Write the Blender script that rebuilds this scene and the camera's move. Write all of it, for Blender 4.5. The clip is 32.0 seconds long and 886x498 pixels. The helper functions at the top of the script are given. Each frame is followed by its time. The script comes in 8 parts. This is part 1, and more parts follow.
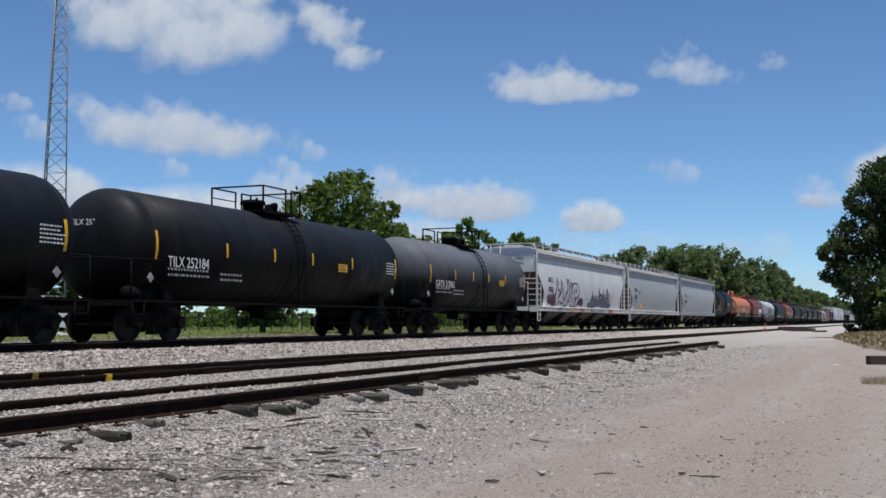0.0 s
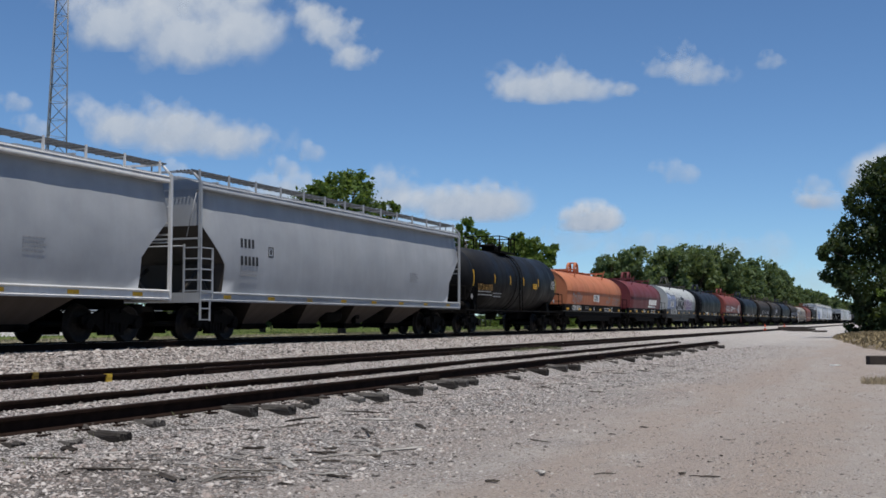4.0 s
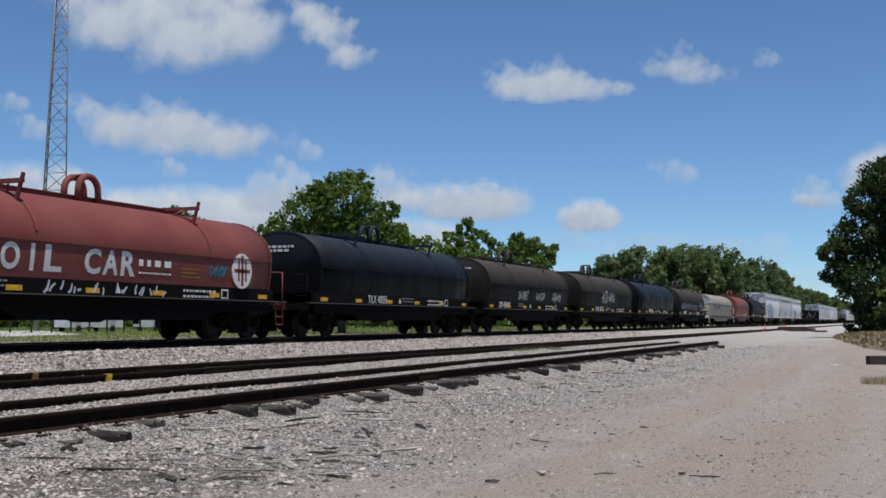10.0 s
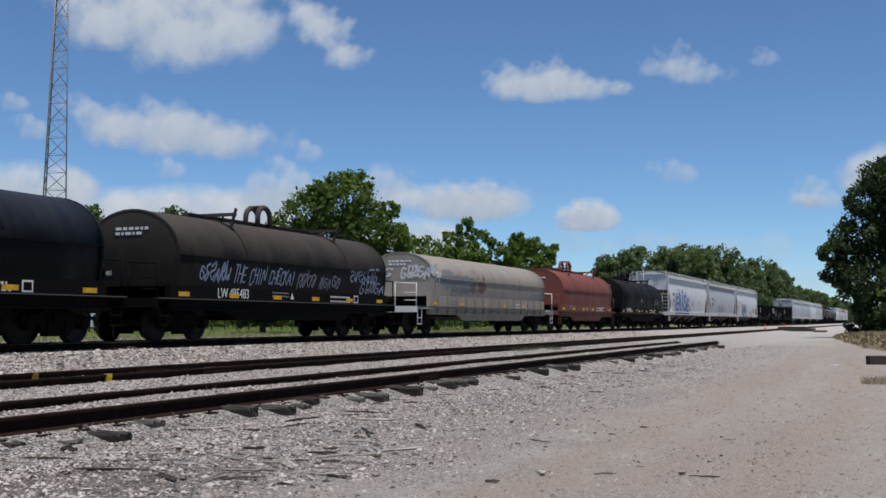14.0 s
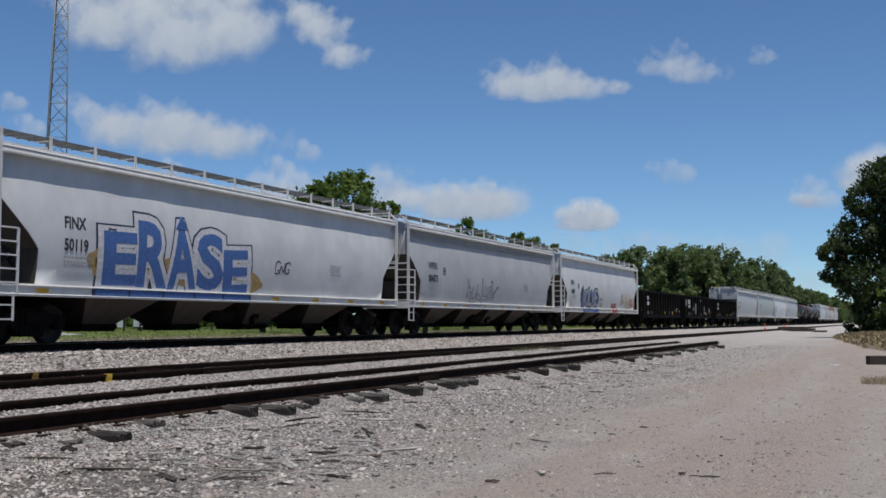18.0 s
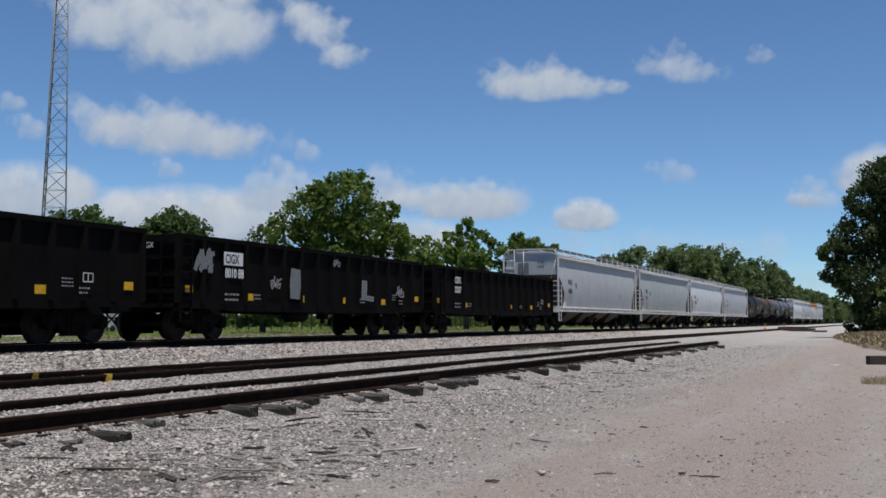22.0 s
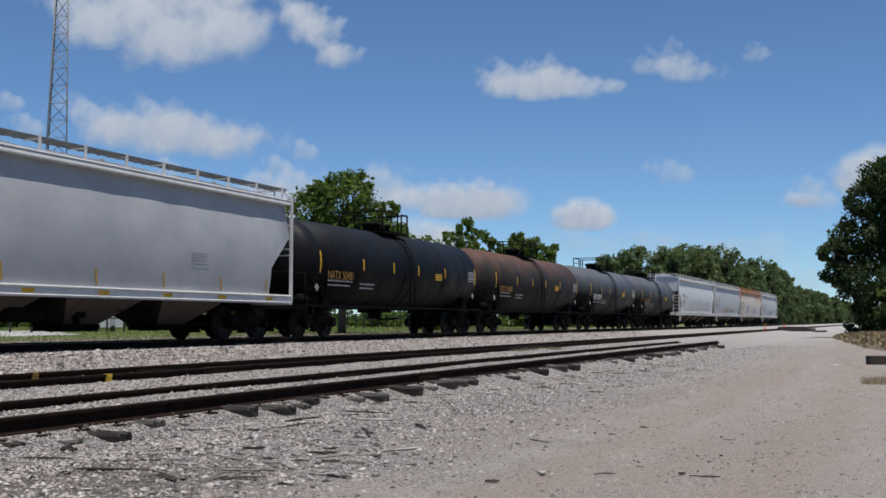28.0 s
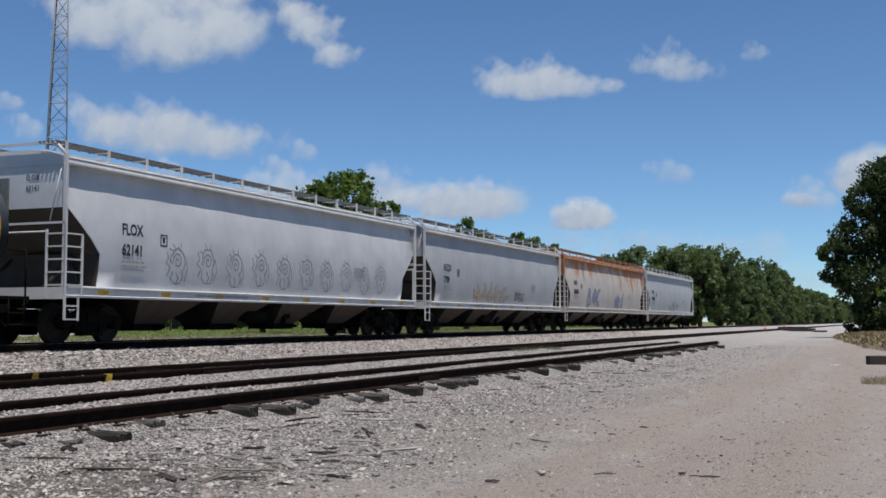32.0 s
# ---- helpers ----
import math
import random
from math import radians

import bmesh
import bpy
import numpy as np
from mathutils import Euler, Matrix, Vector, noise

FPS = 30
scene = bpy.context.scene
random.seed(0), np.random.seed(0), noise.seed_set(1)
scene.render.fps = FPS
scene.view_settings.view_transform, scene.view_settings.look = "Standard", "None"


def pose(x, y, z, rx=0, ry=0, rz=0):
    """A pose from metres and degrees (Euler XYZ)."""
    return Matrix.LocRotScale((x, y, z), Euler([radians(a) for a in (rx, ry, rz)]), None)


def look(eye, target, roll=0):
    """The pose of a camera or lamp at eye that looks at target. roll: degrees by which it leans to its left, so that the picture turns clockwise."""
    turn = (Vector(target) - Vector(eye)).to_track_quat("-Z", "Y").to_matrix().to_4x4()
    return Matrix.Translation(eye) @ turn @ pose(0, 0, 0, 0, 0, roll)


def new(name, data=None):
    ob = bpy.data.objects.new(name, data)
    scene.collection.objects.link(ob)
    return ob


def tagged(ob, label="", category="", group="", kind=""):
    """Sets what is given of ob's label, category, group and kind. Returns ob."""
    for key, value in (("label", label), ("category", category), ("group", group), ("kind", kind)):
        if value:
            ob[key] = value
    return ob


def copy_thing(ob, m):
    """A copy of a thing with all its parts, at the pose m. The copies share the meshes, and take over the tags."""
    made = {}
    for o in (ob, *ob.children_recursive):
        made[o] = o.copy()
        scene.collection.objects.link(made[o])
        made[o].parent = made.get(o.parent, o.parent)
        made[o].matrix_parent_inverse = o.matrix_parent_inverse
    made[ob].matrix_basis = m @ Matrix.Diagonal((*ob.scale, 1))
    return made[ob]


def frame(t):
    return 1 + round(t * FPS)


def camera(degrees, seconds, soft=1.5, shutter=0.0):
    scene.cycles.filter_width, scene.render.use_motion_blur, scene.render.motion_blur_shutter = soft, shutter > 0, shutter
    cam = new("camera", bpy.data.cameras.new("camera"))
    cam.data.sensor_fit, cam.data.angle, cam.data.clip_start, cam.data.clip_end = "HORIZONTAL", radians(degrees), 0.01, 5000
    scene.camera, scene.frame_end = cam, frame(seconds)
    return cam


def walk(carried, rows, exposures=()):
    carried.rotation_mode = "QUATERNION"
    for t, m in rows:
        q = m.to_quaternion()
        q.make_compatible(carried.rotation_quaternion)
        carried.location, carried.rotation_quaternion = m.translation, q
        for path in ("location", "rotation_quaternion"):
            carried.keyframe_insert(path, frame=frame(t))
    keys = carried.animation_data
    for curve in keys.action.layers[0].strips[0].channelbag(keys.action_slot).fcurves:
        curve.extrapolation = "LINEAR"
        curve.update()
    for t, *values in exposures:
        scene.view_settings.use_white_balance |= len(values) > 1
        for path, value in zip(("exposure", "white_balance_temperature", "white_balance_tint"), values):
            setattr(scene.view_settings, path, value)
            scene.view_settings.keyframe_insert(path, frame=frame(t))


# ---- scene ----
# World: the track runs along +Y (away), the train rolls towards -Y, z = 0 is the gravel level, metres.
cam = camera(43.6, 32.0, soft=1.6)
EYE = (0.0, 0.0, 1.0)
AIM = (-3.788238, 9.2317157, 1.651673)
walk(cam, [(0.0, look(EYE, AIM)), (32.0, look(EYE, AIM))], exposures=[(0.0, -0.08), (1.5, -0.10), (3.0, -0.20), (6.0, -0.18), (14.0, -0.18), (16.5, -0.18), (18.0, -0.29), (19.0, -0.34), (20.5, -0.30), (22.5, -0.20), (25.0, -0.24), (28.0, -0.22), (30.0, -0.18), (32.0, -0.19)])

# ---- world and sun ----
SUN_TO = Vector((0.215, -0.20, 1.0)).normalized()
world = bpy.data.worlds.new("world")
scene.world = world
world.use_nodes = True
wn, wl = world.node_tree.nodes, world.node_tree.links
sky = wn.new("ShaderNodeTexSky")
sky.sky_type, sky.sun_disc = "NISHITA", False
sky.sun_elevation = math.asin(SUN_TO.z)
sky.sun_rotation = math.atan2(SUN_TO.x, SUN_TO.y)
sky.altitude, sky.air_density, sky.dust_density, sky.ozone_density = 2600, 1.0, 0.3, 2.4
clear = wn.new("ShaderNodeMix")
clear.data_type, clear.blend_type = "RGBA", "MULTIPLY"
clear.inputs[0].default_value, clear.inputs[7].default_value = 1.0, (0.765, 0.97, 1.13, 1)
wl.new(sky.outputs["Color"], clear.inputs[6])
wl.new(clear.outputs[2], wn["Background"].inputs["Color"])
wn["Background"].inputs["Strength"].default_value = 0.113
sun = new("sun", bpy.data.lights.new("sun", "SUN"))
sun.data.energy, sun.data.angle, sun.data.color = 4.8, radians(0.53), (1.0, 0.95, 0.88)
sun.matrix_world = look(SUN_TO * 50, (0, 0, 0))

# ---- materials ----
MATS = {}


def nodes_of(name):
    m = bpy.data.materials.new(name)
    m.use_nodes = True
    nt = m.node_tree
    return m, nt.nodes, nt.links, nt.nodes["Principled BSDF"]


def ramp(n, l, src, stops):
    r = n.new("ShaderNodeValToRGB")
    e = r.color_ramp.elements
    while len(e) < len(stops):
        e.new(0.5)
    for el, (p, c) in zip(e, stops):
        el.position = p
        el.color = c if len(c) == 4 else (*c, 1)
    l.new(src, r.inputs["Fac"])
    return r.outputs["Color"]


def g(v):
    return (v, v, v)


def coords(n, l, scale=(1, 1, 1), kind="Object"):
    c = n.new("ShaderNodeTexCoord")
    mp = n.new("ShaderNodeMapping")
    mp.inputs["Scale"].default_value = scale
    l.new(c.outputs[kind], mp.inputs["Vector"])
    return mp.outputs["Vector"]


def noise_tex(n, l, vec, scale, detail=4.0, rough=0.55):
    t = n.new("ShaderNodeTexNoise")
    t.inputs["Scale"].default_value, t.inputs["Detail"].default_value = scale, detail
    t.inputs["Roughness"].default_value = rough
    l.new(vec, t.inputs["Vector"])
    return t.outputs["Fac"]


def mixc(n, l, fac, a, b, mode="MIX"):
    m = n.new("ShaderNodeMix")
    m.data_type, m.blend_type = "RGBA", mode
    for sock, v in ((m.inputs[0], fac), (m.inputs[6], a), (m.inputs[7], b)):
        if isinstance(v, (int, float)):
            sock.default_value = v
        elif isinstance(v, tuple):
            sock.default_value = (*v, 1) if len(v) == 3 else v
        else:
            l.new(v, sock)
    return m.outputs[2]


def calc(n, l, op, a, b=0.0, c=0.0):
    m = n.new("ShaderNodeMath")
    m.operation = op
    for i, v in enumerate((a, b, c)):
        if isinstance(v, (int, float)):
            m.inputs[i].default_value = v
        else:
            l.new(v, m.inputs[i])
    return m.outputs[0]


def bump(n, l, bsdf, height, strength, dist=0.02):
    b = n.new("ShaderNodeBump")
    b.inputs["Strength"].default_value, b.inputs["Distance"].default_value = strength, dist
    l.new(height, b.inputs["Height"])
    l.new(b.outputs["Normal"], bsdf.inputs["Normal"])


def paint(name, col, dirt=(0.09, 0.065, 0.045), amount=0.35, rough=0.5, spec=0.4, rust=0.0, fade=None, run=0.0, line=2.6, rusty=((0.22, 0.075, 0.025), (0.42, 0.17, 0.06)), dust=None):
    """Weathered wagon paint: blotches, rain streaks down the sides, road grime and optional rust."""
    if name in MATS:
        return MATS[name]
    m, n, l, b = nodes_of(name)
    v = coords(n, l)
    vs = coords(n, l, (1.0, 3.5, 0.25))
    blot = noise_tex(n, l, v, 0.9, 6, 0.6)
    streak = noise_tex(n, l, vs, 0.9, 4, 0.55)
    fine = noise_tex(n, l, v, 38.0, 3, 0.6)
    c = mixc(n, l, ramp(n, l, blot, [(0.35, g(0.0)), (0.75, g(1.0))]), col, fade or tuple(min(1, x * 1.3 + 0.001) for x in col))
    k = calc(n, l, "MULTIPLY", calc(n, l, "MULTIPLY", streak, blot), 2.2)
    c = mixc(n, l, ramp(n, l, k, [(0.42, g(0.0)), (0.95, g(amount))]), c, dirt)
    c = mixc(n, l, ramp(n, l, fine, [(0.45, g(0.0)), (0.85, g(amount * 0.5))]), c, dirt)
    if rust > 0 and dust is None:
        rn = noise_tex(n, l, coords(n, l, (1.0, 1.6, 0.5)), 0.8, 7, 0.65)
        sz = n.new("ShaderNodeSeparateXYZ")
        l.new(v, sz.inputs[0])
        rn = calc(n, l, "ADD", rn, calc(n, l, "MULTIPLY_ADD", sz.outputs[2], run, -line * run))
        c = mixc(n, l, ramp(n, l, rn, [(0.60 - 0.25 * rust, g(0.0)), (0.72 - 0.2 * rust, g(0.95))]), c,
                 mixc(n, l, fine, *rusty))
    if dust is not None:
        # pale crown thinning in ragged runs: dust on some, painted sky sheen on black and charcoal
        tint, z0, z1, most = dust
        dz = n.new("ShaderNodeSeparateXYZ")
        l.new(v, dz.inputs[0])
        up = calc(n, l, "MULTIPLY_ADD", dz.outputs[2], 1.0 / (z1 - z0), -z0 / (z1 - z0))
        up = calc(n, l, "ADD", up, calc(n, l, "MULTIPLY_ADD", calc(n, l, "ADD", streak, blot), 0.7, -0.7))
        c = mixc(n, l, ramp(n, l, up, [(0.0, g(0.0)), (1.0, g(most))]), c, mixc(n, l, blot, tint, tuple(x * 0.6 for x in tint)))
        if rust > 0:
            rn = noise_tex(n, l, coords(n, l, (1.0, 0.7, 0.4)), 0.8, 7, 0.65)
            rn = calc(n, l, "ADD", rn, calc(n, l, "MULTIPLY_ADD", dz.outputs[2], run, -line * run))
            c = mixc(n, l, ramp(n, l, rn, [(0.62 - 0.25 * rust, g(0.0)), (0.92 - 0.25 * rust, g(0.9))]), c, mixc(n, l, fine, *rusty))
    l.new(c, b.inputs["Base Color"])
    l.new(ramp(n, l, k, [(0.3, g(rough)), (0.9, g(min(1, rough + 0.3)))]), b.inputs["Roughness"])
    b.inputs["Specular IOR Level"].default_value = spec
    bump(n, l, b, blot, 0.12, 0.03)
    MATS[name] = m
    return m


def plain(name, col, rough=0.6, metal=0.0, vary=0.25, scale=12.0, relief=0.15, spec=0.35):
    """A simple surface with mottling at two scales."""
    if name in MATS:
        return MATS[name]
    m, n, l, b = nodes_of(name)
    v = coords(n, l)
    a, f = noise_tex(n, l, v, scale, 5), noise_tex(n, l, v, scale * 7, 3)
    c = mixc(n, l, ramp(n, l, a, [(0.3, g(0.0)), (0.75, g(1.0))]), tuple(x * (1 - vary) for x in col), tuple(min(1, x * (1 + vary)) for x in col))
    c = mixc(n, l, calc(n, l, "MULTIPLY", f, vary), c, tuple(x * 0.45 for x in col))
    l.new(c, b.inputs["Base Color"])
    b.inputs["Roughness"].default_value, b.inputs["Metallic"].default_value = rough, metal
    b.inputs["Specular IOR Level"].default_value = spec
    bump(n, l, b, a, relief, 0.01)
    MATS[name] = m
    return m


def timber_mat(name, dark, pale):
    """Old timber: long grain along x, pale silvered streaks and dark checks, no two pieces alike."""
    m, n, l, b = nodes_of(name)
    oi = n.new("ShaderNodeObjectInfo")
    v = coords(n, l, (1.2, 26.0, 26.0))
    grain = noise_tex(n, l, v, 1.6, 6, 0.65)
    blot = noise_tex(n, l, coords(n, l), 5.0, 4)
    c = mixc(n, l, ramp(n, l, calc(n, l, "ADD", grain, calc(n, l, "MULTIPLY_ADD", oi.outputs["Random"], 0.24, -0.16)), [(0.36, g(0.0)), (0.62, g(1.0))]), dark, pale)
    c = mixc(n, l, ramp(n, l, blot, [(0.45, g(0.0)), (0.7, g(0.7))]), c, dark)
    l.new(c, b.inputs["Base Color"])
    b.inputs["Roughness"].default_value = 0.92
    b.inputs["Specular IOR Level"].default_value = 0.15
    bump(n, l, b, grain, 0.7, 0.01)
    return m


def stone_mat(name, dark, light):
    m, n, l, b = nodes_of(name)
    v = coords(n, l)
    geo = n.new("ShaderNodeNewGeometry")
    c = ramp(n, l, geo.outputs["Random Per Island"], [(0.0, dark), (0.22, tuple(x * 2.0 for x in dark)), (0.42, (light[0] * 0.66, light[1] * 0.58, light[2] * 0.55)), (0.72, light), (1.0, tuple(min(0.8, x * 1.25) for x in light))])
    c = mixc(n, l, calc(n, l, "MULTIPLY", noise_tex(n, l, v, 30, 4), 0.4), c, dark)
    l.new(c, b.inputs["Base Color"])
    b.inputs["Roughness"].default_value = 0.9
    return m


def ground_mat():
    """Crushed-stone yard that passes into dusty dirt away from the tracks; verge grass beyond the line."""
    m, n, l, b = nodes_of("ground")
    v = coords(n, l)
    sep = n.new("ShaderNodeSeparateXYZ")
    l.new(v, sep.inputs[0])
    X, Y = sep.outputs[0], sep.outputs[1]
    vor = n.new("ShaderNodeTexVoronoi")
    vor.inputs["Scale"].default_value = 44
    l.new(v, vor.inputs["Vector"])
    cell = ramp(n, l, vor.outputs["Color"], [(0.0, (0.06, 0.054, 0.05)), (0.22, (0.27, 0.245, 0.225)), (0.5, (0.58, 0.535, 0.50)), (0.75, (0.82, 0.785, 0.75))])
    # dark stone rims stand in for shade in the gaps
    edge = ramp(n, l, vor.outputs["Distance"], [(0.32, g(1.0)), (0.64, g(0.16))])
    gravel = mixc(n, l, 1.0, cell, edge, "MULTIPLY")
    # coarser broken ballast along the main line
    coarse = n.new("ShaderNodeTexVoronoi")
    coarse.inputs["Scale"].default_value = 23
    l.new(v, coarse.inputs["Vector"])
    rock = ramp(n, l, coarse.outputs["Color"], [(0.0, (0.09, 0.082, 0.078)), (0.3, (0.34, 0.30, 0.28)), (0.55, (0.56, 0.50, 0.47)), (0.8, (0.80, 0.765, 0.735))])
    # gaps between the ballast stones get painted shade as well
    rock = mixc(n, l, 1.0, rock, ramp(n, l, coarse.outputs["Distance"], [(0.3, g(1.0)), (0.62, g(0.10))]), "MULTIPLY")
    lineside = ramp(n, l, calc(n, l, "MULTIPLY_ADD", X, -0.5, -6.5), [(0.1, g(0.0)), (0.45, g(1.0))])
    gravel = mixc(n, l, lineside, gravel, rock)
    big, mid, fine = noise_tex(n, l, v, 0.22, 5), noise_tex(n, l, v, 1.3, 6, 0.65), noise_tex(n, l, v, 60, 4, 0.7)
    gravel = mixc(n, l, calc(n, l, "MULTIPLY", mid, 0.14), gravel, (0.33, 0.295, 0.265))
    gravel = mixc(n, l, ramp(n, l, big, [(0.46, g(0.0)), (0.68, g(0.15))]), gravel, (0.17, 0.15, 0.132))
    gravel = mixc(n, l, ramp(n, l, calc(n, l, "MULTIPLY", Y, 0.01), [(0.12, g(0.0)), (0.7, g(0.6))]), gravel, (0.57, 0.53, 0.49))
    dx, dy = calc(n, l, "MULTIPLY_ADD", X, 0.55, 3.0), calc(n, l, "MULTIPLY_ADD", Y, 0.62, -3.55)
    far_off = calc(n, l, "SQRT", calc(n, l, "ADD", calc(n, l, "MULTIPLY", dx, dx), calc(n, l, "MULTIPLY", dy, dy)))
    gravel = mixc(n, l, ramp(n, l, calc(n, l, "ADD", far_off, calc(n, l, "MULTIPLY", mid, -0.9)), [(0.1, g(0.62)), (0.85, g(0.0))]), gravel, (0.13, 0.11, 0.094))
    # pale dusty dirt of the yard
    dust = mixc(n, l, ramp(n, l, mid, [(0.3, g(0.0)), (0.7, g(1.0))]), (0.40, 0.352, 0.314), (0.54, 0.495, 0.452))
    tracks = noise_tex(n, l, coords(n, l, (1.1, 0.09, 1)), 0.9, 5)
    dust = mixc(n, l, ramp(n, l, tracks, [(0.38, g(0.0)), (0.62, g(0.85))]), dust, (0.405, 0.335, 0.288))
    dust = mixc(n, l, ramp(n, l, fine, [(0.52, g(0.0)), (0.72, g(0.6))]), dust, (0.19, 0.168, 0.15))
    # worn wheel tracks along the yard, and a fine stony speckle
    for at, wide, most in ((-2.35, 0.45, 0.75), (-0.85, 0.5, 0.6), (0.7, 0.5, 0.5)):
        off = calc(n, l, "ABSOLUTE", calc(n, l, "ADD", X, calc(n, l, "MULTIPLY_ADD", big, 1.6, -0.8 - at)))
        off = calc(n, l, "ADD", off, calc(n, l, "MULTIPLY_ADD", mid, 0.7, -0.35))
        dust = mixc(n, l, ramp(n, l, off, [(wide * 0.3, g(most)), (wide, g(0.0))]), dust, (0.41, 0.34, 0.288))
    grit = n.new("ShaderNodeTexVoronoi")
    grit.inputs["Scale"].default_value = 70
    l.new(v, grit.inputs["Vector"])
    pick = calc(n, l, "MULTIPLY", ramp(n, l, grit.outputs["Color"], [(0.58, g(0.0)), (0.64, g(1.0))]), ramp(n, l, mid, [(0.38, g(0.15)), (0.6, g(1.0))]))
    dust = mixc(n, l, calc(n, l, "MULTIPLY", pick, 0.75), dust, ramp(n, l, grit.outputs["Distance"], [(0.2, (0.62, 0.58, 0.54)), (0.6, (0.10, 0.088, 0.078))]))
    lot = calc(n, l, "ADD", calc(n, l, "MULTIPLY_ADD", X, 0.22, 1.25), calc(n, l, "MULTIPLY_ADD", calc(n, l, "ADD", big, mid), 0.9, -0.9))
    c = mixc(n, l, ramp(n, l, lot, [(0.25, g(0.0)), (0.7, g(1.0))]), gravel, dust)
    grass = mixc(n, l, ramp(n, l, mid, [(0.35, g(0.0)), (0.65, g(1.0))]), (0.10, 0.14, 0.03), (0.20, 0.21, 0.06))
    dry = mixc(n, l, fine, (0.20, 0.175, 0.115), (0.31, 0.275, 0.195))
    verge = mixc(n, l, ramp(n, l, calc(n, l, "MULTIPLY_ADD", mid, 6.0, calc(n, l, "MULTIPLY", X, -1.0)), [(0.0, g(0.0)), (1.0, g(1.0))]), dry, grass)
    far = calc(n, l, "MULTIPLY_ADD", X, -0.5, -10.6)
    far = calc(n, l, "ADD", far, calc(n, l, "MULTIPLY_ADD", mid, 1.2, -0.6))
    dist = calc(n, l, "MULTIPLY_ADD", X, -0.06, -2.75)
    verge = mixc(n, l, ramp(n, l, calc(n, l, "ADD", dist, mid), [(0.35, g(0.0)), (0.65, g(1.0))]), dry, grass)
    c = mixc(n, l, ramp(n, l, far, [(0.3, g(0.0)), (0.6, g(1.0))]), c, verge)
    # scrub and grass to the other side of the yard
    edge_y = calc(n, l, "MULTIPLY", calc(n, l, "MINIMUM", Y, 71.0), 0.168)
    side = calc(n, l, "ADD", calc(n, l, "ADD", calc(n, l, "ADD", X, edge_y), -8.7), calc(n, l, "MULTIPLY", mid, 1.6))
    verge = mixc(n, l, ramp(n, l, calc(n, l, "MULTIPLY_ADD", mid, 1.0, calc(n, l, "MULTIPLY", big, 0.6)), [(0.85, g(0.0)), (1.05, g(1.0))]), dry, grass)
    c = mixc(n, l, ramp(n, l, side, [(0.3, g(0.0)), (0.7, g(1.0))]), c, verge)
    l.new(c, b.inputs["Base Color"])
    b.inputs["Roughness"].default_value = 0.95
    b.inputs["Specular IOR Level"].default_value = 0.2
    h = calc(n, l, "ADD", calc(n, l, "MULTIPLY", vor.outputs["Distance"], -0.6), calc(n, l, "MULTIPLY", fine, 0.5))
    bump(n, l, b, h, 1.0, 0.045)
    return m


def leaf_mat(name, a, b_, trans=0.35):
    m, n, l, b = nodes_of(name)
    geo = n.new("ShaderNodeNewGeometry")
    v = coords(n, l)
    c = ramp(n, l, geo.outputs["Random Per Island"], [(0.0, a), (1.0, b_)])
    oi = n.new("ShaderNodeObjectInfo")
    c = mixc(n, l, ramp(n, l, noise_tex(n, l, v, 0.5, 3), [(0.3, g(0.0)), (0.7, g(0.7))]), c, tuple(x * 0.6 for x in a))
    c = mixc(n, l, calc(n, l, "MULTIPLY", oi.outputs["Random"], 0.35), c, (0.05, 0.075, 0.02))
    l.new(c, b.inputs["Base Color"])
    b.inputs["Roughness"].default_value = 0.55
    b.inputs["Specular IOR Level"].default_value = 0.3
    t = n.new("ShaderNodeBsdfTranslucent")
    l.new(mixc(n, l, 0.5, c, (0.22, 0.28, 0.04)), t.inputs["Color"])
    mx = n.new("ShaderNodeMixShader")
    mx.inputs[0].default_value = trans
    out = n["Material Output"]
    l.new(b.outputs[0], mx.inputs[1])
    l.new(t.outputs[0], mx.inputs[2])
    l.new(mx.outputs[0], out.inputs["Surface"])
    return m


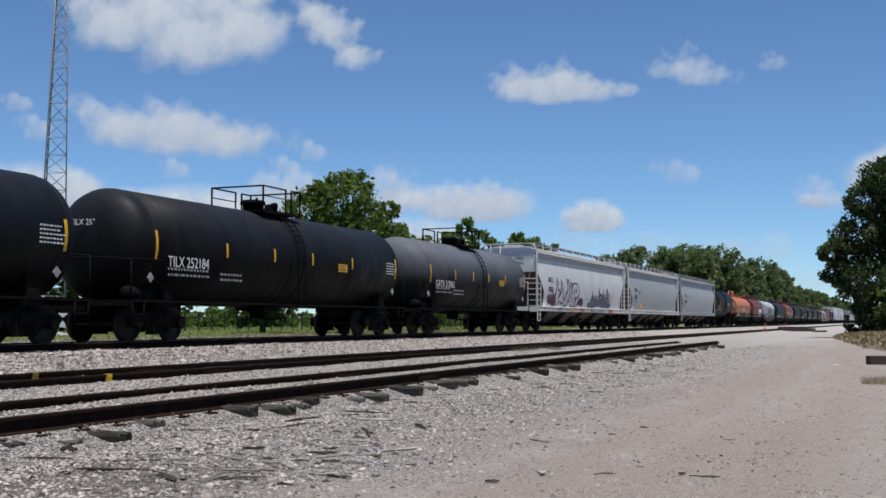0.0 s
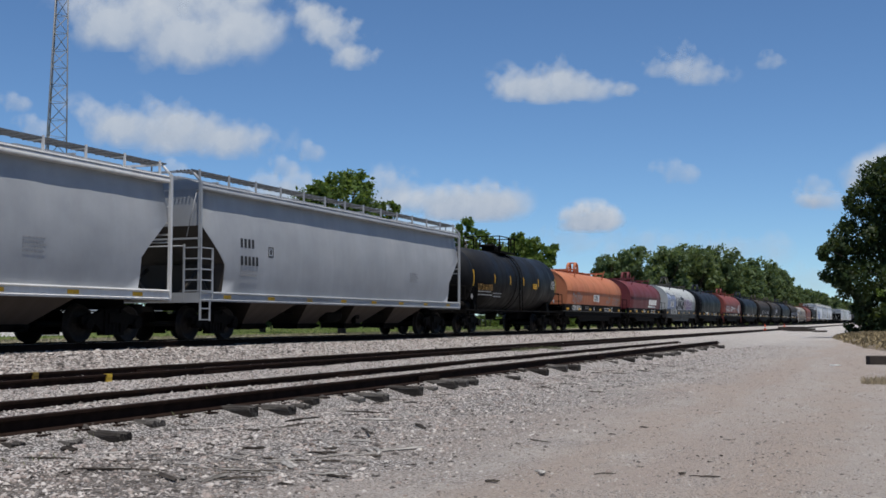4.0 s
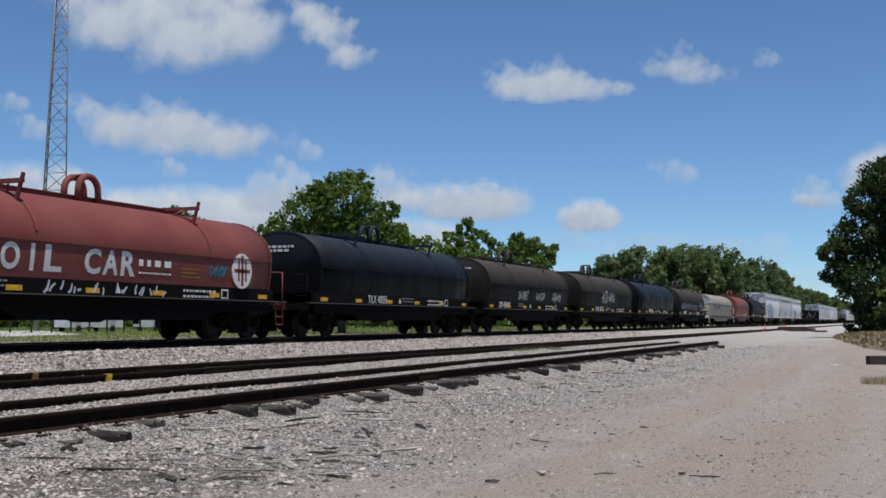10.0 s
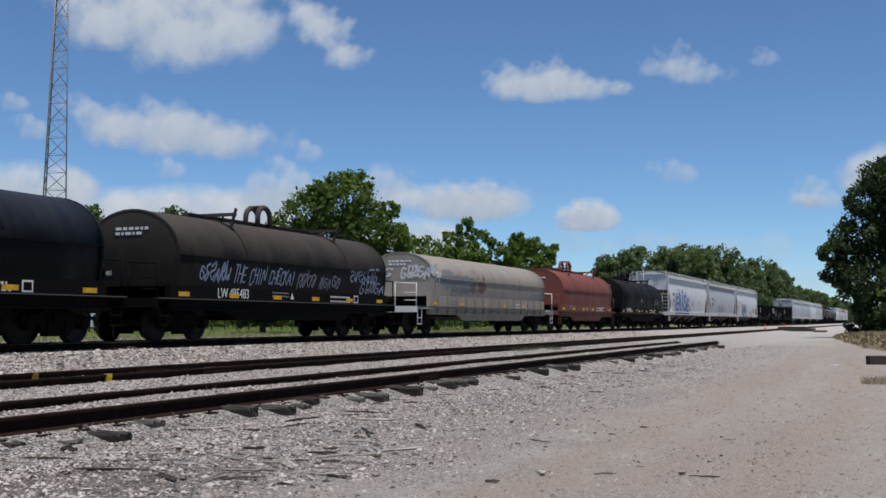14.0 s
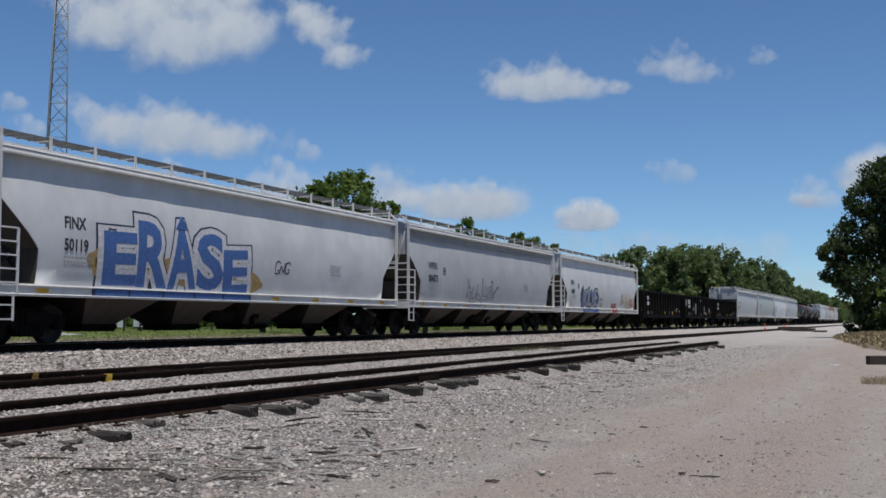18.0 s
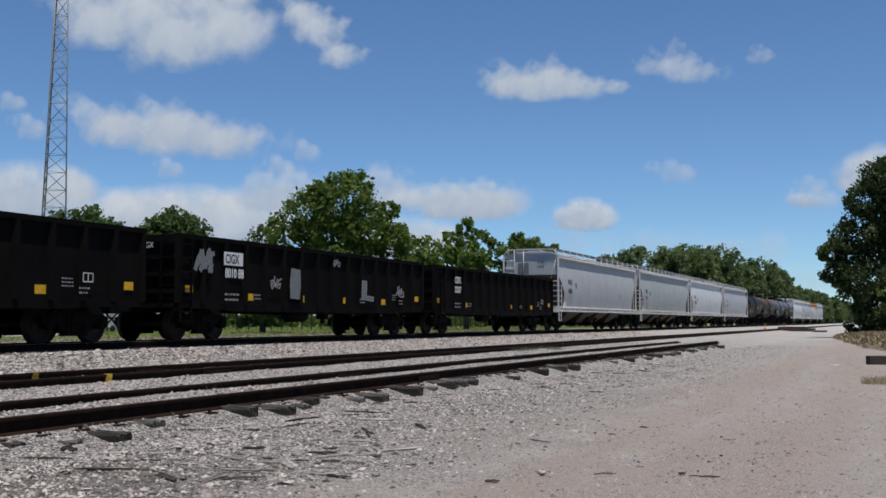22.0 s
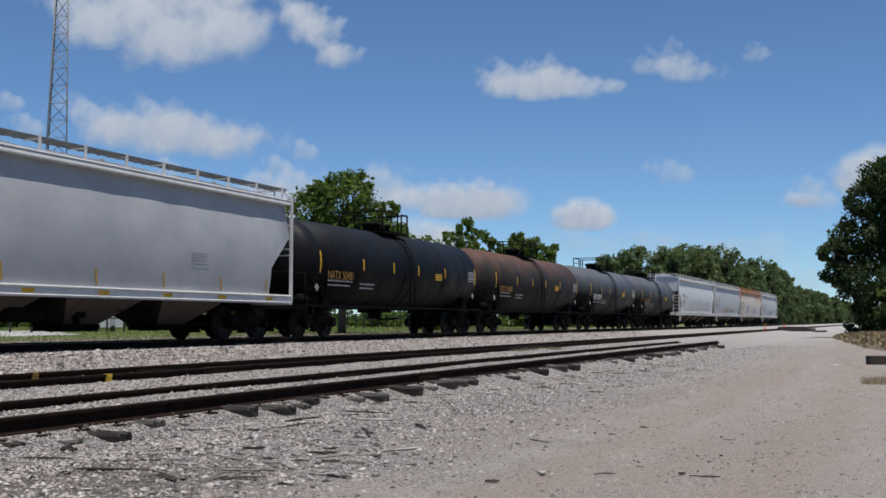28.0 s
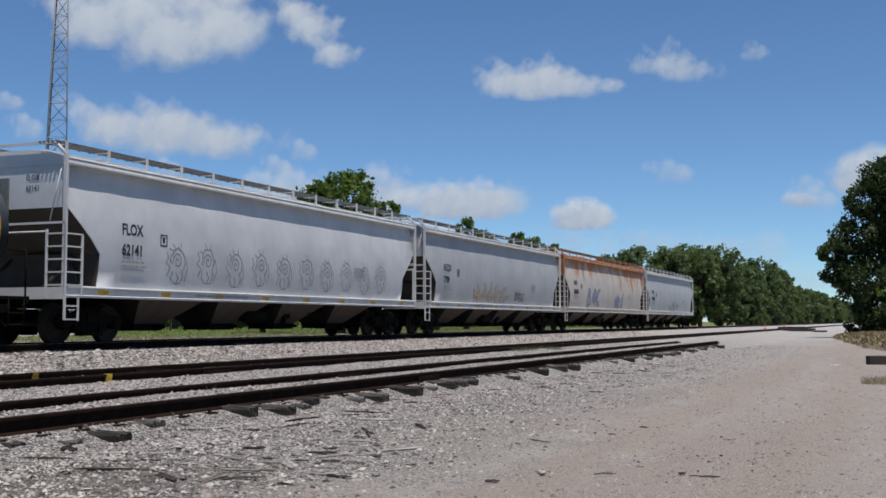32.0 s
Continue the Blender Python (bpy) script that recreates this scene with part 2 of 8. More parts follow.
def cloud_mat(name, seed, dens, boost=0.0, grain=0.0042):
    """Backdrop cloud: a soft torn sheet, bright above and greyer below."""
    m, n, l, b = nodes_of(name)
    n.remove(b)
    c = n.new("ShaderNodeTexCoord")
    mp = n.new("ShaderNodeMapping")
    l.new(c.outputs["Object"], mp.inputs["Vector"])
    mp.inputs["Location"].default_value = (seed * 7.3, seed * 3.1, seed)
    tex = n.new("ShaderNodeTexNoise")
    tex.inputs["Scale"].default_value, tex.inputs["Detail"].default_value, tex.inputs["Roughness"].default_value = grain, 7, 0.52
    l.new(mp.outputs[0], tex.inputs["Vector"])
    uv = n.new("ShaderNodeUVMap")
    sep = n.new("ShaderNodeSeparateXYZ")
    l.new(uv.outputs[0], sep.inputs[0])
    u = calc(n, l, "MULTIPLY_ADD", sep.outputs[0], 2.0, -1.0)
    w = calc(n, l, "MULTIPLY_ADD", sep.outputs[1], 2.0, -0.8)
    r = calc(n, l, "SQRT", calc(n, l, "ADD", calc(n, l, "MULTIPLY", u, u), calc(n, l, "MULTIPLY", w, w)))
    fall = calc(n, l, "SUBTRACT", 1.0, r)
    k = calc(n, l, "ADD", calc(n, l, "MULTIPLY", fall, 0.75), calc(n, l, "MULTIPLY_ADD", tex.outputs["Fac"], 2.1, boost - 1.12))
    edge = ramp(n, l, fall, [(0.0, g(0.0)), (0.4, g(1.0))])
    alpha = calc(n, l, "MULTIPLY", calc(n, l, "MULTIPLY", ramp(n, l, k, [(0.16, g(0.0)), (0.36, g(0.5)), (0.66, g(1.0))]), edge), dens)
    shade = calc(n, l, "ADD", calc(n, l, "MULTIPLY", sep.outputs[1], 0.6), calc(n, l, "MULTIPLY", tex.outputs["Fac"], 0.6))
    col = ramp(n, l, shade, [(0.35, (0.44, 0.54, 0.70)), (0.62, (0.66, 0.73, 0.83)), (0.85, (0.84, 0.88, 0.93))])
    em, tr, mx = n.new("ShaderNodeEmission"), n.new("ShaderNodeBsdfTransparent"), n.new("ShaderNodeMixShader")
    l.new(col, em.inputs["Color"])
    em.inputs["Strength"].default_value = 0.88
    l.new(alpha, mx.inputs[0])
    l.new(tr.outputs[0], mx.inputs[1])
    l.new(em.outputs[0], mx.inputs[2])
    l.new(mx.outputs[0], n["Material Output"].inputs["Surface"])
    return m


# sky sheen on the tank's upper half is painted as a paler tone
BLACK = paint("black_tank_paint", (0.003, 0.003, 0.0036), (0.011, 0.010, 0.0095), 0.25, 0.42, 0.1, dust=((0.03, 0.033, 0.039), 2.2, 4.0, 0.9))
STEEL = plain("grimy_steel", (0.008, 0.0071, 0.0064), 0.8, 0.0, 0.4, 9, 0.15, 0.08)
WHEEL = plain("wheel_steel", (0.022, 0.018, 0.0155), 0.6, 0.0, 0.4, 14, 0.15, 0.2)
RAILTOP = plain("polished_rail", (0.35, 0.33, 0.31), 0.35, 0.8, 0.2, 5)
RUSTRAIL = plain("rusted_rail", (0.022, 0.0125, 0.009), 0.85, 0.0, 0.4, 7, 0.3, 0.1)
TIE = timber_mat("weathered_tie", (0.03, 0.026, 0.023), (0.21, 0.198, 0.182))
YELLOW = plain("reflector_yellow", (0.72, 0.40, 0.02), 0.5, 0.0, 0.2)
WHITE = plain("stencil_white", (0.74, 0.74, 0.72), 0.6, 0.0, 0.12)
INK = plain("stencil_black", (0.03, 0.03, 0.032), 0.6, 0.0, 0.2)
GOLD = plain("stencil_amber", (0.30, 0.17, 0.035), 0.6, 0.0, 0.15)
GREYMARK = plain("stencil_faded_grey", (0.30, 0.30, 0.30), 0.6, 0.0, 0.15)
RED = plain("stencil_red", (0.45, 0.05, 0.06), 0.6, 0.0, 0.2)
GALV = plain("galvanised_grating", (0.17, 0.175, 0.175), 0.6, 0.2, 0.2)
BARK = plain("bark", (0.09, 0.07, 0.05), 0.9, 0.0, 0.4, 5, 0.8)


# ---- mesh building ----
class Shape:
    """Collects vertices and faces of one part."""

    def __init__(self):
        self.v, self.f, self.s = [], [], []

    def add(self, verts, faces, smooth=False):
        o = len(self.v)
        self.v += [tuple(p) for p in verts]
        self.f += [tuple(i + o for i in q) for q in faces]
        self.s += [smooth] * len(faces)
        return self

    def box(self, x0, x1, y0, y1, z0, z1, bev=0.0):
        if bev <= 0:
            vs = [(x, y, z) for z in (z0, z1) for y in (y0, y1) for x in (x0, x1)]
            return self.add(vs, [(0, 2, 3, 1), (4, 5, 7, 6), (0, 1, 5, 4), (2, 6, 7, 3), (0, 4, 6, 2), (1, 3, 7, 5)])
        b = bev
        ring = [(x0 + b, y0), (x1 - b, y0), (x1, y0 + b), (x1, y1 - b), (x1 - b, y1), (x0 + b, y1), (x0, y1 - b), (x0, y0 + b)]
        return self.prism([(x, y) for x, y in ring], z0, z1, "z")

    def prism(self, poly, a0, a1, axis="y", smooth=False):
        """Extrude a polygon: axis y takes (x, z), axis x takes (y, z), axis z takes (x, y)."""
        def at(p, a):
            return {"y": (p[0], a, p[1]), "x": (a, p[0], p[1]), "z": (p[0], p[1], a)}[axis]
        k = len(poly)
        vs = [at(p, a0) for p in poly] + [at(p, a1) for p in poly]
        self.add(vs, [(i, (i + 1) % k, k + (i + 1) % k, k + i) for i in range(k)], smooth)
        self.add(vs, [tuple(range(k - 1, -1, -1)), tuple(range(k, 2 * k))])
        return self

    def rod(self, p, q, r, k=6, r2=None):
        p, q = Vector(p), Vector(q)
        d = (q - p).normalized()
        a = d.orthogonal().normalized()
        b = d.cross(a)
        r2 = r if r2 is None else r2
        vs = [p + (a * math.cos(t) + b * math.sin(t)) * r for t in [2 * math.pi * i / k for i in range(k)]]
        vs += [q + (a * math.cos(t) + b * math.sin(t)) * r2 for t in [2 * math.pi * i / k for i in range(k)]]
        self.add(vs, [(i, (i + 1) % k, k + (i + 1) % k, k + i) for i in range(k)], True)
        self.add(vs, [tuple(range(k - 1, -1, -1)), tuple(range(k, 2 * k))])
        return self

    def path(self, pts, r, k=6):
        """A bent bar swept along points, mitred at its corners."""
        pts = [Vector(p) for p in pts]
        ways = [(b - a).normalized() for a, b in zip(pts, pts[1:])]
        side = ways[0].orthogonal().normalized()
        rings = []
        for i, p in enumerate(pts):
            d = ways[0] if i == 0 else ways[-1] if i == len(pts) - 1 else (ways[i - 1] + ways[i]).normalized()
            grow = 1.0 if i in (0, len(pts) - 1) else min(1.5, 1.0 / max(0.5, d.dot(ways[i])))
            side = (side - d * side.dot(d)).normalized()
            up = d.cross(side)
            rings += [p + (side * math.cos(t) + up * math.sin(t)) * r * grow for t in [2 * math.pi * q / k for q in range(k)]]
        m = len(pts)
        self.add(rings, [(a * k + q, a * k + (q + 1) % k, (a + 1) * k + (q + 1) % k, (a + 1) * k + q) for a in range(m - 1) for q in range(k)], True)
        self.add(rings, [tuple(range(k - 1, -1, -1)), tuple((m - 1) * k + q for q in range(k))])
        return self

    def lathe(self, prof, axis_pt=(0, 0, 0), axis="y", k=24, smooth=True):
        """Turn (radius, along) pairs about an axis through axis_pt."""
        ox, oy, oz = axis_pt
        vs = []
        for r, a in prof:
            for i in range(k):
                t = 2 * math.pi * i / k
                c, s = r * math.cos(t), r * math.sin(t)
                vs.append({"y": (ox + c, oy + a, oz + s), "x": (ox + a, oy + c, oz + s), "z": (ox + c, oy + s, oz + a)}[axis])
        fs = [(j * k + i, j * k + (i + 1) % k, (j + 1) * k + (i + 1) % k, (j + 1) * k + i) for j in range(len(prof) - 1) for i in range(k)]
        self.add(vs, fs, smooth)
        m = len(prof) - 1
        self.add(vs, [tuple(range(k)), tuple(m * k + i for i in range(k - 1, -1, -1))])
        return self

    def mesh(self, name, material):
        me = bpy.data.meshes.new(name)
        me.from_pydata(self.v, [], self.f)
        me.polygons.foreach_set("use_smooth", self.s)
        bm = bmesh.new()
        bm.from_mesh(me)
        bmesh.ops.remove_doubles(bm, verts=bm.verts, dist=0.0002)
        bmesh.ops.recalc_face_normals(bm, faces=bm.faces)
        bm.to_mesh(me)
        bm.free()
        me.materials.append(material)
        return me


CACHE = {}


def part(name, shape, material, parent, label="", at=None, key=None):
    """One mesh object under a thing or a part. shape: a Shape, or a function that makes it (kept under key)."""
    if key is not None:
        kk = (key, material.name)
        if kk not in CACHE:
            CACHE[kk] = (shape() if callable(shape) else shape).mesh(name, material)
        me = CACHE[kk]
    else:
        me = (shape() if callable(shape) else shape).mesh(name, material)
    ob = new(name, me)
    ob.parent = parent
    if at is not None:
        ob.matrix_basis = at
    if label:
        tagged(ob, label)
    return ob


def thing(name, label, category, group="", at=None, kind=""):
    ob = new(name)
    ob.empty_display_size = 0.3
    tagged(ob, label, category, group, kind)
    if at is not None:
        ob.matrix_basis = at
    return ob


def lettering(name, text, size, material, parent, at, width=1.0, bold=0.0, align="LEFT"):
    """Stencilled words in the built-in font, as a thin mesh that faces local +z of at."""
    cu = bpy.data.curves.new(name, "FONT")
    cu.body, cu.size, cu.extrude, cu.offset, cu.align_x = text, size, 0.002, bold, align
    cu.resolution_u = 3
    tmp = bpy.data.objects.new(name, cu)
    scene.collection.objects.link(tmp)
    me = bpy.data.meshes.new_from_object(tmp.evaluated_get(bpy.context.evaluated_depsgraph_get()))
    bpy.data.objects.remove(tmp)
    bpy.data.curves.remove(cu)
    me.transform(Matrix.Diagonal((width, 1, 1, 1)))
    me.materials.clear()
    me.materials.append(material)
    ob = new(name, me)
    ob.parent = parent
    ob.matrix_basis = at
    return ob


def on_side(x, y, z, lean=0.0):
    """A pose on a wagon's camera-side flank: text runs along +y, its face looks along +x, leaned back by lean degrees."""
    return pose(x, y, z, 90 - lean, 0, 90) if lean == 0 else Matrix.Translation((x, y, z)) @ Matrix.Rotation(radians(-lean), 4, "Y") @ pose(0, 0, 0, 90, 0, 90)


def on_end(x, y, z):
    """A pose on a wagon's end that looks along -y, with text along +x."""
    return pose(x, y, z, 90, 0, 0)


# ---- the ground, the yard and the tracks ----
TRACK_X, RAIL_Z = -18.85, 0.48          # main line: centre and rail head
T2_X, T2_Z = -12.55, 0.15               # middle siding
T3_X, T3_Z = -8.27, 0.13                # near siding, taken up past its end
GAUGE = 1.435


def ground_height(x, y):
    """Yard level, the ballast bank of the main line, and the low verge behind it."""
    def ss(a, b, t):
        t = min(1, max(0, (t - a) / (b - a)))
        return t * t * (3 - 2 * t)
    z = -0.06 - 0.10 * ss(-5.4, -6.6, x) + 0.11 * ss(-7.0, -7.45, x) + 0.08 * ss(-7.45, -7.8, x) * (1 - 0.6 * ss(-21, -24, x))
    z += 0.27 * ss(-14.6, -16.9, x) * (1 - ss(-21.0, -23.6, x))
    near = max(0.0, 1 - y / 120)
    z += 0.02 * noise.noise(Vector((x * 0.5, y * 0.35, 0))) * near
    z += 0.012 * noise.noise(Vector((x * 1.9, y * 1.6, 3))) * near
    return z


def build_ground():
    xs = [-1500, -700, -300, -150, -80, -50, -38, -30, -26] + [-24.5 + 0.35 * i for i in range(72)] + [1.2, 2.5, 4, 7, 12, 25, 60, 150, 500, 1500]
    ys = [-600, -200, -60, -20, -5] + [0.5 * i for i in range(0, 70)] + [35 + 2.5 * i for i in range(40)] + [140, 170, 220, 300, 450, 700, 1200, 2500]
    vs = [(x, y, ground_height(x, y)) for y in ys for x in xs]
    k = len(xs)
    s = Shape().add(vs, [(j * k + i, j * k + i + 1, (j + 1) * k + i + 1, (j + 1) * k + i) for j in range(len(ys) - 1) for i in range(k - 1)], True)
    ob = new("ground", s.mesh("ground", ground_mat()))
    tagged(ob, "pale gravel yard passing into dusty dirt and grass verge", "ground", kind="structure")


build_ground()

RAIL_PROFILE = [(-0.07, 0.0), (0.07, 0.0), (0.07, 0.014), (0.012, 0.035), (0.010, 0.125), (0.036, 0.14), (0.036, 0.166), (0.028, 0.172),
                (-0.028, 0.172), (-0.036, 0.166), (-0.036, 0.14), (-0.010, 0.125), (-0.012, 0.035), (-0.07, 0.014)]


def railway(label, x, top, y0, y1, rail_len, material, tie_from, tie_to, tie_step, tie_mat, seed, ends=(0, 0)):
    rnd = random.Random(seed)
    tr = thing("track", label, "railway track", "tracks of the yard", pose(x, 0, 0), "structure")
    for side, cut in ((-1, ends[0]), (1, ends[1])):
        y = y0
        while y < y1 - cut - 0.01:
            e = min(y + rail_len, y1 - cut)
            s = Shape().prism([(px + side * (GAUGE / 2 + 0.036), pz + top - 0.172) for px, pz in RAIL_PROFILE], y, e - 0.008)
            rail = part("rail", s, material, tr)
            if rail_len < 200:
                j = Shape()
                for sx in (-1, 1):
                    xx = side * (GAUGE / 2 + 0.036) + sx * 0.03
                    j.box(xx - 0.016, xx + 0.016, e - 0.45, e + 0.45, top - 0.13, top - 0.05)
                    for b in range(4):
                        j.rod((xx, e - 0.33 + b * 0.22, top - 0.09), (xx + sx * 0.035, e - 0.33 + b * 0.22, top - 0.09), 0.017)
                part("joint_bar", j, material, rail)
            y = e
        if material is RUSTRAIL:
            continue
        part("running_surface", Shape().box(side * (GAUGE / 2 + 0.036) - 0.026, side * (GAUGE / 2 + 0.036) + 0.026, y0, y1, top, top + 0.004), RAILTOP, tr, "worn bright rail head")

    def tie(kind):
        """A weathered tie: split top, ragged ends."""
        rt = random.Random(seed * 10 + kind)
        s = Shape()
        xs = [-1.3, -1.27, -0.8, -0.3, 0.3, 0.8, 1.0, 1.27, 1.3]
        rows = []
        for i, xx in enumerate(xs):
            e = 0.012 if i in (0, len(xs) - 1) else 0.0
            rows.append([(xx + rt.uniform(-e, e), py * (1 - 2 * e) + rt.uniform(-0.008, 0.008), pz - e * 0.6 * (pz > -0.1) + rt.uniform(-0.012, 0.006) * (pz > -0.1))
                         for py, pz in ((-0.112, -0.165), (0.112, -0.165), (0.115, -0.03), (0.09, 0.0), (0.03, -0.004), (0.015, -0.022), (0.0, -0.003), (-0.09, 0.003), (-0.115, -0.03))])
        vs = [p for r in rows for p in r]
        k = 9
        s.add(vs, [(i * k + j, i * k + (j + 1) % k, (i + 1) * k + (j + 1) % k, (i + 1) * k + j) for i in range(len(xs) - 1) for j in range(k)])
        s.add(vs, [tuple(range(k - 1, -1, -1)), tuple((len(xs) - 1) * k + j for j in range(k))])
        return s
    n = 0
    y = tie_from
    while y < tie_to:
        kk = rnd.randint(0, 3)
        part("tie", lambda: tie(kk), tie_mat, tr, at=pose(rnd.uniform(-0.42, 0.08), y + rnd.uniform(-0.09, 0.09), top - 0.165 - rnd.choice((-0.03, -0.02, -0.01, 0.0, 0.015, 0.03, 0.05)), rnd.uniform(-2, 2), rnd.uniform(-1.0, 1.5), rnd.uniform(-3, 3)), key=("tie", seed, kk))
        y += tie_step
        n += 1
    for i in range(min(n, 70)):
        yy = tie_from + i * tie_step
        for side in (-1, 1):
            part("tie_plate", lambda: Shape().box(-0.19, 0.19, -0.09, 0.09, 0, 0.014).box(-0.12, -0.09, -0.05, -0.02, 0.014, 0.04).box(0.09, 0.12, 0.02, 0.05, 0.014, 0.04),
                 material, tr, at=pose(side * (GAUGE / 2 + 0.036), yy, top - 0.19), key=("plate", material.name))
    return tr


main_track = railway("main line with worn bright rails on grey ballast", TRACK_X, RAIL_Z, -60, 900, 1000, RUSTRAIL, -5, 120, 0.5, TIE, 1)
for sd in (-1, 1):
    part("running_surface", Shape().box(sd * 0.7535 - 0.027, sd * 0.7535 + 0.027, -60, 900, RAIL_Z + 0.0005, RAIL_Z + 0.004), RAILTOP, main_track, "bright worn rail head")
railway("rusty siding half buried in grey gravel", T2_X, T2_Z, -30, 330, 11.9, RUSTRAIL, 2, 60, 0.55, TIE, 2)
railway("rusty siding that ends cut off in gravel", T3_X, T3_Z, -30, 50.5, 11.9, RUSTRAIL, 4.3, 50, 0.55, TIE, 3, (1.2, 0.0))
for i, sd in enumerate((-1, 1)):
    xx = T2_X + sd * (GAUGE / 2 + 0.036)
    mk = Shape().box(xx + 0.014, xx + 0.05, 14.46, 14.58, T2_Z - 0.12, T2_Z - 0.03).box(xx - 0.03, xx + 0.05, 14.46, 14.58, T2_Z + 0.001, T2_Z + 0.006).box(xx + 0.04, xx + 0.055, 14.46, 14.58, T2_Z - 0.05, T2_Z + 0.004)
    ob = new("clearance_mark", mk.mesh("clearance_mark", plain("track_yellow", (0.62, 0.42, 0.05), 0.6) if sd > 0 else plain("worn_track_yellow", (0.22, 0.15, 0.03), 0.8)))
    tagged(ob, "yellow clearance mark painted on a rusty rail", "track marking", "clearance marks")


def scatter_stones(name, label, count, area, size, material, seed, keep=None):
    """Loose broken stones, joined into one sheet of stuff."""
    rng = np.random.default_rng(seed)
    x0, x1, y0, y1 = area
    px = rng.uniform(x0, x1, count)
    py = y0 + (y1 - y0) * rng.uniform(0, 1, count) ** 1.9
    if keep is not None:
        ok = keep(px, py, rng)
        px, py = px[ok], py[ok]
    c = len(px)
    pz = np.array([ground_height(a, b) for a, b in zip(px, py)])
    base = np.array([(1, 0, 0), (-1, 0, 0), (0, 1, 0), (0, -1, 0), (0.1, 0.1, 0.8), (0.6, 0.6, 0.4), (-0.55, 0.6, 0.45), (-0.5, -0.65, 0.4), (0.6, -0.55, 0.5)])
    faces = np.array([(0, 5, 8), (0, 2, 5), (2, 6, 5), (2, 1, 6), (1, 7, 6), (1, 3, 7), (3, 8, 7), (3, 0, 8), (4, 8, 5), (4, 5, 6), (4, 6, 7), (4, 7, 8)])
    sc = size * np.exp(rng.normal(0, 0.38, c))
    ang = rng.uniform(0, 6.283, c)
    v = base[None] * rng.uniform(0.65, 1.25, (c, 9, 3)) * sc[:, None, None] * np.stack([np.ones(c), rng.uniform(0.6, 1, c), rng.uniform(0.5, 0.95, c)], 1)[:, None]
    tilt = rng.normal(0, 0.25, (c, 2))
    v[:, :, 2] += v[:, :, 0] * tilt[:, :1] + v[:, :, 1] * tilt[:, 1:]
    ca, sa = np.cos(ang)[:, None], np.sin(ang)[:, None]
    w = np.stack([v[:, :, 0] * ca - v[:, :, 1] * sa + px[:, None], v[:, :, 0] * sa + v[:, :, 1] * ca + py[:, None], v[:, :, 2] + pz[:, None] - 0.1 * sc[:, None]], 2)
    f = (faces[None] + 9 * np.arange(c)[:, None, None]).reshape(-1, 3)
    me = bpy.data.meshes.new(name)
    me.vertices.add(c * 9)
    me.vertices.foreach_set("co", w.reshape(-1))
    me.loops.add(len(f) * 3)
    me.loops.foreach_set("vertex_index", f.reshape(-1))
    me.polygons.add(len(f))
    me.polygons.foreach_set("loop_start", np.arange(0, len(f) * 3, 3))
    me.update(calc_edges=True)
    me.materials.append(material)
    ob = new(name, me)
    return tagged(ob, label, "gravel", kind="stuff")


STONE = stone_mat("ballast_stone", (0.05, 0.044, 0.04), (0.56, 0.517, 0.482))
scatter_stones("ballast", "pale grey crushed ballast along the main line", 56000, (-18.0, -13.4, 6, 75), 0.028, STONE, 11)
scatter_stones("gravel", "grey crushed stone between and beside the sidings", 140000, (-13.4, -2.4, 4.6, 50), 0.0155, STONE, 12,
               lambda x, y, r: r.uniform(0, 1, len(x)) < np.clip((-x - 2.6) / 4.5, 0, 1))
scatter_stones("yard_pebble", "small loose stones on the dusty yard", 24000, (-7.0, 2.0, 4.8, 40), 0.010, stone_mat("yard_stone", (0.11, 0.098, 0.088), (0.45, 0.41, 0.375)), 13)


def stick(label, x, y, length, thick, turn, material, name="wood_scrap", bend=0.0, seed=0):
    """A split, weathered piece of wood lying on the gravel."""
    rnd = random.Random(seed)
    s = Shape()
    k = 6
    rows = []
    for i in range(k):
        t = i / (k - 1)
        w = thick * rnd.uniform(0.7, 1.1) * (0.55 if i in (0, k - 1) else 1.0)
        o = bend * math.sin(t * math.pi)
        px, pz = (t - 0.5) * length, 0.3 * thick * rnd.uniform(0, 1)
        rows.append([(px, o - w, pz), (px, o - w * 0.2, pz + w * 0.75), (px, o + w, pz + w * 0.5), (px, o + w * 0.7, pz - 0.3 * w), (px, o - w * 0.6, pz - 0.3 * w)])
    vs = [p for r in rows for p in r]
    s.add(vs, [(i * 5 + j, i * 5 + (j + 1) % 5, (i + 1) * 5 + (j + 1) % 5, (i + 1) * 5 + j) for i in range(k - 1) for j in range(5)])
    s.add(vs, [(4, 3, 2, 1, 0), tuple((k - 1) * 5 + j for j in range(5))])
    ob = new(name, s.mesh(name, material))
    ob.matrix_basis = pose(x, y, ground_height(x, y) + 0.008, 0, rnd.uniform(-3, 3), turn)
    return tagged(ob, label, "wood scrap", "scraps of wood on the gravel")


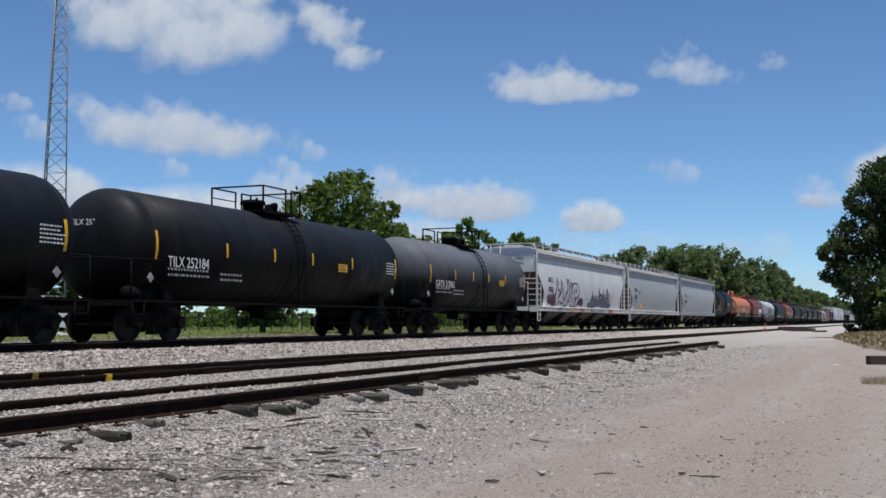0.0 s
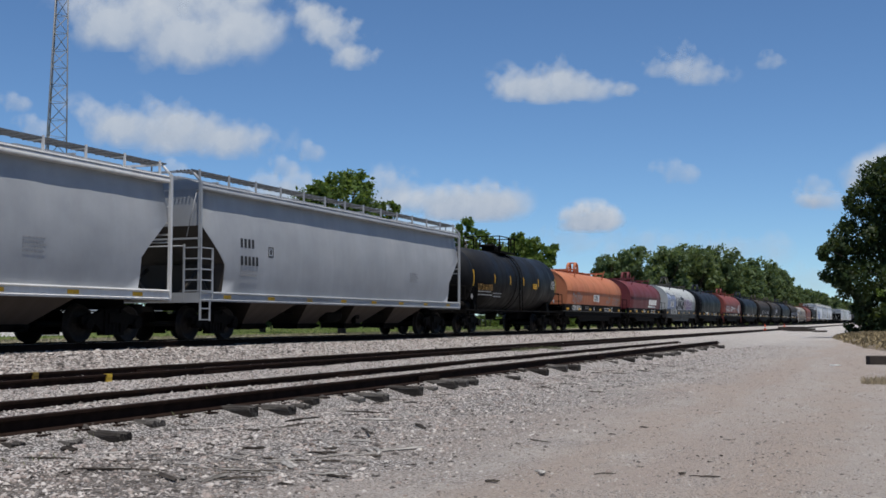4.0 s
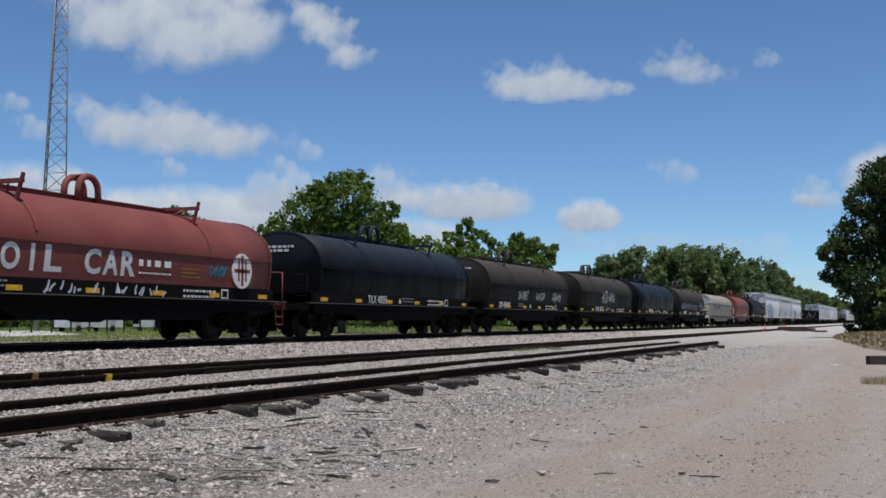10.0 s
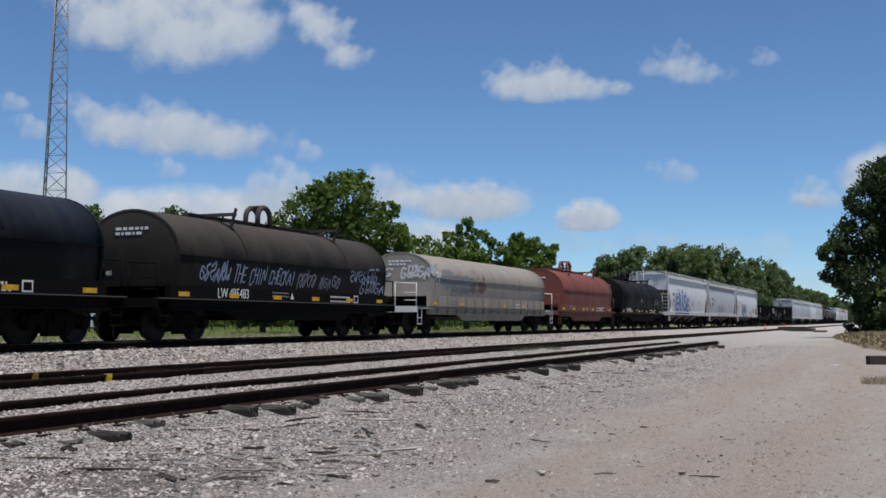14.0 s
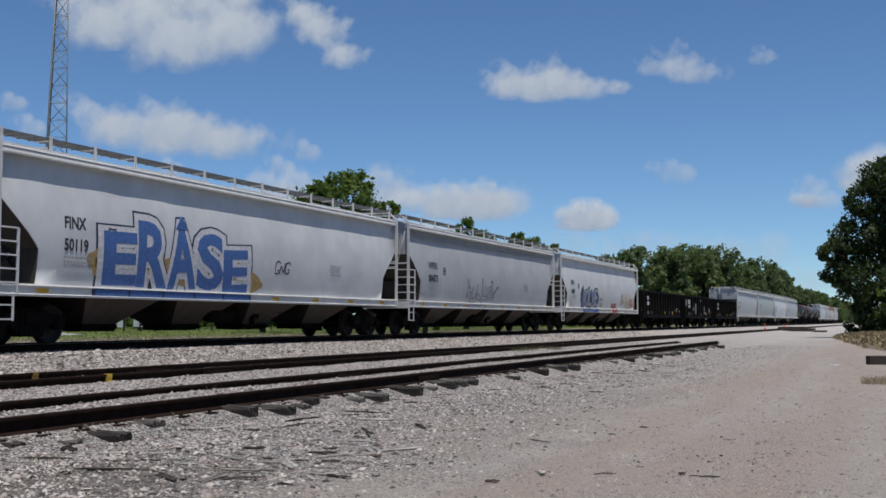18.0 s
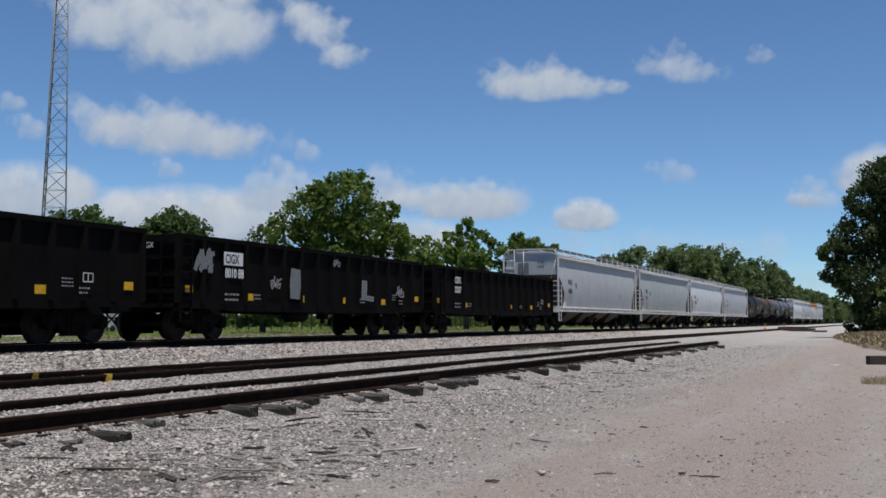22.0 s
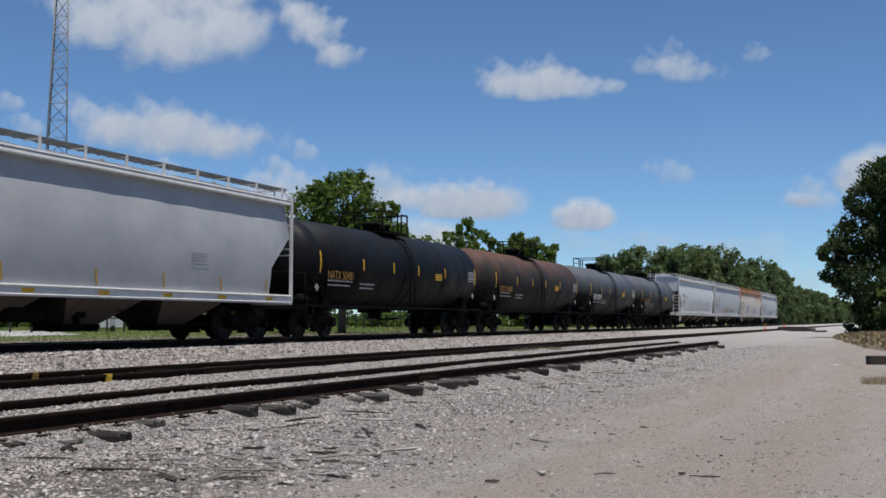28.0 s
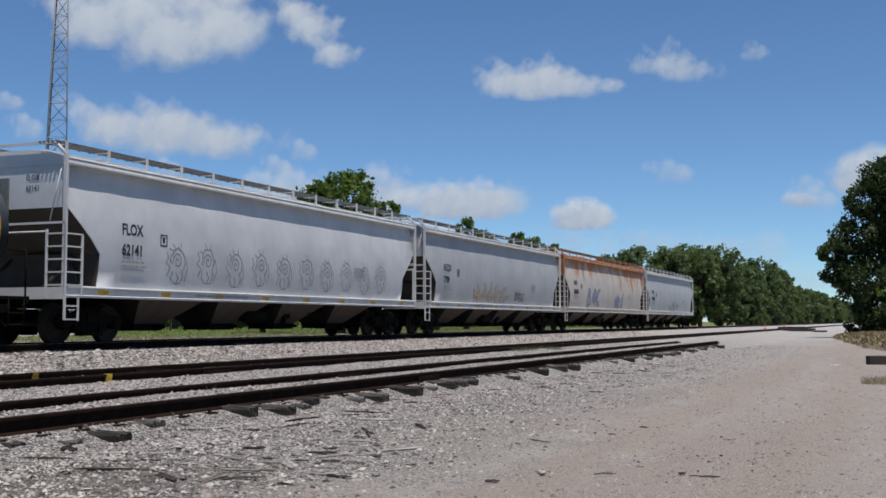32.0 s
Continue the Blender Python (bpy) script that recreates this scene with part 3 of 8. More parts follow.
DARKWOOD = timber_mat("charred_wood", (0.016, 0.013, 0.011), (0.085, 0.073, 0.062))
GREYWOOD = timber_mat("silvered_wood", (0.12, 0.11, 0.10), (0.46, 0.44, 0.41))
for i, (x, y, ln, th, tn, dark) in enumerate((
        (-6.54, 7.33, 0.53, 0.016, 0, 1), (-5.74, 7.09, 0.40, 0.010, 7, 0), (-4.68, 6.37, 0.53, 0.024, -37, 1), (-5.15, 6.49, 0.63, 0.018, 28, 1),
        (-4.29, 6.40, 0.33, 0.024, 92, 0), (-4.16, 7.16, 0.33, 0.032, -45, 0), (-5.50, 7.30, 0.22, 0.010, 51, 0), (-6.45, 11.41, 0.58, 0.024, 77, 1),
        (-5.84, 10.18, 0.38, 0.020, 77, 1), (-5.21, 10.75, 0.51, 0.024, 22, 0), (-5.66, 11.73, 0.72, 0.016, 22, 1), (-4.78, 9.68, 1.08, 0.016, -59, 1),
        (-4.09, 7.83, 0.40, 0.016, 55, 0), (-3.79, 8.35, 0.43, 0.024, 55, 0), (-3.94, 7.94, 0.22, 0.012, 51, 0), (-3.97, 8.18, 0.57, 0.016, -58, 0),
        (-4.47, 10.29, 0.42, 0.024, -53, 1), (-2.38, 11.1, 0.10, 0.012, -16, 1), (-2.48, 10.16, 0.08, 0.010, 22, 1), (-2.93, 9.35, 0.43, 0.010, -45, 1),
        (-2.50, 6.95, 0.10, 0.016, 7, 1), (-1.90, 7.58, 0.17, 0.008, 41, 1), (-1.25, 7.75, 0.21, 0.010, 15, 1), (-1.42, 7.85, 0.05, 0.016, 22, 1),
        (-5.40, 9.94, 0.37, 0.008, 4, 0), (-6.82, 7.90, 0.30, 0.040, -26, 1))):
    stick("dark rotten splinter of timber on grey gravel" if dark else "silvery split piece of timber on grey gravel", x, y, ln, th, tn, DARKWOOD if dark else GREYWOOD, bend=0.05 if i % 3 == 0 else 0.0, seed=i)
rs = random.Random(21)
for i in range(130):
    y = 6.3 + 24 * rs.random() ** 1.6
    x = rs.uniform(-7.2, -3.6) - 0.03 * (y - 6)
    dk = rs.random() < 0.5
    stick("dark rotten splinter of timber on grey gravel" if dk else "silvery split piece of timber on grey gravel", x, y, rs.uniform(0.08, 0.42) * rs.choice((0.6, 1.0)), rs.uniform(0.006, 0.02), rs.uniform(-40, 40) + 10, DARKWOOD if dk else GREYWOOD, seed=200 + i)
for i in range(30):
    y = 7.5 + 22 * rs.random()
    x = rs.uniform(-3.4, 0.6)
    stick("dark chip of wood on the dusty yard", x, y, rs.uniform(0.03, 0.09), rs.uniform(0.004, 0.009), rs.uniform(0, 180), DARKWOOD, "wood_chip", seed=300 + i)


for i in range(46):
    x, y = rs.gauss(-4.6, 0.75), rs.gauss(7.3, 0.75)
    dk = i % 5 == 0
    if y > 6.0:
        stick("dark rotten splinter of timber on grey gravel" if dk else "silvery split piece of timber on grey gravel", x, y, rs.uniform(0.06, 0.32), rs.uniform(0.006, 0.022), rs.uniform(-60, 60), DARKWOOD if dk else GREYWOOD, bend=rs.uniform(-0.04, 0.04), seed=500 + i)
for i in range(44):
    cx, cy, sp = ((-1.13, 8.8, 0.22), (-1.13, 8.8, 0.22), (-2.3, 11.0, 0.25), (-1.42, 7.8, 0.3))[i % 4]
    stick("dark chip of wood on the dusty yard", rs.gauss(cx, sp), rs.gauss(cy, sp * 1.3), rs.uniform(0.012, 0.035), rs.uniform(0.004, 0.009), rs.uniform(0, 180), DARKWOOD if i % 3 else GREYWOOD, "wood_chip", seed=400 + i)


def tuft(name, label, x, y, radius, height, blades, material, seed):
    """A clump of thin upright blades."""
    rng = np.random.default_rng(seed)
    a, r = rng.uniform(0, 6.283, blades), radius * np.sqrt(rng.uniform(0, 1, blades))
    px, py = x + r * np.cos(a), y + r * np.sin(a)
    hh = height * rng.uniform(0.4, 1.0, blades)
    lean = rng.normal(0, 0.35, (blades, 2)) * hh[:, None]
    w = 0.003 + 0.003 * rng.uniform(0, 1, blades)
    d = rng.uniform(0, 3.1416, blades)
    z = ground_height(x, y)
    v, f = [], []
    for k in range(blades):
        ox, oy = math.cos(d[k]) * w[k], math.sin(d[k]) * w[k]
        v += [(px[k] - ox, py[k] - oy, z), (px[k] + ox, py[k] + oy, z), (px[k] + lean[k, 0] * 0.4 + ox * 0.7, py[k] + lean[k, 1] * 0.4 + oy * 0.7, z + hh[k] * 0.6), (px[k] + lean[k, 0], py[k] + lean[k, 1], z + hh[k])]
        f += [(4 * k, 4 * k + 1, 4 * k + 2), (4 * k, 4 * k + 2, 4 * k + 3)]
    me = bpy.data.meshes.new(name)
    me.from_pydata(v, [], f)
    me.materials.append(material)
    return tagged(new(name, me), label, "grass", kind="stuff")


DRYBLADE = plain("dry_grass", (0.34, 0.27, 0.15), 0.8, 0.0, 0.3, 20)
WEED = plain("green_weed", (0.14, 0.15, 0.07), 0.7, 0.0, 0.3, 20)
tuft("dry_grass", "tuft of dry straw-coloured grass on the yard", -0.3, 20.3, 0.32, 0.15, 420, plain("pale_straw", (0.36, 0.30, 0.20), 0.9, 0.0, 0.3, 20), 1)
tuft("dry_grass", "flattened dry grass on the gravel", -4.45, 6.95, 0.4, 0.022, 200, plain("matted_straw", (0.23, 0.19, 0.13), 0.9, 0.0, 0.3, 20), 3)
for i, (x, y) in enumerate(((-11.3, 34.0), (-11.4, 35.4), (-10.9, 36.6), (-11.5, 37.6), (-7.2, 8.6), (-7.5, 10.5), (-9.0, 13.2), (-6.6, 7.2))):
    tuft("weed", "thin green weeds growing between rusty rails", x, y, 0.3, 0.14 if i < 4 else 0.07, 90 if i < 4 else 14, WEED, 10 + i)


def verge(name, label, area, count, height, material, seed, level=None):
    """Rough grass of the verge, joined into one sheet of stuff."""
    rng = np.random.default_rng(seed)
    x0, x1, y0, y1 = area
    px, py = rng.uniform(x0, x1, count), rng.uniform(y0, y1, count)
    hh, w, d = height * rng.uniform(0.3, 1.0, count), rng.uniform(0.03, 0.08, count), rng.uniform(0, 3.14, count)
    ox, oy = np.cos(d) * w, np.sin(d) * w
    lean = rng.normal(0, 0.3, (count, 2)) * hh[:, None]
    z = np.array([(level or ground_height)(a, b) for a, b in zip(px, py)])
    v = np.stack([np.stack([px - ox, py - oy, z], 1), np.stack([px + ox, py + oy, z], 1), np.stack([px + lean[:, 0], py + lean[:, 1], z + hh], 1)], 1)
    me = bpy.data.meshes.new(name)
    me.vertices.add(3 * count)
    me.vertices.foreach_set("co", v.reshape(-1))
    me.loops.add(3 * count)
    me.loops.foreach_set("vertex_index", np.arange(3 * count))
    me.polygons.add(count)
    me.polygons.foreach_set("loop_start", np.arange(0, 3 * count, 3))
    me.update(calc_edges=True)
    me.materials.append(material)
    return tagged(new(name, me), label, "grass", kind="stuff")


verge("verge_grass", "rough dry grass along the foot of the ballast bank", (-46.0, -23.0, 12, 140), 20000, 0.11, plain("dull_verge_blade", (0.24, 0.215, 0.125), 0.9, 0.0, 0.35, 3), 31)
verge("field_grass", "rough green grass of the field behind the line", (-130, -44, 40, 180), 30000, 0.16, plain("field_blade", (0.15, 0.21, 0.05), 0.7, 0.0, 0.3, 5), 32)


# ---- wagons: common gear ----
def wheelset():
    s = Shape()
    for sd in (-1, 1):
        a = sd * 0.7175
        o = 1 if sd > 0 else -1
        s.lathe([(0.10, a + o * 0.13), (0.11, a - o * 0.02), (0.36, a + o * 0.02), (0.40, a - o * 0.03), (0.495, a - o * 0.03), (0.485, a + o * 0.0), (0.457, a + o * 0.01), (0.452, a + o * 0.105), (0.40, a + o * 0.105), (0.36, a + o * 0.05), (0.12, a + o * 0.09), (0.10, a + o * 0.13)], axis="x", k=26)
    s.rod((-1.06, 0, 0), (1.06, 0, 0), 0.075, 10)
    for sd in (-1, 1):
        s.rod((sd * 0.98, 0, 0), (sd * 1.12, 0, 0), 0.105, 10)
    return s


def side_frame():
    s = Shape()
    outer = [(-1.12, 0.50), (-1.12, 0.62), (-0.98, 0.66), (-0.62, 0.70), (-0.35, 0.82), (0.35, 0.82), (0.62, 0.70), (0.98, 0.66), (1.12, 0.62), (1.12, 0.50), (1.02, 0.44), (0.76, 0.44),
             (0.62, 0.46), (0.36, 0.22), (-0.36, 0.22), (-0.62, 0.46), (-0.76, 0.44), (-1.02, 0.44)]
    s.prism(outer, -0.07, 0.07, "x")
    s.box(-0.11, 0.11, -0.34, -0.24, 0.22, 0.80).box(-0.11, 0.11, 0.24, 0.34, 0.22, 0.80).box(-0.12, 0.12, -0.36, 0.36, 0.18, 0.25)
    for y in (-0.14, 0.0, 0.14):
        s.lathe([(0.055, 0.25), (0.065, 0.28), (0.05, 0.31), (0.065, 0.34), (0.05, 0.37), (0.065, 0.40), (0.05, 0.43), (0.06, 0.47)], (0.03, y, 0), "z", 8)
    for y in (-0.889, 0.889):
        s.rod((-0.09, y, 0.46), (0.14, y, 0.46), 0.13, 10)
    return s


# grime brown taken darker for the shade under the hopper's end
SLOPE = paint("slope_sheet_grime_shade", (0.06, 0.052, 0.045), (0.03, 0.024, 0.02), 0.6, 0.8, 0.2)
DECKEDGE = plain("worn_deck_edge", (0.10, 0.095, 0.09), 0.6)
# grime and the cross sheets' underside shade in one dark colour
BAY_GRIME_SHADE = paint("bay_grime_shade", (0.03, 0.025, 0.021), (0.014, 0.011, 0.009), 0.6, 0.85, 0.1)
WHEELSETS = []


def truck(parent, y):
    """A two-axle freight bogie."""
    bol = part("truck", lambda: Shape().box(-1.15, 1.15, -0.22, 0.22, 0.48, 0.72).rod((0, 0, 0.72), (0, 0, 0.86), 0.2, 12).box(-0.9, 0.9, -0.62, -0.54, 0.42, 0.52).box(-0.9, 0.9, 0.54, 0.62, 0.42, 0.52), STEEL, parent, at=pose(0, y, 0), key="bolster")
    for sd in (-1, 1):
        part("side_frame", side_frame, STEEL, bol, at=pose(sd * 1.0, 0, 0, 0, 0, 0 if sd > 0 else 180), key="side_frame")
    for k, yy in enumerate((-0.889, 0.889)):
        w = part("wheelset", wheelset, WHEEL, bol, at=pose(0, yy, 0.457), key="wheelset")
        WHEELSETS.append((k, w))
    for sd in (-1, 1):
        part("brake_beam", lambda: Shape().box(-0.75, 0.75, -0.05, 0.05, -0.06, 0.06).box(-0.78, -0.66, -0.1, 0.1, -0.14, 0.12).box(0.66, 0.78, -0.1, 0.1, -0.14, 0.12), STEEL, bol, at=pose(0, sd * 0.33, 0.38), key="brake_beam")
    return bol


def coupler(parent, half):
    for sd in (-1, 1):
        part("coupler", lambda: Shape().box(-0.07, 0.07, 0, 0.62, 0.78, 0.92).prism([(-0.12, 0.55), (0.13, 0.55), (0.16, 0.78), (0.02, 0.80), (-0.02, 0.70), (-0.14, 0.74)], 0.72, 0.98, "z"), STEEL, parent,
             at=pose(0, sd * (half - 0.72), 0, 0, 0, 0 if sd > 0 else 180), key="coupler")
        part("air_hose", lambda: Shape().path([(0.35, 0.1, 0.75), (0.36, 0.4, 0.55), (0.30, 0.62, 0.42), (0.25, 0.75, 0.45)], 0.025), STEEL, parent,
             at=pose(0, sd * (half - 0.72), 0, 0, 0, 0 if sd > 0 else 180), key="air_hose")


def underframe(parent, half, deep=0.45, tc=None):
    part("centre_sill", Shape().box(-0.24, 0.24, -half + 0.75, half - 0.75, 1.12 - deep, 1.08), STEEL, parent)
    part("brake_reservoir", lambda: Shape().lathe([(0.05, -0.62), (0.2, -0.56), (0.23, -0.45), (0.23, 0.45), (0.2, 0.56), (0.05, 0.62)], (0.75, 0, 0.72), "y", 14).box(0.6, 0.9, -0.3, -0.24, 0.9, 1.1).box(0.6, 0.9, 0.24, 0.3, 0.9, 1.1), STEEL, parent, at=pose(0, -0.6, 0), key="reservoir")
    part("brake_valve", lambda: Shape().box(0.55, 0.85, 1.2, 1.5, 0.6, 1.0).rod((0.7, 1.35, 0.6), (0.7, 1.35, 0.45), 0.08).box(0.5, 0.6, 1.5, 2.2, 0.82, 0.9).rod((0.9, 1.6, 0.95), (0.9, 3.2, 0.72), 0.02), STEEL, parent, key="valve")
    part("brake_rod", Shape().rod((0.5, -half + 3.3, 0.78), (0.5, -1.2, 0.75), 0.022).rod((0.62, 1.4, 0.78), (0.62, half - 3.3, 0.8), 0.022), STEEL, parent)


def ladder(parent, x0, x1, y, z0, z1, rungs, material, face="end", r=0.018):
    s = Shape()
    pos = (lambda a, z: (a, y, z)) if face == "end" else (lambda a, z: (y, a, z))
    for a in (x0, x1):
        s.rod(pos(a, z0), pos(a, z1), r * 1.25)
    for i in range(rungs):
        z = z0 + (z1 - z0) * (i + 0.5) / rungs
        s.rod(pos(x0, z), pos(x1, z), r)
    return part("ladder", s, material, parent)


def bars(parent, x, y, z, width, rows, height, material, lean=0.0, seed=0, solid=0.75):
    """Stencilled small print that cannot be read: rows of short bars."""
    rnd = random.Random(seed)
    s = Shape()
    for r in range(rows):
        a = 0.0
        while a < width * rnd.uniform(0.75, 1.0):
            w = rnd.uniform(0.6, 2.2) * height
            s.box(a, min(a + w, width), -(r * 2.1 + 0.8) * height, -(r * 2.1) * height, 0, 0.003)
            a += w + height * 0.8
    return tagged(part("stencil", s, material, parent, at=on_side(x, y, z, lean)), kind="stuff")


def stroke(s, pts, w, lift=0.0):
    """A flat brush stroke along points in a plane."""
    for i, (p, q) in enumerate(zip(pts, pts[1:])):
        d = Vector((q[0] - p[0], q[1] - p[1]))
        if d.length < 1e-4:
            continue
        d.normalize()
        nx, ny = -d.y * w / 2, d.x * w / 2
        e = d * w * 0.45
        z = lift + 0.0004 * (i % 5)
        s.add([(p[0] - e.x + nx, p[1] - e.y + ny, z), (p[0] - e.x - nx, p[1] - e.y - ny, z), (q[0] + e.x - nx, q[1] + e.y - ny, z), (q[0] + e.x + nx, q[1] + e.y + ny, z)], [(0, 1, 2, 3)])


def lay(name, shape, material, parent, flank, y0, z0, label=""):
    """Wrap a flat drawing (u along the wagon, v upwards, w lift) on a curved side given as (x, z) pairs; it starts at y0, z0."""
    bm = bmesh.new()
    vs = [bm.verts.new(p) for p in shape.v]
    for q in shape.f:
        if len(set(q)) > 2:
            bm.faces.new([vs[i] for i in q])
    lo, hi = min(p[1] for p in shape.v), max(p[1] for p in shape.v)
    cut = 0.22 * math.ceil(lo / 0.22)
    while cut < hi:
        bmesh.ops.bisect_plane(bm, geom=bm.verts[:] + bm.edges[:] + bm.faces[:], plane_co=(0, cut, 0), plane_no=(0, 1, 0))
        cut += 0.22
    run, start = [0.0], None
    for (xa, za), (xb, zb) in zip(flank, flank[1:]):
        if start is None and zb >= z0:
            start = run[-1] + math.hypot(xb - xa, zb - za) * max(0.0, (z0 - za) / (zb - za))
        run.append(run[-1] + math.hypot(xb - xa, zb - za))
    for vert in bm.verts:
        u, v, w = vert.co
        d = start + v
        i = max(0, min(len(flank) - 2, sum(1 for r in run[1:] if r < d)))
        (xa, za), (xb, zb) = flank[i], flank[i + 1]
        t = (d - run[i]) / (run[i + 1] - run[i])
        nx, nz = Vector((zb - za, xa - xb)).normalized()
        vert.co = (xa + (xb - xa) * t + nx * (w + 0.006), y0 + u, za + (zb - za) * t + nz * (w + 0.006))
    me = bpy.data.meshes.new(name)
    bm.to_mesh(me)
    bm.free()
    me.materials.append(material)
    ob = new(name, me)
    ob.parent = parent
    tagged(ob, label, kind="stuff") if not label else tagged(ob, label)
    return ob


def put(name, shape, material, parent, at):
    """Paint on a side: at is a pose on a flat panel, or (flank, y, z) for a curved one."""
    if isinstance(at, tuple):
        return lay(name, shape, material, parent, *at)
    return tagged(part(name, shape, material, parent, at=at), kind="stuff")


GLYPHS = {}


def glyph(ch, offset):
    """Flat outline of one letter of the built-in font, scaled to a unit box; offset thickens it."""
    kk = (ch, round(offset, 3))
    if kk not in GLYPHS:
        cu = bpy.data.curves.new("glyph", "FONT")
        cu.body, cu.size, cu.offset, cu.resolution_u = ch, 1.0, offset, 3
        tmp = bpy.data.objects.new("glyph", cu)
        scene.collection.objects.link(tmp)
        me = bpy.data.meshes.new_from_object(tmp.evaluated_get(bpy.context.evaluated_depsgraph_get()))
        bpy.data.objects.remove(tmp)
        bpy.data.curves.remove(cu)
        GLYPHS[kk] = ([tuple(v.co) for v in me.vertices], [tuple(p.vertices) for p in me.polygons])
        bpy.data.meshes.remove(me)
    return GLYPHS[kk]


def spray(parent, at, text, width, height, layers, seed, heights=None, twist=5.0, fat=0.03, squeeze=1.06, name="graffiti"):
    """Fat sprayed letters, each squeezed and tilted by hand; layers: (extra thickness, material), the lowest first."""
    step = width / len(text)
    for li, (extra, mat) in enumerate(layers):
        rnd = random.Random(seed)
        s = Shape()
        for i, ch in enumerate(text):
            tall = height * (heights[i] if heights else rnd.uniform(0.92, 1.06))
            ang = radians(rnd.uniform(-twist, twist))
            drop = rnd.uniform(-0.03, 0.03) * height * (twist > 0)
            if ch == " ":
                continue
            base = [p for p in glyph(ch, fat)[0]]
            x0, x1 = min(p[0] for p in base), max(p[0] for p in base)
            y0, y1 = min(p[1] for p in base), max(p[1] for p in base)
            sx, sy = step * squeeze / max(0.25, x1 - x0), tall / (y1 - y0)
            if ch in "I!-":
                sx = sy * 0.95
            vs, fs = glyph(ch, fat + extra)
            cx, cy = (x0 + x1) / 2, y0
            out = []
            for x, y, z in vs:
                a, b = (x - cx) * sx, (y - cy) * sy
                out.append((step * (i + 0.5) + a * math.cos(ang) - b * math.sin(ang), drop + a * math.sin(ang) + b * math.cos(ang), li * 0.004 + 0.0005 * (i % 2)))
            s.add(out, fs)
        put(name, s, mat, parent, at)


STROKES = {"A": "00-26-40 12-32", "C": "45-36-16-05-01-10-30-41", "D": "00-06-26-44-42-20-00", "E": "46-06-00-40 03-33", "G": "45-36-16-05-01-10-30-42-22", "H": "00-06 40-46 03-43", "I": "20-26",
           "K": "00-06 46-03-40", "L": "06-00-40", "N": "00-06-40-46", "O": "10-01-05-16-36-45-41-30-10", "S": "45-36-16-05-14-33-41-30-10-01", "T": "06-46 26-20", "W": "06-10-24-30-46", "X": "00-46 06-40",
           "!": "22-26 20-21", "-": "03-43"}


def tag(parent, at, text, width, height, material, pen, seed, slant=0.25, drips=0.0):
    """Quick hand-sprayed letters drawn with one line."""
    rnd = random.Random(seed)
    s = Shape()
    step = width / len(text)
    for i, ch in enumerate(text):
        k, lift = rnd.uniform(0.85, 1.15), rnd.uniform(-0.08, 0.08) * height
        drawn = STROKES.get(ch, "")
        if ch == "?":  # a loop or zigzag that is no letter
            drawn = rnd.choice(("00-26-40-24-02", "45-16-01-30-43-23", "06-10-24-30-46-34", "03-16-45-30-01-23-44", "05-36-43-03-30-41", "06-01-30-44-25-03", "46-15-22-43-30-01-12", "00-05-26-34-12-40-46"))
        for ln in drawn.split():
            j = 0.75 if ch == "?" else 0.3
            pts = [(step * (i + 0.1 + 0.21 * (int(p[0]) + rnd.uniform(-j, j))), lift + k * height * (int(p[1]) + rnd.uniform(-j, j)) / 6) for p in ln.split("-")]
            for _ in range(2 if len(pts) > 2 else 0):
                pts = [pts[0]] + [q for a, b in zip(pts, pts[1:]) for q in ((a[0] * 0.75 + b[0] * 0.25, a[1] * 0.75 + b[1] * 0.25), (a[0] * 0.25 + b[0] * 0.75, a[1] * 0.25 + b[1] * 0.75))] + [pts[-1]]
            stroke(s, [(x + slant * y, y) for x, y in pts], pen * rnd.uniform(0.85, 1.15), 0.001)
            if rnd.random() < drips:
                x, y = pts[-1]
                stroke(s, [(x + slant * y, y), (x + slant * y, y - rnd.uniform(0.15, 0.4))], pen * 0.35, 0.003)
    return put("graffiti", s, material, parent, at)


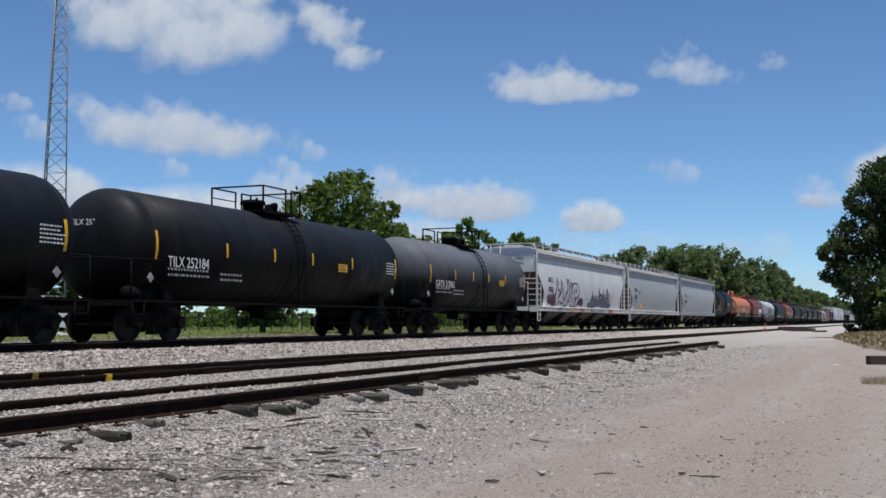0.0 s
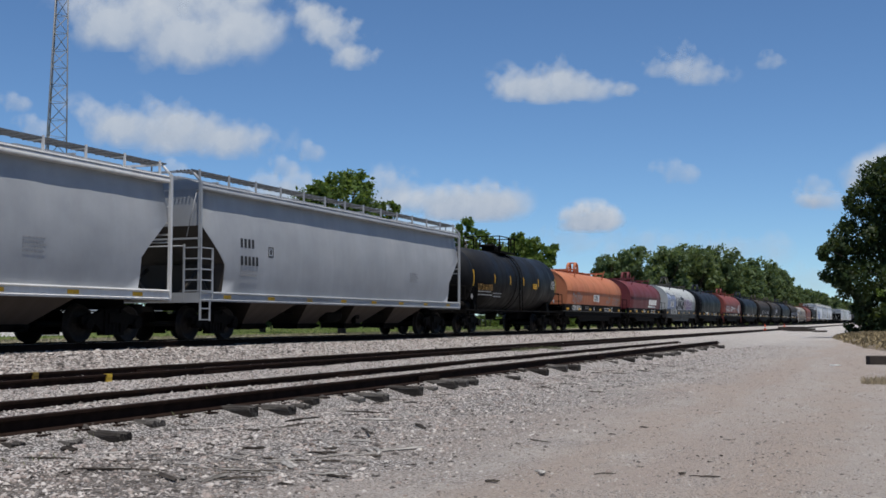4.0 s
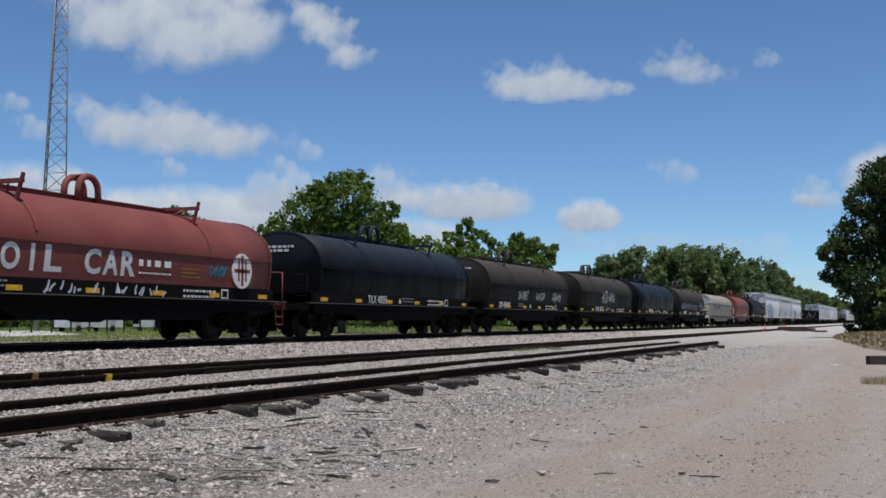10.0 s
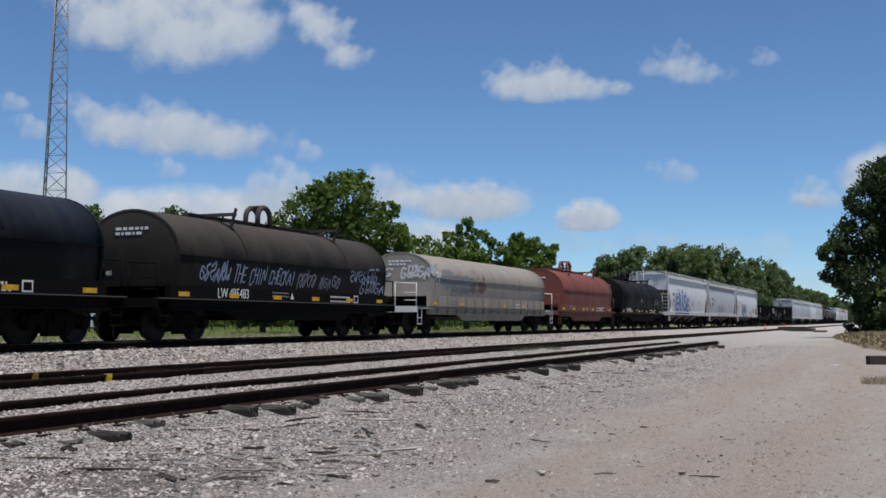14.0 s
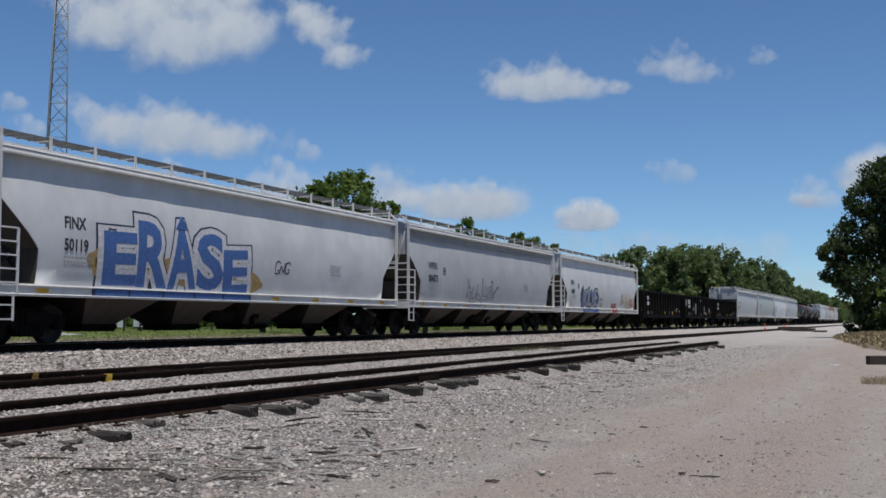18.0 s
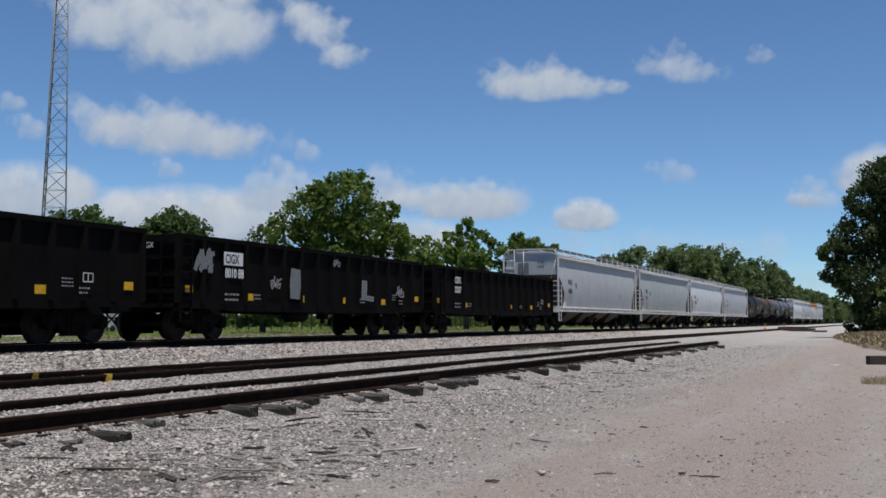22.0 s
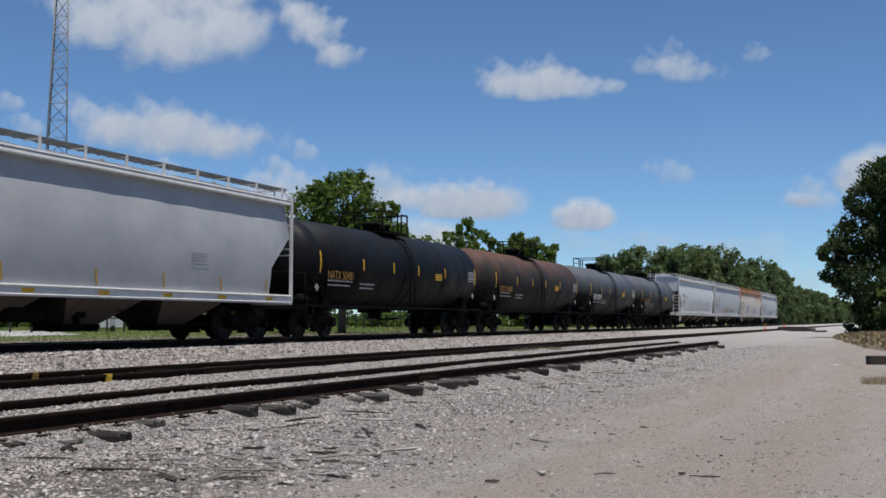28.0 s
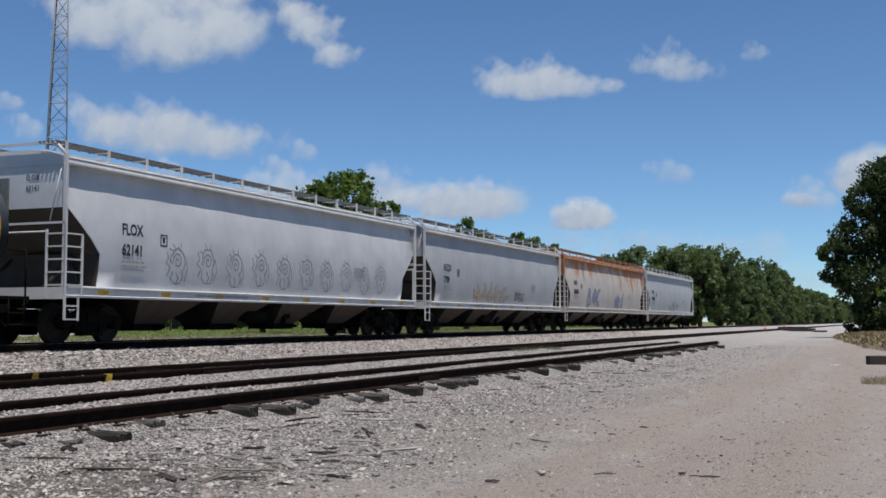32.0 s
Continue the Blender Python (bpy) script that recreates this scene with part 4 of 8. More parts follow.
def wild(parent, at, width, height, glyphs, layers, seed, sharp=0.3, lean=0.35):
    """Interlocked blades and hooks that spell nothing, painted in layers: (growth, material), the lowest first."""
    rnd = random.Random(seed)
    step = width / glyphs
    blades = []
    for gi in range(glyphs):
        cx = (gi + 0.5) * step
        for k in range(rnd.randint(3, 4)):
            x, y = cx + rnd.uniform(-0.45, 0.35) * step, height * rnd.uniform(0.0, 0.35)
            a = rnd.choice((1.35, 1.1, 0.35, 2.0)) + rnd.uniform(-0.2, 0.2)
            bend = rnd.uniform(-0.35, 0.35)
            ln = height * rnd.uniform(0.5, 0.95) * (1.0 if a > 0.6 else 0.6)
            pts = []
            for j in range(6):
                pts.append((x + lean * y * 0.5, y))
                x, y = x + math.cos(a) * ln / 5, min(height * 1.08, y + math.sin(a) * ln / 5)
                a += bend
            blades.append((pts, height * rnd.uniform(0.10, 0.17)))
    for li, (grow, mat) in enumerate(layers):
        s = Shape()
        for bi, (pts, w) in enumerate(blades):
            rim = []
            for j, (p, q) in enumerate(zip(pts, pts[1:] + [pts[-1]])):
                d = Vector((q[0] - p[0], q[1] - p[1])) if j < len(pts) - 1 else Vector((p[0] - pts[-2][0], p[1] - pts[-2][1]))
                d = d.normalized() if d.length > 1e-5 else Vector((1, 0))
                ww = (w * (1.0 - (1 - sharp) * (j / 5) ** 2) / 2) + grow
                rim.append(((p[0] - d.y * ww, p[1] + d.x * ww), (p[0] + d.y * ww, p[1] - d.x * ww)))
            z = li * 0.004 + 0.00003 * bi
            for (a, b), (c, d) in zip(rim, rim[1:]):
                s.add([(a[0], max(-0.05, a[1]), z), (b[0], max(-0.05, b[1]), z), (d[0], max(-0.05, d[1]), z), (c[0], max(-0.05, c[1]), z)], [(0, 1, 2, 3)])
        put("graffiti", s, mat, parent, at)


def haze_patch(parent, at, width, height, material, seed, blobs=9):
    """A ragged flat cloud of spray behind a piece."""
    rnd = random.Random(seed)
    s = Shape()
    for i in range(blobs * 4):
        big = i < blobs
        cx = width * ((i + 0.5) / blobs if big else rnd.uniform(-0.03, 1.03))
        cy = height * (rnd.uniform(0.3, 0.6) if big else rnd.uniform(0.1, 1.0))
        rx = width / blobs * rnd.uniform(0.6, 0.9) if big else rnd.uniform(0.03, 0.14) * min(1.0, height * 1.4)
        ry = height * rnd.uniform(0.3, 0.45) if big else rx
        ph = [rnd.uniform(0, 6.28) for _ in range(3)]
        ring = []
        for j in range(24):
            a = j * math.pi / 12
            k = 1 + 0.10 * math.sin(2 * a + ph[0]) + 0.08 * math.sin(5 * a + ph[1]) + 0.05 * math.sin(9 * a + ph[2])
            ring.append((cx + rx * k * math.cos(a), max(-0.03, cy + ry * k * math.sin(a)), 0.00008 * i))
        s.add(ring, [tuple(range(24))])
    return put("graffiti", s, material, parent, at)


def graffiti(parent, at, width, height, material, seed, glyphs=7, pen=0.06, fill=None, fill_pen=0.16):
    """Sprayed lettering-like loops that spell nothing, with an optional broad fill under the outline."""
    rnd = random.Random(seed)
    line, body = Shape(), Shape()
    step = width / glyphs
    for gi in range(glyphs):
        cx = (gi + 0.5) * step
        pts = []
        k = rnd.randint(5, 8)
        a0, turn = rnd.uniform(0, 6.28), rnd.choice((-1, 1))
        kind = rnd.random()
        for i in range(k * 3):
            t = i / (k * 3 - 1)
            if kind < 0.45:
                a = a0 + turn * t * rnd.uniform(5.0, 5.6)
                pts.append((cx + math.cos(a) * step * 0.42, height * (0.5 + 0.42 * math.sin(a) * (1 - 0.2 * t))))
            else:
                pts.append((cx + step * 0.46 * math.sin(t * 9 + a0) * (0.5 + 0.5 * t), height * (0.06 + 0.9 * abs(((t * 2.0 + 0.5 * kind) % 2) - 1))))
        stroke(line, pts, pen, 0.006)
        if fill is not None:
            stroke(body, pts, fill_pen, 0.001)
        if rnd.random() < 0.5:
            stroke(line, [(cx - step * 0.3, height * rnd.uniform(-0.1, 0.2)), (cx + step * 0.5, height * rnd.uniform(0.7, 1.1))], pen * 0.8, 0.009)
    if fill is not None:
        put("graffiti_fill", body, fill, parent, at)
    return put("graffiti", line, material, parent, at)


# ---- covered hopper ----
def hopper_flank(top=4.28):
    """Bulging side of a hopper from sill to eaves, as (x, z)."""
    return [(1.50, 1.30), (1.56, 1.7), (1.592, 2.1), (1.60, 2.4), (1.59, 2.75), (1.562, 3.1), (1.512, 3.45), (1.455, 3.75), (1.395, top - 0.2)]


def hopper_car(h, half, spec, group="freight wagons of the train"):
    col, trim = spec["paint"], spec.get("trim", spec["paint"])
    rnd = random.Random(spec["seed"])
    car = thing("hopper_car", spec["label"], "hopper car", group)
    TOP = spec.get("top", 4.28)
    levels = hopper_flank(TOP)

    def body():
        s = Shape()
        n_st = 27
        jr = random.Random(int(h * 100))
        ye = lambda z: (h - 0.08) - min(1.0, max(0.0, (3.1 - z) / 0.95)) * 1.08
        rows = []
        for x, z in levels:
            rows.append([(x - jr.uniform(0, 0.018) * (3.2 < z), ye(z) * (-1 + 2 * i / (n_st - 1)), z) for i in range(n_st)])
        for r0, r1 in zip(rows, rows[1:]):
            for sd in (1, -1):
                vs = [(x * sd, y, z) for x, y, z in r0 + r1]
                s.add(vs, [(i, i + 1, n_st + i + 1, n_st + i) for i in range(n_st - 1)], True)
            for e in ((0, n_st - 1) if r0[0][2] > 3.05 else ()):
                (x0, y0, z0), (x1, y1, z1) = r0[e], r1[e]
                s.add([(-x0, y0, z0), (x0, y0, z0), (x1, y1, z1), (-x1, y1, z1)], [(0, 1, 2, 3)])
        x0, y0, z0 = rows[0][0]
        s.add([(-x0, y0, z0), (x0, y0, z0), (x0, -y0, z0), (-x0, -y0, z0)], [(0, 1, 2, 3)])
        return s

    def slope():
        s = Shape()
        ye = lambda z: -(h - 0.075) + min(1.0, max(0.0, (3.1 - z) / 0.95)) * 1.08
        pts = [(1.555, 3.1), (1.582, 2.75), (1.59, 2.45), (1.582, 2.1), (1.55, 1.7), (1.49, 1.30)]
        for (xa, za), (xb, zb) in zip(pts, pts[1:]):
            s.add([(-xa, ye(za), za), (xa, ye(za), za), (xb, ye(zb), zb), (-xb, ye(zb), zb)], [(0, 1, 2, 3)])
        return s
    for sd in (-1, 1):
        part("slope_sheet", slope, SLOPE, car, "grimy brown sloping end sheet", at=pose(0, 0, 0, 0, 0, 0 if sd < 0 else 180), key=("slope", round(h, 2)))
    part("body", body, col, car, key=("hopper_body", round(h, 2), TOP))
    L = h - 0.06

    def roof():
        return Shape().prism([(1.59, TOP - 0.06), (1.0, TOP + 0.12), (0.4, TOP + 0.18), (-0.4, TOP + 0.18), (-1.0, TOP + 0.12), (-1.59, TOP - 0.06), (-1.37, TOP - 0.2), (1.37, TOP - 0.2)], -L, L)
    part("roof", roof, col, car, key=("hopper_roof", round(h, 2), TOP))
    for sd in (-1, 1):
        part("top_chord", lambda: Shape().prism([(1.37, TOP - 0.205), (1.56, TOP - 0.21), (1.595, TOP - 0.19), (1.595, TOP - 0.16), (1.545, TOP - 0.02), (1.42, TOP + 0.01)], -L - 0.01, L + 0.01), trim, car, at=pose(0, 0, 0, 0, 0, 0 if sd > 0 else 180), key=("chord", round(h, 2), TOP))
        part("side_sill", lambda: Shape().prism([(1.40, 1.06), (1.63, 1.06), (1.64, 1.10), (1.60, 1.12), (1.60, 1.27), (1.64, 1.29), (1.62, 1.325), (1.52, 1.32), (1.40, 1.3)], -h + 0.05, h - 0.05), trim, car, at=pose(0, 0, 0, 0, 0, 0 if sd > 0 else 180), key=("sill", round(h, 2)))
        if spec.get("ribs"):
            for i in range(3):
                zz = TOP - 0.34 - i * 0.085
                part("side_rib", Shape().box(1.36, 1.465 + 0.018 * i, -L + 0.05, L - 0.05, zz, zz + 0.03), col, car, at=pose(0, 0, 0, 0, 0, 0 if sd > 0 else 180))

    # running boards on the roof with their brackets
    for sd in (-1, 1):
        def board():
            s = Shape()
            for i in range(5):
                x = 0.86 + i * 0.12
                s.box(x - 0.022, x + 0.022, -h - 0.1, h + 0.1, TOP + 0.30, TOP + 0.335)
            y = -h + 0.2
            while y < h:
                s.box(0.82, 1.38, y, y + 0.03, TOP + 0.285, TOP + 0.325)
                y += 0.35
            return s
        part("running_board", board, GALV, car, at=pose(0, 0, 0, 0, 0, 0 if sd > 0 else 180), key=("board", round(h, 2), TOP))

        for k in range(14):
            yy = -L + 0.15 + k * (2 * L - 0.3) / 13
            part("board_bracket", lambda: Shape().prism([(1.36, TOP + 0.02), (1.41, TOP + 0.02), (1.41, TOP + 0.36), (1.36, TOP + 0.36), (1.36, TOP + 0.29), (0.95, TOP + 0.285), (0.95, TOP + 0.26), (1.36, TOP + 0.26)], -0.025, 0.025), trim, car, at=pose(0, yy, 0, 0, 0, 0 if sd > 0 else 180), key=("bracket", TOP))
    for i in range(4):
        yy = -L + (i + 0.5) * 2 * L / 4
        part("roof_hatch", lambda: Shape().box(-0.45, 0.45, -1.9, 1.9, TOP + 0.18, TOP + 0.27, 0.06).box(-0.5, 0.5, -0.05, 0.05, TOP + 0.27, TOP + 0.31), col, car, at=pose(0, yy, 0), key=("hatch", TOP))
    # discharge bays below
    bays, bl = spec.get("bays", 4), 2 * (h - 2.75) / spec.get("bays", 4)
    for i in range(bays):
        yy = -(h - 2.75) + (i + 0.5) * bl

        def bay():
            a, t = bl / 2 - 0.12, 0.58
            top = [(-1.5, -a, 1.28), (1.5, -a, 1.28), (1.5, a, 1.28), (-1.5, a, 1.28)]
            bot = [(-0.44, -t, 0.42), (0.44, -t, 0.42), (0.44, t, 0.42), (-0.44, t, 0.42)]
            return top + bot
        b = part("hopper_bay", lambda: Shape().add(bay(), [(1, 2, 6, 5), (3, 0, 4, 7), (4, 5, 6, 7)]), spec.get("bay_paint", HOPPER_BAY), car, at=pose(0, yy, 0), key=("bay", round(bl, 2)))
        part("bay_slope", lambda: Shape().add(bay(), [(0, 1, 5, 4), (2, 3, 7, 6)]), BAY_GRIME_SHADE, b, "grimy dark cross sheets", key=("bayslope", round(bl, 2)))
        part("outlet_gate", lambda: Shape().box(-0.46, 0.46, -0.62, 0.62, 0.28, 0.44).box(-0.5, 0.5, -0.66, 0.66, 0.40, 0.45).rod((-0.8, 0.25, 0.37), (0.8, 0.25, 0.37), 0.045, 8).rod((0.2, -0.85, 0.36), (0.2, 0.85, 0.36), 0.09, 10), STEEL, b, key="gate")
    # ends: posts, platform, ladder, end sill
    for sd in (-1, 1):
        rot = 0 if sd < 0 else 180
        part("end_platform", lambda: Shape().box(-1.58, 1.58, -h - 0.05, -h + 1.1, 1.22, 1.27).box(-1.6, 1.6, -h - 0.06, -h + 0.02, 1.02, 1.29), trim, car, at=pose(0, 0, 0, 0, 0, rot), key=("platform", round(h, 2)))
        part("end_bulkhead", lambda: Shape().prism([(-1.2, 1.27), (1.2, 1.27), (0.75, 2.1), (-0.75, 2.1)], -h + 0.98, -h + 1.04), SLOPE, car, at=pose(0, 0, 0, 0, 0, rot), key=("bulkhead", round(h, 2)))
        def posts2():
            s = Shape()
            for x in (-1.58, 1.58):
                s.box(x - 0.04, x + 0.04, -h - 0.05, -h + 0.03, 1.1, TOP + 0.02)
                s.rod((x, -h - 0.01, TOP), (x * 0.8, -h - 0.01, TOP + 0.32), 0.035)
            s.box(-1.27, 1.27, -h - 0.05, -h + 0.01, TOP + 0.27, TOP + 0.33).box(-1.58, 1.58, -h - 0.05, -h - 0.01, 2.72, 2.77)
            s.rod((-0.42, -h - 0.02, 2.75), (-0.42, -h - 0.02, TOP + 0.3), 0.025)
            s.rod((1.15, -h - 0.02, 2.8), (1.45, -h - 0.02, TOP - 0.3), 0.014)
            for k in range(3):
                s.rod((-1.58, -h - 0.03, 3.05 + k * 0.42), (-0.95, -h - 0.03, 3.05 + k * 0.42), 0.018)
            s.rod((-0.95, -h - 0.03, 2.75), (-0.95, -h - 0.03, TOP + 0.3), 0.022)
            return s
        part("end_frame", posts2, trim, car, at=pose(0, 0, 0, 0, 0, rot), key=("endposts", round(h, 2), TOP))

        def lad1():
            s = Shape()
            s.box(1.60, 1.64, -h - 0.05, -h + 0.0, 0.55, 2.75).box(1.60, 1.64, -h + 0.50, -h + 0.55, 1.1, 2.5)
            for k in range(5):
                z = 1.32 + k * 0.29
                s.box(1.615, 1.64, -h, -h + 0.52, z, z + 0.035)
            for k in range(2):
                z = 0.55 + k * 0.3
                s.box(1.61, 1.635, -h, -h + 0.42, z, z + 0.03)
            s.box(1.60, 1.635, -h + 0.40, -h + 0.44, 0.53, 1.15)
            return s
        part("side_ladder", lad1, trim, car, at=pose(0, 0, 0, 0, 0, rot), key=("hl1", round(h, 2)))

        def lad2():
            s = Shape()
            for k in range(5):
                z = 1.32 + k * 0.29
                s.box(1.10, 1.6, -h - 0.06, -h - 0.03, z, z + 0.035)
            s.box(1.08, 1.12, -h - 0.07, -h - 0.02, 1.05, 2.6)
            s.rod((1.1, -h - 0.04, 2.55), (-1.5, -h - 0.04, 2.55), 0.02)
            return s
        part("end_ladder", lad2, trim, car, at=pose(0, 0, 0, 0, 0, rot), key=("hl2", round(h, 2)))
        for xb in (0.9, -0.9):
            part("brace", lambda: Shape().rod((0, -h + 0.1, 1.3), (0, -h + 1.0, 2.0), 0.05), SLOPE, car, at=pose(xb if sd < 0 else -xb, 0, 0, 0, 0, rot), key=("brace", round(h, 2)))
    part("hatch_grating", Shape().box(-0.75, -0.15, -h + 0.03, -h + 0.085, 2.95, TOP - 0.45), GALV, car, "pale crossed end grating")
    # retro-reflective patches on the sill
    for i in range(8):
        yy = -h + 1.3 + i * (2 * h - 2.6) / 7
        part("reflector", lambda: Shape().box(1.60, 1.606, -0.19, 0.19, 1.14, 1.24), YELLOW, car, at=pose(0, yy, 0), key="sill_reflector")
    underframe(car, half, 0.3)
    for sd in (-1, 1):
        truck(car, sd * (half - 2.2))
    coupler(car, half)
    return car, h


# ---- tank car ----
def tank_car(hs, half, spec, group="freight wagons of the train"):
    col = spec["paint"]
    car = thing("tank_car", spec["label"], "tank car", group)
    R, ZC = 1.5, 2.46

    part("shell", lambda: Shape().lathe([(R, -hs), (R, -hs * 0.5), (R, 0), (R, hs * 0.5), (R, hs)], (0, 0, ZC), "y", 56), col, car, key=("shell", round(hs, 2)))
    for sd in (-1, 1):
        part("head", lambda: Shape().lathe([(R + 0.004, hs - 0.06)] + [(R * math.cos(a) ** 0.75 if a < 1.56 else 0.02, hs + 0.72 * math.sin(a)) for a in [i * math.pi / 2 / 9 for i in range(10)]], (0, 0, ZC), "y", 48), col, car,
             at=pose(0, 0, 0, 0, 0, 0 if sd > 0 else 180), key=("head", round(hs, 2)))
    for yy in spec.get("bands", (-0.35, 0.35)):
        part("band", lambda: Shape().lathe([(R, -0.05), (R + 0.02, -0.04), (R + 0.02, 0.04), (R, 0.05)], (0, 0, ZC), "y", 48), col, car, at=pose(0, yy, 0), key="band")
    for yy in (-hs * 0.5, hs * 0.5):
        part("weld_seam", lambda: Shape().lathe([(R, -0.02), (R + 0.006, 0.0), (R, 0.02)], (0, 0, ZC), "y", 48), col, car, at=pose(0, yy, 0), key="seam")
    top = ZC + R
    dk = spec.get("deck", 0.0)
    plat = part("top_platform", lambda: Shape().box(-0.95, 0.95, -1.25, 1.05, top - 0.06, top - 0.02).box(-0.95, -0.9, -1.25, 1.05, top - 0.1, top + 0.0).box(0.9, 0.95, -1.25, 1.05, top - 0.1, top), STEEL, car, at=pose(0, dk, 0), key="tank_platform")

    for a, b in ((-1.25, 0.1), (0.45, 1.0)):
        def rails(a=a, b=b):
            y = a if a < 0 else b
            s = Shape().path([(0.93, a, top - 0.1), (0.93, a, top + 0.72), (0.93, b, top + 0.72), (0.93, b, top - 0.1)], 0.026)
            return s.rod((0.93, y, top + 0.72), (0.0, y, top + 0.72), 0.026).rod((0.93, a, top + 0.42), (0.93, b, top + 0.42), 0.018)
        for sd in (1, -1):
            part("handrail", rails, STEEL, car, at=pose(0, dk, 0) @ Matrix.Diagonal((sd, 1, 1, 1)), key=("tank_rails", a))
    part("manway", lambda: Shape().lathe([(0.32, -0.1), (0.32, 0.24), (0.4, 0.25), (0.4, 0.33), (0.34, 0.38), (0.05, 0.41)], (0, -0.35, top), "z", 20).rod((0.36, -0.7, top + 0.2), (0.36, -0.7, top + 0.42), 0.04).rod((-0.3, -0.05, top + 0.2), (-0.3, -0.05, top + 0.42), 0.04), STEEL, car, at=pose(0, dk, 0), key="manway")
    part("valve_housing", lambda: Shape().lathe([(0.22, -0.1), (0.22, 0.3), (0.2, 0.34), (0.04, 0.38)], (0, 0.75, top), "z", 16).lathe([(0.07, 0.0), (0.07, 0.2), (0.12, 0.22), (0.1, 0.34), (0.03, 0.36)], (0.4, 0.3, top), "z", 10), STEEL, car, at=pose(0, dk, 0), key="valves")

    def side_ladder():
        s = Shape()
        arc = [(math.cos(a) * (R + 0.12), math.sin(a) * (R + 0.12) + ZC) for a in [radians(d) for d in range(-8, 62, 7)]]
        for y in (-0.22, 0.22):
            pts = [(R + 0.12, y, 1.02)] + [(x, y, z) for x, z in arc]
            s.path(pts, 0.022)
        for z in (1.2, 1.5, 1.8, 2.1):
            s.rod((R + 0.12, -0.22, z), (R + 0.12, 0.22, z), 0.016)
        for x, z in arc[1:]:
            s.rod((x, -0.22, z), (x, 0.22, z), 0.016)
        return s
    for sd in (-1, 1):
        part("ladder", side_ladder, STEEL, car, at=pose(0, dk, 0, 0, 0, 0 if sd > 0 else 180), key="tank_ladder")
    # walkway pipe along the foot, saddles and end platforms
    for sd in (-1, 1):
        part("side_rail", lambda: Shape().box(1.36, 1.43, -half + 0.8, half - 0.8, 1.0, 1.06), STEEL, car, at=pose(0, 0, 0, 0, 0, 0 if sd > 0 else 180), key=("siderail", round(half, 2)))
        part("saddle", lambda: Shape().prism([(-1.3, 1.0), (1.3, 1.0), (1.25, 1.55), (0.9, 1.2), (-0.9, 1.2), (-1.25, 1.55)], -0.2, 0.2).box(-1.35, 1.35, -0.25, 0.25, 0.86, 1.02), STEEL, car, at=pose(0, sd * (half - 2.35), 0), key="saddle")
        part("stub_sill", lambda: Shape().box(-0.25, 0.25, -half + 0.7, -half + 4.4, 0.66, 1.02), STEEL, car, at=pose(0, 0, 0, 0, 0, 0 if sd < 0 else 180), key=("stub", round(half, 2)))

        def endgear():
            s = Shape()
            s.box(-1.45, 1.45, -half + 0.68, -half + 1.25, 1.0, 1.05).box(-1.48, 1.48, -half + 0.64, -half + 0.7, 0.9, 1.06)
            s.path([(1.42, -half + 0.7, 1.05), (1.42, -half + 0.7, 2.05), (0.6, -half + 0.7, 2.12), (-0.6, -half + 0.7, 2.12), (-1.42, -half + 0.7, 2.05), (-1.42, -half + 0.7, 1.05)], 0.022)
            s.path([(1.45, -half + 2.0, 1.05), (1.45, -half + 2.0, 2.08), (1.45, -half + 0.7, 2.08)], 0.02)
            for x in (1.44, -1.44):
                for z in (0.45, 0.7):
                    s.rod((x, -half + 0.75, z), (x, -half + 1.2, z), 0.016)
                s.rod((x, -half + 0.75, 0.42), (x, -half + 0.75, 1.0), 0.018).rod((x, -half + 1.2, 0.42), (x, -half + 1.2, 1.0), 0.018)
            s.rod((1.4, -half + 0.9, 2.0), (1.4, -half + 2.7, 1.0), 0.02)
            return s
        part("end_railing", endgear, STEEL, car, at=pose(0, 0, 0, 0, 0, 0 if sd < 0 else 180), key=("endgear", round(half, 2)))
    part("bottom_outlet", lambda: Shape().lathe([(0.25, 0.62), (0.3, 0.95), (0.3, 1.02)], (0, 0, 0), "z", 14).box(-0.5, 0.5, -0.5, 0.5, 0.86, 0.98).path([(0.3, -0.4, 0.6), (0.9, -0.4, 0.6), (0.9, 0.3, 0.66)], 0.03), STEEL, car, key="outlet")
    part("brake_cylinder", lambda: Shape().lathe([(0.05, -0.5), (0.2, -0.45), (0.2, 0.45), (0.05, 0.5)], (1.0, 0, 1.22), "y", 14).path([(0.9, -1.2, 0.95), (0.9, 1.6, 0.8)], 0.03), STEEL, car, at=pose(0, -half + 1.5, 0), key="brakecyl")
    # reflectors wrapped up the flank
    for i, yy in enumerate(spec.get("strips", (-0.985, -0.55, -0.2, 0.12, 0.5, 0.985))):
        tall = abs(yy) > 0.9

        def strip(tall=tall):
            s = Shape()
            a0, a1 = (-14, 14) if tall else (-6, 9)
            ang = [radians(a0 + (a1 - a0) * j / 6) for j in range(7)]
            vs = [((R + 0.008) * math.cos(a), y, (R + 0.008) * math.sin(a) + ZC) for a in ang for y in (-0.05, 0.05)]
            return s.add(vs, [(2 * j, 2 * j + 1, 2 * j + 3, 2 * j + 2) for j in range(6)])
        part("reflector_strip", strip, YELLOW, car, at=pose(0, yy * hs, 0), key=("strip", tall))
    for sd in (-1, 1):
        truck(car, sd * (half - 2.35))
    coupler(car, half)
    return car, hs


